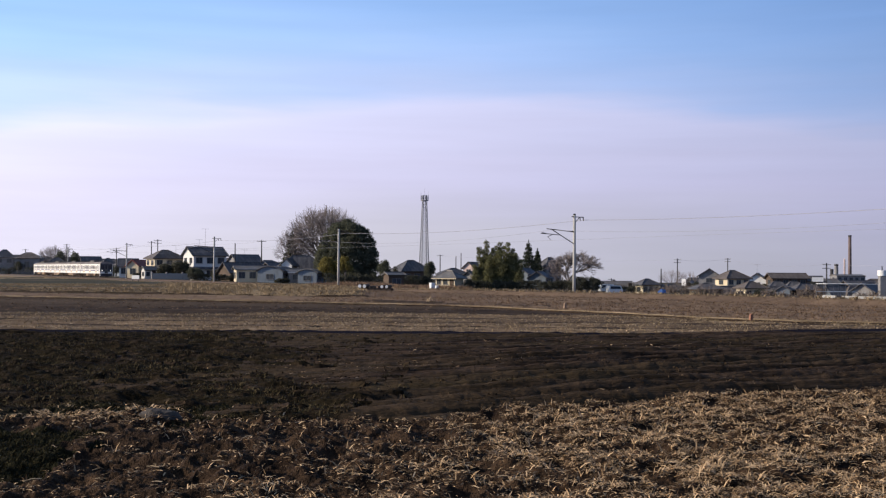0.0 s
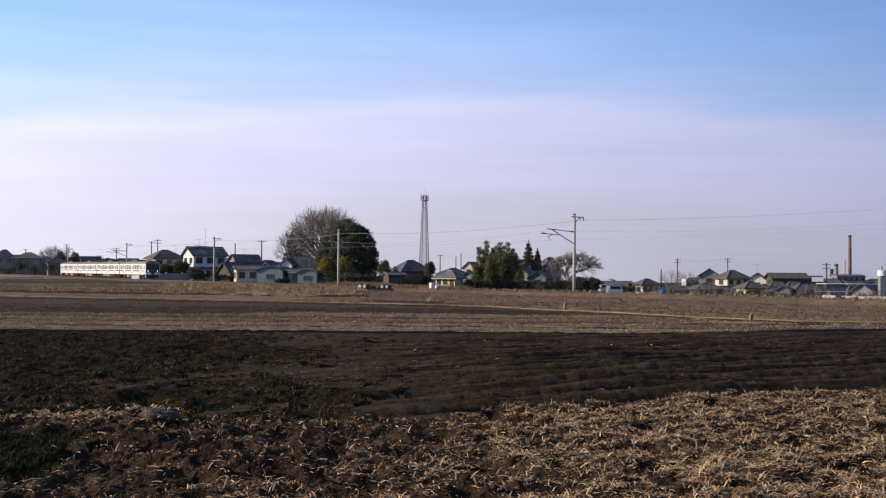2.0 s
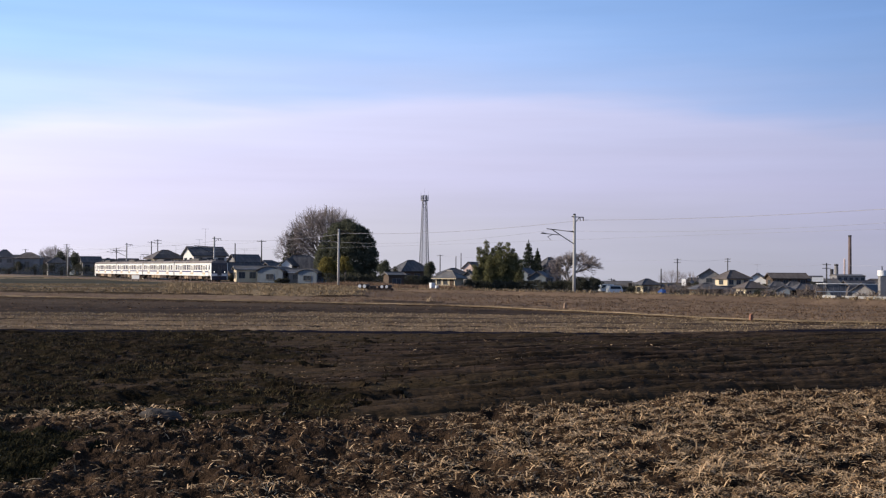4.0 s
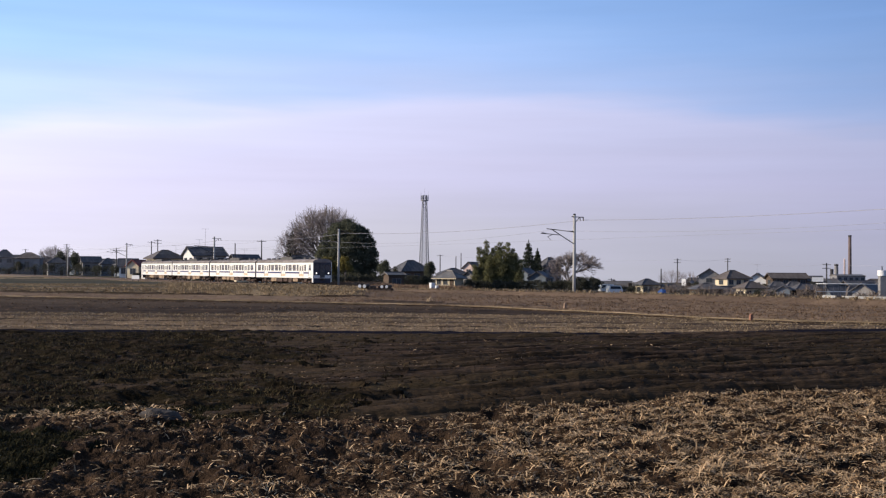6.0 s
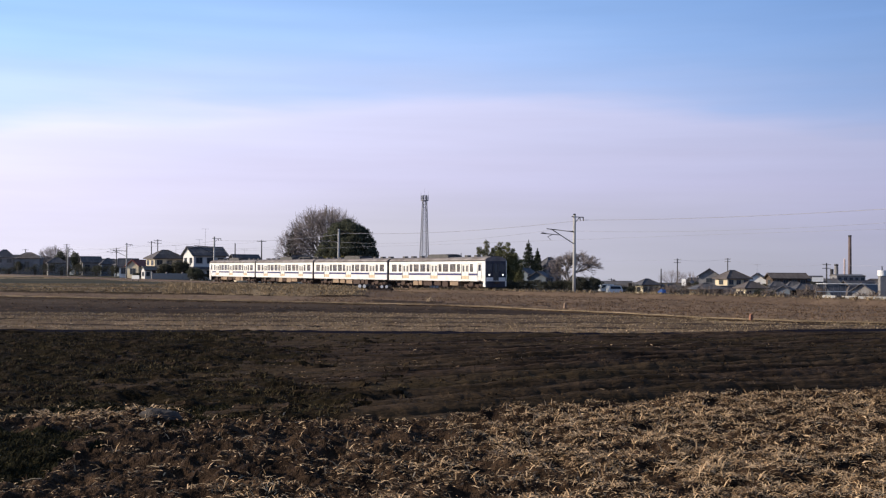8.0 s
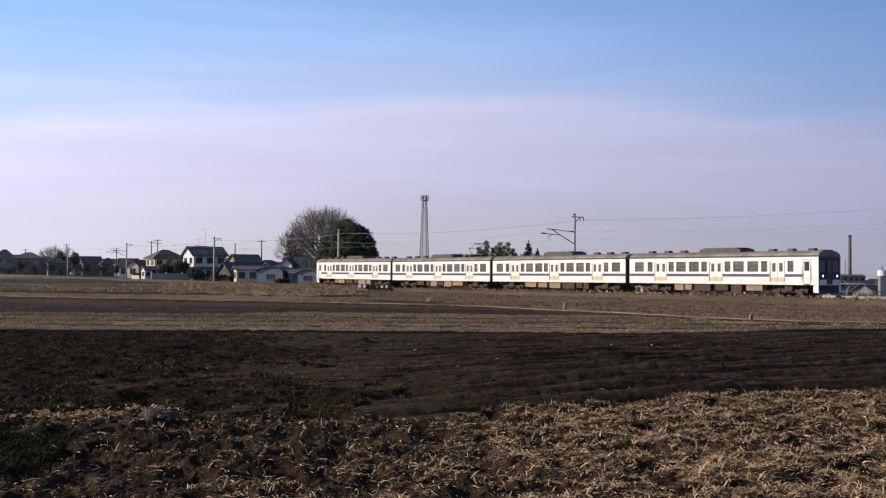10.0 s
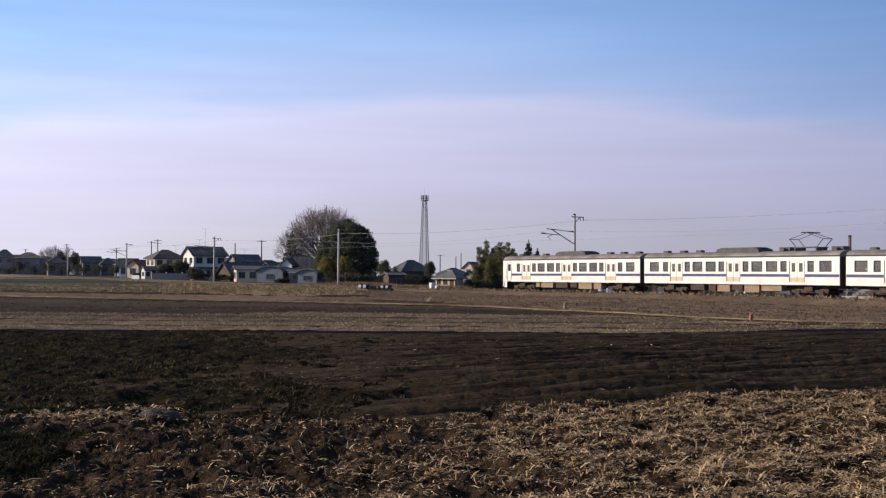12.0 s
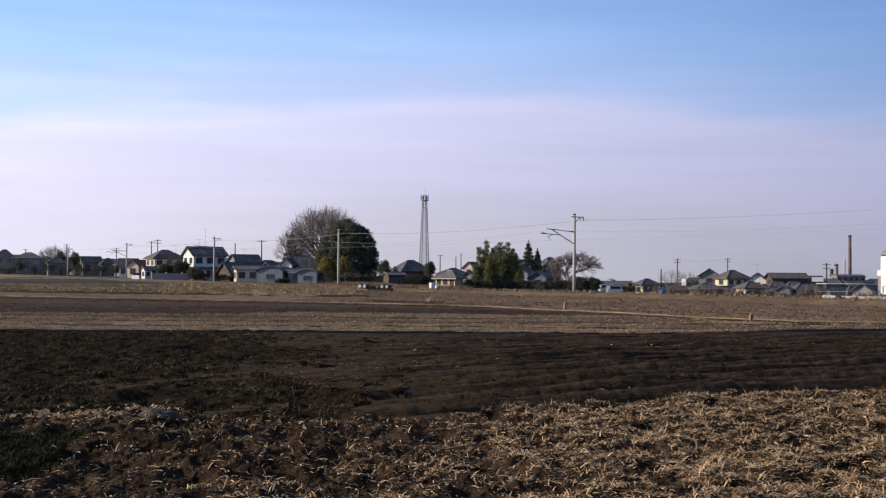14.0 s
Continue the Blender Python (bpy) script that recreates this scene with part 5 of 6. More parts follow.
house(-69.88, 270.0, 7.6, 6.09, 4.88, 6.72, Wl("cream"), T("brown"), "two-storey cream house with hip roof", "hip", 35, storeys=2, rows=3, skirt=True, left_windows=2)
house(-58.81, 265.0, 8.41, 6.72, 5.6, 7.48, Wl("white"), T("dark"), "white two-storey house with dark gable roof", "gable", 35, storeys=2, rows=3, skirt=True, left_windows=2)
leafy_tree(-61.92, 253.75, 4.6, 2.88, M["hedge"], 41, "dark garden tree before a white house", 9600, 0.12, low=0.1)
leafy_tree(-65.67, 253.75, 3.77, 2.5, M["hedge"], 42, "dark garden shrub before a cream house", 7800, 0.12, low=0.05)
leafy_tree(-57.73, 250.0, 3.01, 2.12, M["leaf_dark"], 43, "dark clipped garden tree beside block wall", 6600, 0.12, low=0.05)


def block_wall(x, y, length, height, yaw, label):
    """Concrete blocks in courses with raised piers and a coping."""
    z0 = gz(x, y) - 0.1
    t = thing("block_wall", label, "garden wall", pose(x, y, z0, 0, 0, yaw), kind="")
    core = part("core", box(-length / 2, length / 2, -0.05, 0.05, 0, height), M["concrete"], t)
    me = mesh_of("block", boxes(bmesh.new(), (-0.193, 0.193, -0.068, 0.068, 0.004, 0.186)), M["block"])
    courses = int(height / 0.19)
    for c in range(courses):
        n = int(length / 0.39)
        for i in range(n):
            share("block", me, t, pose(-length / 2 + 0.2 + i * 0.39 + (0.0 if c % 2 else 0.0), 0, c * 0.19))
    for px in (-length / 2, -length * 0.12, length * 0.3, length / 2):
        part("pier", box(px - 0.15, px + 0.15, -0.12, 0.12, 0, height + 0.35), M["block"], t)
    part("coping", box(-length / 2, length / 2, -0.09, 0.09, height, height + 0.05), M["concrete"], t)


block_wall(-62.62, 247.5, 9.0, 1.44, 35, "pale concrete block garden wall with piers")
house(-54.91, 297.5, 7.12, 5.7, 4.38, 6.1, Wl("grey"), T("dark"), "grey house with dark gable roof among sheds", "gable", 35)
house(-46.8, 250.0, 8.56, 6.85, 1.51, 3.61, Wl("brown"), T("dark"), "old brown house under a broad dark tiled roof", "gable", 35, rows=4)
house(-40.11, 225.0, 6.75, 3.25, 2.18, 2.76, Wl("cream"), M["tin_grey"], "cream shed with a low grey tin roof", "gable", 20, over=0.44, rows=3, name="storage_shed", category="shed", door=True, fascia="tin_grey")
house(-34.33, 221.25, 7.0, 5.38, 1.75, 2.75, Wl("blue"), T("dark"), "blue-grey tin shed with low barrel roof", "arch", 78, over=0.38, name="storage_shed", category="shed", left_windows=1)
house(-30.19, 220.0, 3.25, 2.75, 1.66, 2.12, Wl("grey"), M["tin_grey"], "small open shed with a white eave", "gable", 20, over=0.38, name="storage_shed", category="shed", rows=1, door=False, fascia="wall_white")
house(-26.11, 215.0, 6.25, 3.9, 1.45, 2.25, Wl("blue"), M["tin_grey"], "pale blue tin shed with rounded barrel roof", "arch", 78, over=0.38, name="storage_shed", category="shed", left_windows=1)
house(-31.0, 235.0, 10.4, 6.6, 2.4, 5.1, Wl("brown"), T("dark"), "old farmhouse with a broad dark hip roof", "hip", 14, rows=4)
house(-32.6, 228.0, 3.4, 2.3, 3.2, 4.3, Wl("white"), T("dark"), "small white gabled outbuilding beside farmhouse", "gable", 78, over=0.38, left_windows=0, door=False)

domed_tree(-26.9, 246.0, 17.7, 10.0, 5, "broad domed leafless zelkova tree behind farmhouse", limbs=18, forks=10, sprays=10)
domed_tree(-33.5, 243.0, 12.8, 5.2, 15, "leafless tree with fine upright twigs", limbs=8, forks=7, sprays=7)
domed_evergreen(-20.2, 226.2, 13.4, 6.5, 7, "huge dark rounded evergreen tree beside the railway")
conifer(-34.2, 244.0, 11.3, 2.5, 8, "dark narrow conifer within bare branches")
leafy_tree(-22.94, 215.0, 5.64, 2.25, M["leaf_yellow"], 9, "yellow-green garden tree below dark evergreen", 7800, 0.12, low=0.1)
leafy_tree(-19.44, 213.75, 5.64, 1.62, M["leaf_yellow"], 10, "yellow-green shrub below dark evergreen", 4500, 0.12, low=0.3)
leafy_tree(-11.33, 207.5, 5.06, 1.5, M["leaf_dark"], 11, "dark rounded clipped tree beside the line", 6600, 0.11, low=0.1)
leafy_tree(-3.42, 273.6, 6.79, 1.71, M["leaf_dark"], 12, "dark rounded tree beside a dark house", 8640, 0.1, low=0.15)
hedge_row(-13.8, 203.75, 10.0, 2.12, 2.0, 30, 61, "dark hedge below an evergreen tree")
hedge_row(-17.76, 200.0, 8.75, 1.88, 1.88, 30, 62, "low dark hedge beside the railway")


def lattice_tower(x, y, top, label):
    """A tapering four-legged steel mast with cross bracing, a ring platform and aerials."""
    z0 = gz(x, y)
    h = top - z0
    t = thing("radio_tower", label, "radio tower", pose(x, y, z0, 0, 0, 20))

    def half(z):
        return 1.75 - 1.05 * min(z / h, 1)
    for sx, sy in ((-1, -1), (1, -1), (1, 1), (-1, 1)):
        part("leg", tube(bmesh.new(), (sx * half(0), sy * half(0), 0), (sx * half(h), sy * half(h), h), 0.17, 0.13, 6), M["tower_steel"], t)
    n = 14
    for k in range(n):
        za, zb = h * k / n, h * (k + 1) / n
        br = bmesh.new()
        for (ax, ay), (bx, by) in (((-1, -1), (1, -1)), ((1, -1), (1, 1)), ((1, 1), (-1, 1)), ((-1, 1), (-1, -1))):
            tube(br, (ax * half(za), ay * half(za), za), (bx * half(zb), by * half(zb), zb), 0.07, n=4)
            tube(br, (bx * half(za), by * half(za), za), (ax * half(zb), ay * half(zb), zb), 0.07, n=4)
            tube(br, (ax * half(zb), ay * half(zb), zb), (bx * half(zb), by * half(zb), zb), 0.07, n=4)
        part("bracing", br, M["tower_steel"], t)
    p = part("platform", tube(bmesh.new(), (0, 0, h - 2.3), (0, 0, h - 2.1), 1.7, 1.7, 12), M["tower_steel"], t, "round service platform")
    for k in range(8):
        a = k * 0.785
        part("aerial", boxes(bmesh.new(), (1.55 * math.cos(a) - 0.14, 1.55 * math.cos(a) + 0.14, 1.55 * math.sin(a) - 0.14, 1.55 * math.sin(a) + 0.14, h - 2.0, h - 0.1)), M["tower_steel"], p)
    for dx, dy, e in ((0, 0, 3.0), (-1.5, 0.3, 1.2), (1.5, -0.3, 1.3)):
        part("whip", tube(bmesh.new(), (dx, dy, h - 0.3), (dx, dy, h + e), 0.06, 0.03, 5), M["tower_steel"], t)


M["tower_steel"] = material("galvanised_steel", (0.20, 0.20, 0.22), (0.27, 0.27, 0.29), 2.0, 0.6, 0.3)
lattice_tower(-7.87, 450.00, 33.78, "tall grey lattice radio mast with ring platform")
house(-8.87, 297.0, 9.11, 7.29, 2.19, 4.85, Wl("brown"), T("dark"), "old dark house with broad hip roof", "hip", 30, rows=3)
hedge_row(-8.53, 262.8, 6.48, 2.88, 2.7, 25, 63, "dark shrubs before an old house")
hedge_row(-4.14, 255.6, 3.6, 2.7, 2.34, 25, 64, "dark shrubs beside a white box")
house(-8.56, 187.5, 3.0, 2.0, 1.35, 1.65, Wl("brown"), M["tin_grey"], "little lean-to with a bright tin roof", "gable", 30, over=0.31, name="lean_to", category="shed", rows=1, left_windows=0, door=False)
house(2.97, 309.6, 7.04, 5.63, 1.31, 2.77, Wl("grey"), T("dark"), "grey house with dark hip roof behind a shed", "hip", 30)
house(1.5, 239.4, 5.0, 3.6, 0.78, 2.0, Wl("cream"), M["tin_grey"], "cream storage shed under a wide tin roof with pale eave", "hip", -32, over=0.75, name="storage_shed", category="shed", rows=3, left_windows=1, fascia="wall_cream")
house(9.5, 345.6, 4.95, 3.96, 3.25, 4.89, Wl("pink"), T("brown"), "pinkish two-storey house among trees", "gable", 60, storeys=2, rows=1)
house(7.45, 261.0, 4.95, 3.96, 0.64, 1.88, Wl("grey"), T("dark"), "low grey house beside bamboo", "gable", 60, rows=2)

# bamboo grove: leaning culms with leaf plumes
def bamboo_grove(x, y, label):
    z0 = gz(x, y)
    t = thing("bamboo_grove", label, "bamboo", pose(x, y, z0))
    culms, bl = bmesh.new(), []
    rs = random.Random(5)
    tops = ((-4.5, 8.9), (-2.7, 10.5), (-1.5, 9.0), (-0.2, 9.4), (0.6, 10.2), (1.5, 9.3), (2.3, 9.9), (3.3, 8.9), (4.2, 7.7), (4.9, 6.2), (-3.7, 6.4), (-5.1, 4.9), (-0.9, 7.9),
            (2.8, 7.4), (-2.2, 7.2), (0.2, 8.4), (3.9, 6.5), (-3.0, 8.2))
    for dx, h in tops:
        y_ = rs.uniform(-2.4, 2.4)
        lean = rs.uniform(-0.5, 0.5)
        tube(culms, (dx * 0.8, y_ * 0.8, -0.1), (dx, y_, h * 0.75), 0.06, 0.04, 5)
        tube(culms, (dx, y_, h * 0.75), (dx + lean, y_, h), 0.04, 0.015, 5)
        for k in range(9):
            u = 0.22 + 0.76 * k / 8
            r = 1.45 * (1.15 - 0.62 * u)
            for _ in range(3):
                bl.append((dx * (0.8 + 0.2 * u) + lean * max(u - 0.7, 0) * 3 + rs.gauss(0, 0.45) * (1.2 - u), y_ + rs.gauss(0, 0.5), h * u + rs.uniform(-0.3, 0.2), r * rs.uniform(0.5, 0.85), r * 0.7, r * rs.uniform(0.45, 0.7)))
    for k in range(14):
        bl.append((rs.uniform(-5.2, 4.8), rs.uniform(-1.5, 1.5), rs.uniform(0.8, 3.2), 1.3, 1.1, 1.1))
    part("culm_clump", culms, M["leaf_yellow"], t, "thin green-yellow culms")
    crown(t, bl, 95000, 0.13, M["leaf_bamboo"], 5, "foliage")


bamboo_grove(12.56, 243.0, "dense green bamboo grove with drooping plumes")
conifer(23.65, 297.0, 12.38, 2.52, 3, "tall dark layered conifer behind houses")
conifer(26.62, 302.4, 10.17, 1.62, 4, "narrow dark conifer behind houses")
house(30.33, 306.0, 5.27, 4.21, 3.92, 6.02, Wl("grey"), T("dark"), "grey two-storey house with dark roof", "hip", 35, storeys=2, rows=2)
house(21.74, 284.4, 4.95, 3.96, 1.65, 2.86, Wl("blue"), T("dark"), "blue-grey house behind bamboo", "gable", 60, rows=2)
house(23.35, 257.4, 4.95, 3.96, 0.77, 1.99, Wl("blue"), T("dark"), "low blue-grey house with gabled roof", "gable", 70, rows=2)
bare_tree(28.2, 230.4, 8.6, 5.2, 9, "wide leafless tree behind a railway pole", 8, first=0.16, spread=0.75, thick=0.018)
bare_tree(26.19, 241.2, 5.49, 2.52, 17, "small reddish leafless bush beside houses", 6, spread=0.7)
hedge_row(29.6, 223.2, 5.8, 3.2, 2.9, 0, 65, "dark dense hedge beside the field", count=5200)
hedge_row(24.03, 226.8, 7.56, 2.07, 2.52, 0, 66, "low dark hedge below houses", count=4320)
hedge_row(15.43, 228.6, 9.36, 2.07, 2.52, 0, 67, "low dark hedge below bamboo", count=4680)
hedge_row(7.67, 237.6, 5.76, 1.98, 2.16, 0, 68, "low dark shrubs beside the field", count=3240)

# ---- the lower town to the east ----
house(46.24, 285.00, 7.50, 6.00, -1.78, -0.43, Wl("grey"), M["tin_grey"], "long low grey workshop with tin roof", "gable", 5, rows=4, over=0.3)
house(49.82, 262.00, 4.45, 3.56, -0.72, 0.38, Wl("cream"), T("dark"), "cream house with dark hip roof beside a field", "hip", 20, rows=3)
house(68.3, 275.0, 6.4, 5.2, 1.35, 3.0, Wl("grey"), T("dark"), "grey two-storey house with dark gable roof and pale verge", "gable", 75, storeys=2, rows=2, fascia="wall_white")
house(67.94, 252.00, 6.08, 4.87, 0.98, 2.57, Wl("cream"), T("brown"), "sunlit cream two-storey house with hip roof", "hip", 20, storeys=2, rows=3, skirt=True)
house(81.54, 278.00, 8.0, 5.0, 0.18, 1.94, Wl("white"), T("dark"), "white gabled house end with dark verge", "gable", 70, storeys=2, rows=2)
house(61.99, 216.00, 4.52, 3.61, -0.76, 0.26, Wl("cream"), T("brown"), "low cream house with broad brown roof", "hip", 15, rows=3)
house(53.99, 220.00, 5.41, 4.33, -1.11, -0.19, Wl("brown"), T("dark"), "low dark wooden house row", "hip", 10, rows=4)
house(81.63, 255.00, 8.4, 4.0, 1.06, 2.00, Wl("brown"), T("brown"), "long brown two-storey building with shallow roof", "gable", 5, storeys=2, rows=4)
house(64.77, 204.00, 3.6, 2.4, -1.10, -0.40, Wl("blue"), T("dark"), "small blue-grey gabled shed", "gable", 70, over=0.3, name="storage_shed", category="shed")
house(87.75, 258.00, 6.0, 3.4, 0.40, 1.35, Wl("grey"), T("dark"), "grey building with dark roof", "gable", 5, rows=3)
house(69.19, 205.00, 5.0, 3.0, -0.87, -0.01, Wl("brown"), T("dark"), "low brown house with dark roof", "hip", 10, rows=3)
house(72.75, 184.00, 5.0, 3.4, -0.78, 0.38, Wl("grey"), T("dark"), "dark gabled storehouse beside greenhouse frame", "gable", 50, rows=2)
house(158.33, 420.00, 11.5, 6.0, 1.22, 1.66, Wl("grey"), M["tin_grey"], "grey factory hall below a tall chimney", "gable", 5, over=0.2, storeys=2, rows=5)
house(106.78, 300.00, 6.0, 4.0, -0.47, 0.48, Wl("grey"), M["tin_grey"], "grey workshop with tin roof", "gable", 10, rows=2)
domed_tree(64.4, 300.0, 6.7, 4.9, 71, "leafless greyish tree among eastern houses", limbs=9, forks=7, sprays=7)
for x_, y_, h_, r_, k_ in ((52.4, 214.0, 3.9, 2.6, 1), (57.3, 212.0, 3.3, 2.4, 2), (50.6, 228.0, 4.3, 2.6, 3), (61.2, 201.0, 3.2, 2.2, 4), (55.0, 206.0, 3.0, 1.9, 5)):
    domed_tree(x_, y_, h_, r_, 200 + k_, "leafless brown garden tree before eastern houses", limbs=7, forks=5, sprays=5, twigs=4)
domed_tree(70.4, 304.0, 6.2, 3.4, 72, "small leafless greyish tree among eastern houses", limbs=8, forks=6, sprays=6)
for x_, y_, w_, h_, k_ in ((49.01, 235.0, 9.0, 2.6, 1), (49.35, 212.0, 7.0, 2.6, 2), (53.81, 206.0, 8.0, 2.2, 3), (62.09, 204.0, 5.0, 2.6, 4), (69.08, 200.0, 4.5, 3.2, 5), (42.27, 250.0, 9.0, 2.2, 6), (64.6, 196.0, 4.5, 2.2, 7), (57.58, 204.0, 5.0, 2.0, 8)):
    hedge_row(x_, y_, w_, h_, 1.8, 0, 80 + k_, "brown winter shrubs before eastern houses", M["scrub"] if k_ % 2 else M["hedge"], 1200)


def chimney(x, y, top, r, label, mat, cap=True):
    z0 = gz(x, y)
    t = thing("factory_chimney", label, "chimney", pose(x, y, z0), group="factory stacks")
    part("shaft", tube(bmesh.new(), (0, 0, -0.2), (0, 0, top - z0), r * 1.25, r, 16), mat, t, smooth_faces=True)
    if cap:
        part("rim", tube(bmesh.new(), (0, 0, top - z0 - 0.7), (0, 0, top - z0 + 0.1), r * 1.12, r * 1.12, 16), M["dark_steel"], t)
    part("ladder", boxes(bmesh.new(), (-0.25, -0.19, -r * 1.35, -r * 1.25, 0, top - z0 - 0.5), (0.19, 0.25, -r * 1.35, -r * 1.25, 0, top - z0 - 0.5)), M["dark_steel"], t)


M["stack_brick"] = material("stack_brick", (0.15, 0.11, 0.105), (0.21, 0.155, 0.145), 0.8, 0.9, c3=(0.11, 0.085, 0.08), big=0.15)
chimney(166.80, 440.00, 17.85, 0.60, "tall slender brick factory chimney with dark rim", M["stack_brick"])
chimney(157.57, 430.00, 5.92, 0.72, "short thick grey factory stack", Wl("grey"))
chimney(153.95, 425.00, 3.85, 0.6, "short dark factory stack", M["dark_steel"])
chimney(162.73, 435.00, 8.27, 0.28, "thin pinkish factory flue", Wl("pink"), False)

# poles and aerials of the village
for x_, y_, z_, a_ in ((-162.86, 418.75, 9.56, 1), (-133.21, 380.0, 10.77, 2), (-110.28, 362.5, 9.15, 2), (-84.89, 312.5, 10.22, 1), (-83.74, 315.0, 10.8, 2), (-53.27, 275.0, 8.83, 0), (-43.31, 256.25, 9.21, 1), (-0.9, 345.6, 7.37, 1), (4.37, 360.0, 7.05, 0), (5.96, 352.8, 8.08, 0), (53.26, 262.0, 3.02, 0), (65.54, 300.0, 6.03, 2), (88.88, 335.0, 6.78, 2), (82.93, 232.0, 4.39, 2), (47.11, 300.0, 0.38, 1)):
    utility_pole(x_, y_, z_, "tall dark utility pole above the roofs", a_)
for x_, y_, z0_, z1_ in ((-59.24, 267.5, 7.18, 12.25), (-55.08, 297.5, 5.79, 7.82), (-60.77, 267.5, 7.16, 9.56), (81.39, 278.0, 1.79, 4.42), (-67.49, 271.25, 6.49, 8.2)):
    antenna(x_, y_, z0_ - 0.3, z1_)


def span(name, pts, r, label):
    """A slack wire over several supports."""
    bm = bmesh.new()
    for p, q in zip(pts[:-1], pts[1:]):
        p, q = Vector(p), Vector(q)
        n = 10
        sag = (q - p).length * 0.012
        ps = [p.lerp(q, i / n) - Vector((0, 0, 4 * sag * (i / n) * (1 - i / n))) for i in range(n + 1)]
        for a, b in zip(ps[:-1], ps[1:]):
            tube(bm, a, b, r, n=4)
    return tagged(new(name, mesh_of(name, bm, M["wire"])), label, "overhead wire", "village wires")


span("power_line", [(-133.14, 380.0, 9.98), (-110.23, 362.5, 8.78), (-83.67, 315.0, 10.3), (-43.25, 256.25, 8.81)], 0.022, "thin power line between village poles")
span("power_line", [(-0.86, 345.6, 7.0), (65.57, 300.0, 5.72), (88.91, 335.0, 6.42), (82.94, 232.0, 4.14), (101.27, 210.0, 3.91)], 0.02, "thin power line above the eastern town")


# more roofs behind, packed close
rs_ = random.Random(12)
for x_, y_, z_, w_ in ((-185.0, 465.0, 7.66, 10.62), (-171.91, 456.25, 6.9, 10.0), (-156.76, 450.0, 6.69, 11.25), (-146.79, 440.0, 6.4, 10.0), (-139.16, 435.0, 5.94, 10.62), (-125.02, 412.5, 5.57, 8.75), (-110.1, 375.0, 5.08, 7.5), (-96.86, 350.0, 4.74, 8.12), (-66.51, 327.5, 5.42, 8.75), (-50.96, 312.5, 4.7, 8.75), (-43.92, 290.0, 3.92, 8.12)):
    house(x_, y_, w_, w_ * 0.72, z_ - 1.5, z_, Wl(rs_.choice(("grey", "brown", "blue"))), T(rs_.choice(("dark", "dark", "brown"))), "distant village house with dark tiled roof", rs_.choice(("hip", "gable")), rs_.choice((5, 25, 40)), rows=3)
for x_, y_, z_, w_ in ((49.4, 330.0, -1.03, 7.0), (58.77, 340.0, -1.07, 8.0), (60.38, 300.0, -1.11, 7.0), (55.77, 262.0, -0.82, 6.0), (66.91, 290.0, -0.33, 8.0), (76.86, 320.0, 0.45, 7.0), (85.86, 330.0, 0.96, 8.0), (93.5, 330.0, 0.67, 9.0), (89.74, 300.0, 0.04, 8.0), (72.21, 232.0, 0.16, 5.0), (78.49, 240.0, 0.12, 5.0), (102.52, 310.0, 1.02, 8.0), (101.1, 290.0, -0.25, 8.0), (123.9, 340.0, 0.1, 9.0), (84.55, 230.0, -0.7, 4.6), (116.27, 300.0, 0.07, 9.0), (132.76, 330.0, 0.42, 9.0), (102.81, 250.0, 0.19, 8.0), (87.7, 230.0, -0.8, 4.6), (58.64, 220.0, -0.73, 4.2), (65.82, 220.0, -0.8, 4.2)):
    house(x_, y_, w_, w_ * 0.7, z_ - 1.6, z_, Wl(rs_.choice(("grey", "brown", "brown", "blue", "cream"))), T(rs_.choice(("dark", "dark", "brown"))), "close-set town house with tiled roof", rs_.choice(("hip", "gable")), rs_.choice((0, 15, 40, 70)), rows=3)
for x_, y_, z_, r_, k_ in ((-144.11, 397.5, 5.27, 3.0, 1), (-110.43, 362.5, 3.61, 2.25, 2), (-134.69, 397.5, 4.3, 2.38, 3), (-160.76, 406.25, 5.25, 2.12, 4), (-125.57, 390.0, 3.69, 2.0, 5), (-54.05, 256.25, 2.26, 1.62, 6), (-9.38, 212.5, 2.92, 1.25, 7), (56.64, 240.0, 0.22, 1.6, 8), (68.81, 230.0, 0.04, 1.4, 9), (77.73, 225.0, 0.51, 1.5, 10), (47.53, 270.0, -1.26, 1.6, 11), (26.26, 309.6, 3.92, 2.16, 12)):
    leafy_tree(x_, y_, z_ - gz(x_, y_), r_, M["hedge"], 300 + k_, "small dark evergreen between village roofs", 1600, 0.14, low=0.08)

# scrub along the drop beyond the railway
for x_, y_, z_, r_, k_ in ((36.02, 178.0, 0.01, 1.5, 1), (38.55, 182.0, 0.17, 1.8, 2), (39.69, 176.0, -0.03, 1.4, 3), (40.6, 172.0, -0.15, 1.5, 4), (43.31, 172.0, -0.04, 1.6, 5), (43.98, 165.0, -0.29, 1.3, 6), (46.24, 165.0, -0.18, 1.3, 7), (48.21, 160.0, -0.09, 1.2, 8), (49.89, 160.0, -0.25, 1.2, 9), (51.44, 156.0, -0.0, 1.3, 10), (54.25, 158.0, 0.57, 1.5, 11), (54.88, 156.0, 0.27, 1.2, 12), (58.77, 150.0, 0.06, 1.3, 13), (59.55, 148.0, 0.02, 1.2, 14)):
    bare_tree(x_, y_, max(z_ - gz(x_, y_), 1.5), r_, 400 + k_, "leafless brown scrub below eastern houses", 5, first=0.15, spread=0.9)
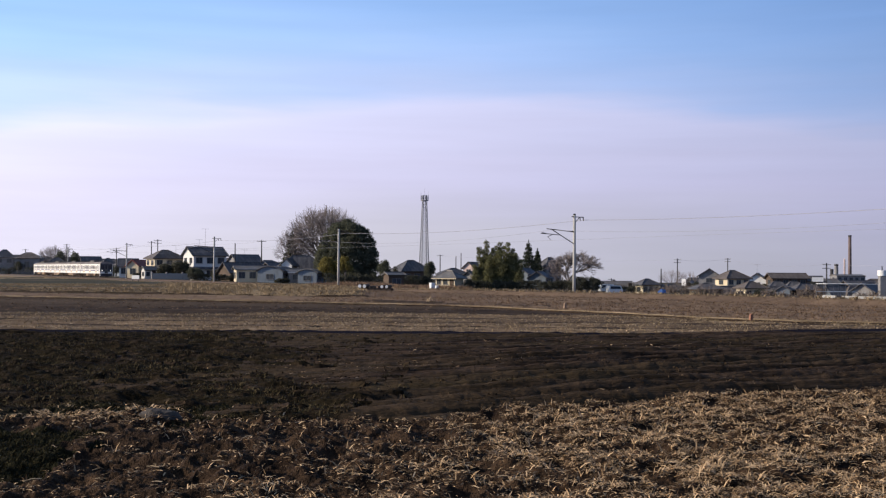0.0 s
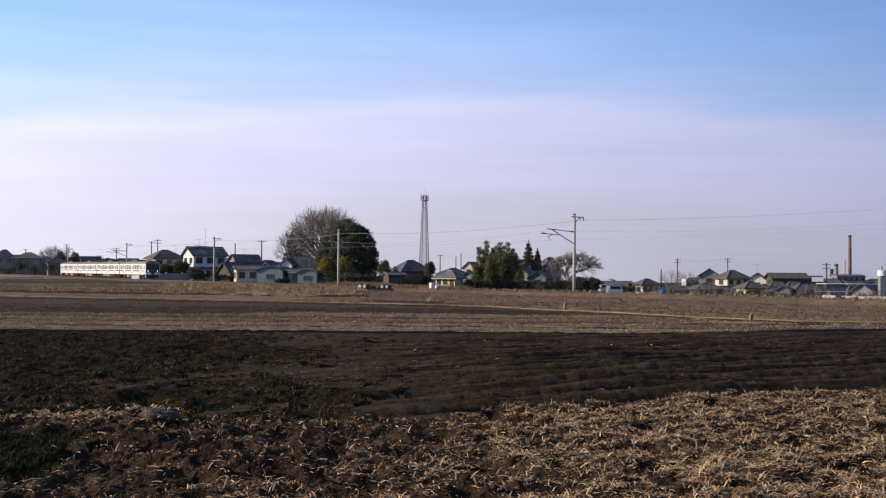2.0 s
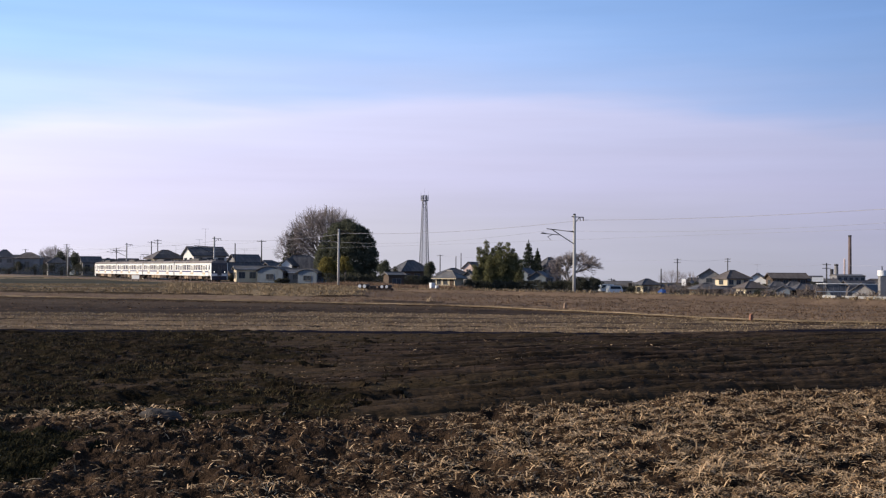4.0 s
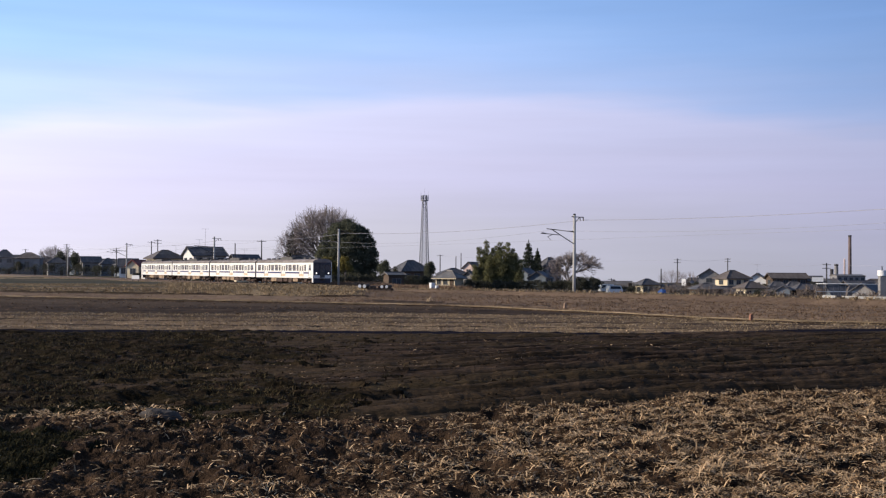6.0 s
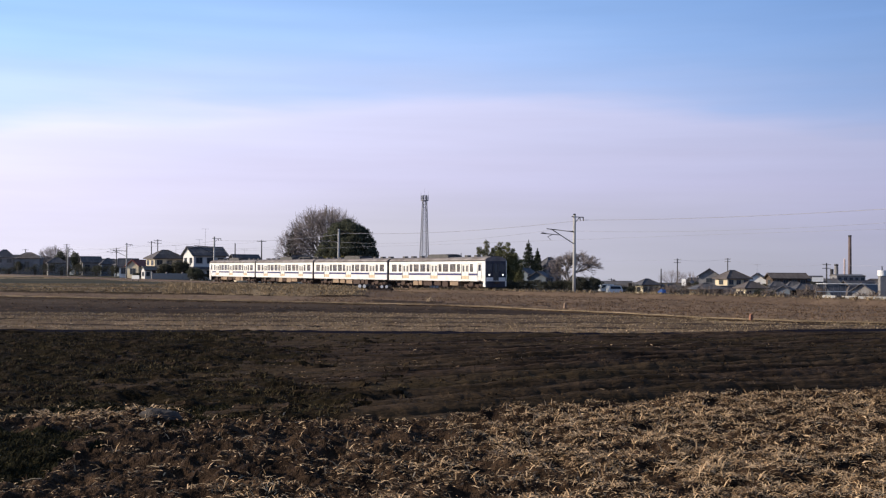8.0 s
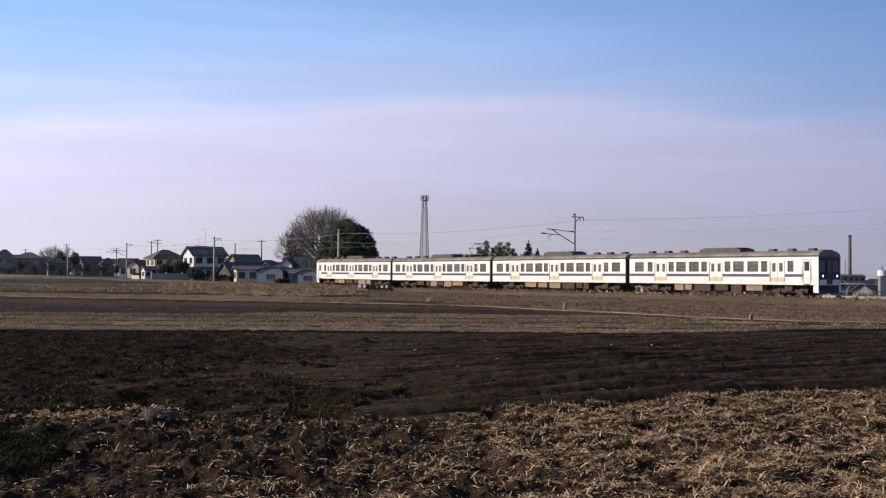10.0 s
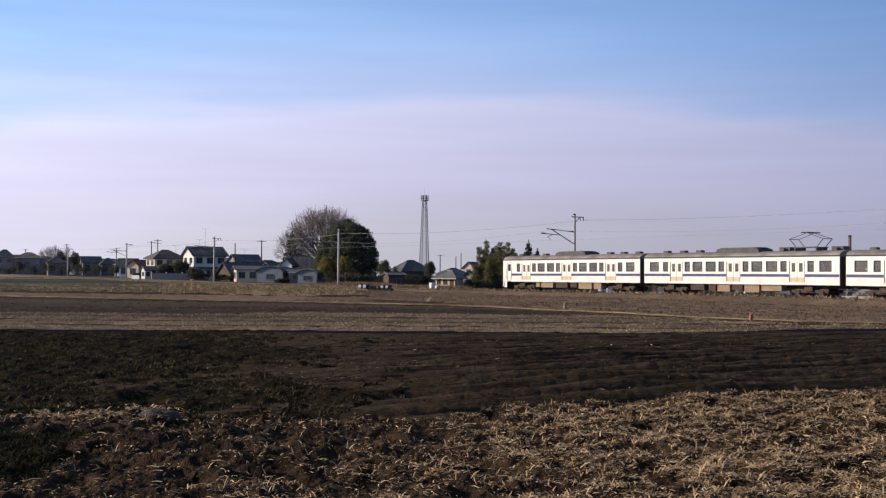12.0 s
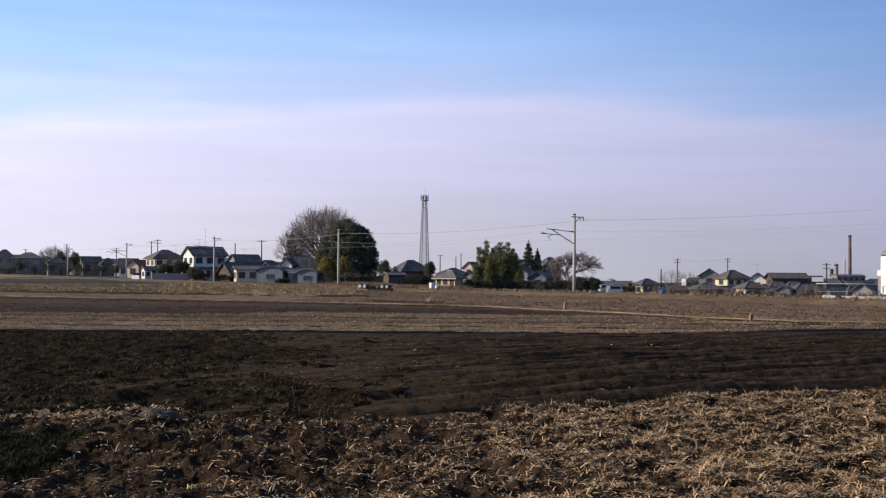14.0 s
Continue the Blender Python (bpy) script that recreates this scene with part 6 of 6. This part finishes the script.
for x_, y_, w_, h_, k_ in ((39.23, 190.0, 5.0, 1.6, 1), (42.9, 186.0, 5.0, 1.5, 2), (45.88, 180.0, 5.0, 1.4, 3), (48.93, 176.0, 5.0, 1.3, 4), (52.35, 172.0, 5.0, 1.3, 5), (55.55, 168.0, 4.5, 1.4, 6), (57.86, 166.0, 3.0, 1.9, 7), (62.22, 158.0, 4.0, 1.3, 8)):
    hedge_row(x_, y_, w_, h_, 1.6, 0, 120 + k_, "dark low scrub below eastern houses", M["hedge"], 1500)

for x_, y_, w_, h_, k_ in ((-55.67, 245.0, 4.5, 1.88, 1), (-48.59, 237.5, 5.25, 1.62, 2), (-44.75, 233.75, 3.75, 1.25, 3), (-74.44, 265.0, 3.75, 1.38, 4), (-68.92, 260.0, 3.75, 2.0, 5), (-31.36, 210.0, 2.75, 0.88, 6), (-60.14, 257.5, 3.75, 2.75, 7)):
    hedge_row(x_, y_, w_, h_, 1.2, 33, 140 + k_, "dark garden hedge beside village houses", M["hedge"], 1500)


# ---- things in the fields ----
M["white_paint"] = material("white_sheet", (0.74, 0.74, 0.74), (0.82, 0.82, 0.81), 2.0, 0.6)
M["orange"] = material("orange_marker", (0.24, 0.11, 0.07), (0.32, 0.15, 0.095), 4.0, 0.6)
M["stake"] = material("weathered_stake", (0.28, 0.19, 0.13), (0.38, 0.27, 0.19), 5.0, 0.9)
M["blue_sheet"] = material("blue_tarpaulin", (0.03, 0.08, 0.25), (0.045, 0.11, 0.32), 1.5, 0.5)
M["stone"] = material("grey_clod", (0.05, 0.042, 0.036), (0.11, 0.092, 0.08), 5.0, bump=0.6)
M["pipe_white"] = material("white_pipe", (0.62, 0.62, 0.63), (0.72, 0.72, 0.72), 2.0, 0.5)


def marker(name, x, y, w, h, mat, label, category):
    t = thing(name, label, category, pose(x, y, gz(x, y) - 0.05, 0, 3, 20), group="field markers")
    part("post", boxes(bmesh.new(), (-w / 2, w / 2, -w / 2, w / 2, 0, h)), mat, t)
    part("cap", prism(bmesh.new(), [(-w / 2, h), (w / 2, h), (0, h + w * 0.5)], -w / 2, w / 2), mat, t)


marker("boundary_stake", 6.94, 61.00, 0.13, 0.36, M["stake"], "weathered wooden boundary stake in the balk", "stake")
marker("boundary_stake", 13.48, 47.00, 0.12, 0.32, M["orange"], "orange-red boundary stake in dry grass", "stake")


def board(x, y, w, z0, z1, yaw, label, name="white_board"):
    """An upright sheet on two posts."""
    g = gz(x, y)
    t = thing(name, label, "board", pose(x, y, g, 0, 0, yaw), group="white boards")
    part("sheet", box(-w / 2, w / 2, -0.025, 0.025, z0 - g, z1 - g), M["white_paint"], t)
    for sx in (-0.4, 0.4):
        part("post", box(sx * w - 0.04, sx * w + 0.04, 0.026, 0.1, -0.1, z1 - g), M["dark_steel"], t)


board(-55.23, 193.00, 1.6, 0.29, 0.95, -20, "white board low beside the railway")
board(85.53, 245.00, 2.5, 0.25, 1.28, -10, "large white signboard above roofs")
board(52.05, 232.00, 0.9, -0.71, 0.75, -30, "pale sheet leaning among shrubs")


def cabinet(x, y, w, h, label):
    t = thing("trackside_cabinet", label, "cabinet", pose(x, y, gz(x, y) - 0.05, 0, 0, 35), group="trackside cabinets")
    part("body", box(-w / 2, w / 2, -0.22, 0.22, 0.1, h), M["white_paint"], t)
    part("plinth", box(-w / 2 - 0.05, w / 2 + 0.05, -0.27, 0.27, 0, 0.1), M["concrete"], t)
    part("lid", prism(bmesh.new(), [(-w / 2 - 0.05, h), (w / 2 + 0.05, h), (w / 2, h + 0.07), (-w / 2, h + 0.07)], -0.28, 0.28), M["white_paint"], t)
    part("door", box(-w / 2 + 0.04, w / 2 - 0.04, -0.24, -0.22, 0.16, h - 0.06), M["white_paint"], t)


cabinet(-1.27, 129.00, 0.55, 1.1, "white trackside equipment cabinet")
cabinet(-0.77, 131.00, 0.28, 0.75, "slim pale trackside cabinet")


def pipe_row(x, y, yaw, label):
    """Concrete pipes lying side by side on dark timbers."""
    t = thing("concrete_pipes", label, "pipes", pose(x, y, gz(x, y), 0, 0, yaw))
    for dx, r, end in ((-1.75, 0.21, "white_paint"), (-1.25, 0.21, "white_paint"), (-0.6, 0.13, "black_rubber"), (-0.25, 0.13, "black_rubber"), (0.1, 0.13, "rust"), (0.6, 0.18, "pipe_white"), (1.1, 0.18, "pipe_white")):
        p = part("pipe", tube(bmesh.new(), (dx, -0.6, r + 0.2), (dx, 1.4, r + 0.2), r, r, 14), M["wood_dark"], t)
        part("end_cap", tube(bmesh.new(), (dx, -0.61, r + 0.2), (dx, -0.59, r + 0.2), r * 0.85, r * 0.85, 14), M[end], p)
    part("timber", boxes(bmesh.new(), (-2.2, 1.5, -0.5, -0.2, -0.05, 0.2), (-2.2, 1.5, 0.9, 1.2, -0.05, 0.2)), M["wood_dark"], t)


pipe_row(-6.82, 112.00, -8, "short concrete pipes stacked on dark timbers")


def clod(x, y, w, h, seed, label):
    mat = M["tilled"] if "tilled" in label else M["stone"]
    bm = bmesh.new()
    bmesh.ops.create_icosphere(bm, subdivisions=3, radius=1)
    for v in bm.verts:
        n = noise.fractal(v.co * 1.6 + Vector((seed, 0, 0)), 1.0, 2.0, 3)
        v.co = Vector((v.co.x * w, v.co.y * w * 0.7, max(v.co.z, -0.4) * h)) * (1 + 0.28 * n)
    ob = new("earth_clod", mesh_of("earth_clod", bm, mat))
    ob.matrix_basis = pose(x, y, gz(x, y) + h * 0.1, 0, 8, 25)
    tagged(ob, label, "clod", "large clods")


clod(-3.81, 14.60, 0.26, 0.10, 2.0, "grey dried lump of earth among straw")
clod(-3.32, 19.20, 0.26, 0.07, 5.0, "dark earth lump on tilled soil")
clod(-3.01, 20.50, 0.22, 0.06, 8.0, "dark earth lump on tilled soil")

# blue sheet over a heap
bm = bmesh.new()
bmesh.ops.create_icosphere(bm, subdivisions=3, radius=1)
for v in bm.verts:
    v.co = Vector((v.co.x * 0.85, v.co.y * 0.7, max(v.co.z, -0.1) * 0.95)) * (1 + 0.2 * noise.noise(v.co * 2))
heap = new("covered_heap", mesh_of("covered_heap", bm, M["blue_sheet"]))
heap.matrix_basis = pose(35.15, 172.00, -1.50)
tagged(heap, "heap under a bright blue tarpaulin", "heap")


def van(x, y, yaw, label):
    """A small box van: body, cabin glass, wheels."""
    t = thing("van", label, "van", pose(x, y, gz(x, y), 0, 0, yaw), group="parked vans")
    part("body", prism(bmesh.new(), [(-1.7, 0.3), (1.7, 0.3), (1.75, 0.95), (1.25, 1.8), (-1.6, 1.85), (-1.7, 1.0)], -0.74, 0.74), M["white_paint"], t)
    for sy in (-0.745, 0.74):
        part("side_window", prism(bmesh.new(), [(-1.4, 1.1), (1.3, 1.1), (1.05, 1.65), (-1.35, 1.68)], sy, sy + 0.006), M["pane"], t)
    for wx in (-1.1, 1.15):
        for sy in (-0.72, 0.58):
            w = part("wheel", tube(bmesh.new(), (wx, sy, 0.29), (wx, sy + 0.14, 0.29), 0.29, 0.29, 14), M["black_rubber"], t)
            part("rim", tube(bmesh.new(), (wx, sy - 0.005, 0.29), (wx, sy + 0.145, 0.29), 0.17, 0.17, 12), M["frame"], w)


van(36.05, 236.00, 15, "white van parked by a low workshop")
van(37.03, 232.00, 25, "white van parked beside another van")


def greenhouse_frame(x, y, w, h, d, label):
    g = gz(x, y)
    t = thing("pipe_frame", label, "greenhouse frame", pose(x, y, g, 0, 0, 4))
    for i in range(5):
        px = -w / 2 + w * i / 4
        for py in (0, d):
            part("upright", tube(bmesh.new(), (px, py, -0.1), (px, py, h), 0.025, 0.025, 6), M["frame"], t)
    for z in (0.55 * h, h):
        for py in (0, d):
            part("rail", tube(bmesh.new(), (-w / 2, py, z), (w / 2 + (2.2 if z == h else 0), py, z), 0.032, 0.032, 6), M["pipe_white"], t)
    for i in range(5):
        px = -w / 2 + w * i / 4
        part("rafter", tube(bmesh.new(), (px, 0, h), (px, d, h), 0.03, 0.03, 6), M["pipe_white"], t)


greenhouse_frame(41.51, 112.00, 3.2, 1.03 - gz(41.51, 112.00), 2.4, "white pipe frame of a small greenhouse")


def low_wall(x0, y0, x1, y1, h, label):
    p, q = Vector((x0, y0, 0)), Vector((x1, y1, 0))
    ln = (q - p).length
    t = thing("edge_beam", label, "kerb beam", pose(x0, y0, min(gz(x0, y0), gz(x1, y1)), 0, 0, math.degrees(math.atan2(y1 - y0, x1 - x0))), group="edge beams")
    part("beam", prism(bmesh.new(), [(-0.12, -0.2), (0.12, -0.2), (0.10, h), (-0.10, h)], 0, ln, "x"), M["concrete"], t)


low_wall(34.32, 97.00, 35.18, 96.00, 0.22, "pale concrete edge beam beside the railway")
low_wall(35.31, 95.00, 41.01, 91.00, 0.24, "long pale concrete edge beam beside the railway")


def water_tank(x, y, top, label):
    g = gz(x, y)
    h = top - g
    t = thing("water_tank", label, "tank", pose(x, y, g))
    part("vessel", tube(bmesh.new(), (0, 0, h - 0.75), (0, 0, h), 0.62, 0.6, 18), M["white_paint"], t, "white round vessel")
    part("tower", boxes(bmesh.new(), (-0.4, 0.4, -0.4, 0.4, 0, h - 0.75)), Wl("grey"), t)
    part("vent", tube(bmesh.new(), (0, 0, h), (0, 0, h + 0.6), 0.07, 0.07, 6), M["dark_steel"], t)


water_tank(61.36, 150.00, 2.61, "white water tank on a grey concrete stand")


def poly_tunnel(x, y, r, ln, label):
    g = gz(x, y)
    t = thing("poly_tunnel", label, "greenhouse", pose(x, y, g, 0, 0, 60))
    part("cover", prism(bmesh.new(), [(r * math.cos(math.pi * i / 12), r * 1.1 * math.sin(math.pi * i / 12)) for i in range(13)], 0, ln), M["pipe_white"], t, "milky film cover")
    for k in range(4):
        bm = bmesh.new()
        pts = [(r * 1.015 * math.cos(math.pi * i / 12), ln * k / 3, r * 1.115 * math.sin(math.pi * i / 12)) for i in range(13)]
        for a, b in zip(pts[:-1], pts[1:]):
            tube(bm, a, b, 0.03, n=5)
        part("hoop", bm, M["frame"], t)


poly_tunnel(48.27, 118.00, 0.75, 3.5, "small white film tunnel beside the frame")


# ---- straw, stubble and weeds ----
def scatter(n, seed, x0, x1, y0, y1):
    rs = np.random.RandomState(seed)
    y = np.exp(rs.uniform(math.log(y0), math.log(y1), n))
    return rs.uniform(x0, x1, n), y


def ground_pts(x, y, keep=None, lift=0.01):
    z, dl, ss = zones(x, y)
    h = heights(x, y, z, dl, ss)
    p = np.stack([x, y, h + lift], 1)
    return p[keep(x, y, z, dl)] if keep else p


M["pale_straw"] = material("bleached_straw", (0.34, 0.25, 0.155), (0.50, 0.385, 0.26), 2.0, per=0.4, spec=0.1)


M["crumb"] = material("soil_crumb", (0.022, 0.015, 0.010), (0.065, 0.043, 0.025), 1.0, per=0.5, spec=0.04)


# loose straw, thick in the east of the near plot, thin towards the west
def straw_keep(x, y, z, dl):
    thick = 0.06 + 0.94 * smooth(-2.0, 3.6, x + 1.6 * fbm(x * 0.5, y * 0.5)) * (0.55 + 0.9 * (fbm(x * 1.3, y * 1.3) + 0.5))
    tops = smooth(-0.32, 0.14, fbm(x * 4.2, y * 4.2, 4)) * (0.55 + 1.0 * smooth(-0.25, 0.3, fbm(x * 2.1 + 9, y * 2.1, 2)))
    return (z == 0) & (np.random.RandomState(3).rand(len(x)) < thick * tops)


x, y = scatter(300000, 1, -6.5, 10.5, 8.5, 21)
blades("loose_straw", ground_pts(x, y, straw_keep, 0.02), M["straw"], "pale loose straw strewn over brown soil", "straw", 0.066, 0.0095, 1.5, 1, 11, flat=0.95)
x, y = scatter(30000, 2, -6.5, 10.5, 8.5, 21)
blades("straw_stalks", ground_pts(x, y, straw_keep, 0.0), M["straw"], "short standing straw stalks in the soil", "straw", 0.085, 0.010, 1.1, 2, 12)
x, y = scatter(5000, 4, -14, 16, 13, 36)
blades("stray_straw", ground_pts(x, y, lambda x, y, z, dl: (z == 1) & (fbm(x * 0.4, y * 0.4) > 0.1), 0.01), M["straw"], "stray straw on dark tilled soil", "straw", 0.10, 0.012, 1.3, 1, 13, flat=1.1)
M["dim_grass"] = material("dim_winter_grass", (0.016, 0.016, 0.008), (0.05, 0.042, 0.02), 3.0, per=0.5, spec=0.05)
x, y = scatter(24000, 5, -5.5, -2.0, 8.5, 17)
blades("dark_grass", ground_pts(x, y, lambda x, y, z, dl: z == 2), M["dim_grass"], "dark short winter grass", "grass", 0.055, 0.010, 1.1, 2, 14)

M["weed_blade"] = material("thin_dry_weeds", (0.030, 0.026, 0.012), (0.11, 0.082, 0.045), 2.0, per=0.6, spec=0.05)
x, y = scatter(46000, 51, -16, 3, 14.5, 35.3)
blades("field_grass", ground_pts(x, y, lambda x, y, z, dl: (z == 10) & (fbm(x * 0.8, y * 1.5, 4) > -0.05)), M["weed_blade"], "thin dry weeds on darkened weedy soil", "weeds", 0.06, 0.013, 1.1, 2, 52)


def stubble_rows():
    rs = np.random.RandomState(9)
    gx, gy = np.meshgrid(np.arange(-24, 22, 0.26), np.arange(37.6, 55, 0.3))
    gx = (gx + rs.randn(*gx.shape) * 0.05).ravel()
    gy = (gy + rs.randn(*gy.shape) * 0.05).ravel()
    return ground_pts(gx, gy, lambda x, y, z, dl: ((z == 4) | (z == 7)) & (rs.rand(len(x)) < 0.75 + fbm(x * 0.3, y * 0.3)), 0.0)


blades("stubble", stubble_rows(), M["dry_blade"], "rows of pale cut stubble", "stubble", 0.06, 0.018, 0.6, 4, 15)
x, y = scatter(26000, 6, -10, 32, 40, 125)
blades("field_weeds", ground_pts(x, y, lambda x, y, z, dl: (z == 6) & (dl < -3.0)), M["weed"], "short brown weeds on the fallow field", "weeds", 0.07, 0.03, 0.8, 3, 16)
x, y = scatter(16000, 7, -10, 24, 36, 70)
blades("balk_grass", ground_pts(x, y, lambda x, y, z, dl: z == 7), M["dry_blade"], "dry tufted grass on the balk", "grass", 0.075, 0.02, 0.9, 3, 17)
rs_ = np.random.RandomState(61)
x = rs_.uniform(-36, 23, 4200)
y = verge_line(x) + rs_.randn(4200) * 0.35 + np.where(x > -3, 0.0, 0.3)
blades("balk_tufts", ground_pts(x, y, lambda x, y, z, dl: fbm(x * 0.6, y * 0.2) > -0.2, 0.03), M["dry_blade"], "ragged pale grass tufts on the balk", "grass", 0.07, 0.02, 0.9, 3, 62)
x, y = scatter(110000, 8, -70, 4, 76, 200)
blades("bank_grass", ground_pts(x, y, lambda x, y, z, dl: (z == 7) & (dl < -3)), M["dry_blade"], "golden dry grass on the bank", "grass", 0.19, 0.045, 0.9, 2, 18)


def line_side(n, s0, s1, a0, a1, seed):
    rs = np.random.RandomState(seed)
    s, a = rs.uniform(s0, s1, n), rs.uniform(a0, a1, n)
    xy = np.array([on_line(u, v)[:2] for u, v in zip(s, a)])
    return ground_pts(xy[:, 0], xy[:, 1])


blades("line_weeds", line_side(7000, -78, -44, 3.5, 11, 21), M["rust"], "tall rusty weeds beyond the railway", "weeds", 0.55, 0.05, 0.5, 3, 19)
blades("verge_weeds", line_side(9000, -250, 30, 2.9, 5.5, 22), M["weed"], "brown weeds along the ballast", "weeds", 0.30, 0.05, 0.6, 3, 20)
blades("verge_grass", line_side(8000, -250, 30, -5.5, -2.9, 23), M["dry_blade"], "dry grass along the railway verge", "grass", 0.22, 0.05, 0.7, 3, 24)
tuft = ground_pts(np.array([-0.82, 72.00][:1] * 7) + np.random.RandomState(1).randn(7) * 0.12, np.array([72.0] * 7) + np.random.RandomState(2).randn(7) * 0.1)
blades("dry_tuft", tuft, M["pale_straw"], "bleached dry plant tuft in the field", "weeds", 0.35, 0.05, 0.6, 2, 25)
x, y = scatter(900, 31, -6, 10.5, 8.5, 21)
blades("pale_straw", ground_pts(x, y, lambda x, y, z, dl: z == 0, 0.05), M["pale_straw"], "long bleached straws lying on the soil", "straw", 0.13, 0.009, 1.5, 1, 33, flat=1.2)
x, y = scatter(26000, 32, -26, 22, 37.5, 56)
blades("field_litter", ground_pts(x, y, lambda x, y, z, dl: ((z == 4) | (z == 7)) & (fbm(x * 0.5, y * 0.9) > -0.1), 0.01), M["pale_straw"], "pale chopped straw between the stubble rows", "straw", 0.09, 0.03, 1.4, 1, 34, flat=1.1)
x, y = scatter(16000, 35, -46, 30, 50, 125)
blades("scattered_litter", ground_pts(x, y, lambda x, y, z, dl: ((z == 5) | (z == 6) | (z == 8)) & (dl < -6) & (fbm(x * 0.08, y * 0.35) > 0.0), 0.01), M["weed"], "thin dry litter on the far fields", "straw", 0.10, 0.06, 1.3, 1, 36, flat=0.9)
x, y = scatter(24000, 37, -14, 18, 14, 35.5)
blades("tilled_crumbs", ground_pts(x, y, lambda x, y, z, dl: (z == 1) & (fbm(x * 0.35, y * 1.2) > -0.15), 0.0), M["crumb"], "small crumbs and root bits on tilled soil", "soil", 0.035, 0.03, 1.1, 1, 38)
rs_ = np.random.RandomState(44)
x, y = -4.75 + rs_.randn(1500) * 0.75, 15.0 + rs_.randn(1500) * 0.5
blades("litter_patch", ground_pts(x, y, None, 0.03), M["straw"], "pale heap of straw litter round a lump of earth", "straw", 0.07, 0.014, 1.3, 1, 45, flat=0.8)


def motions():
    for i, car in enumerate(TRAIN):
        walk(car, [(k * 0.5, car_pose(k * 0.5, i)) for k in range(29)])


motions()
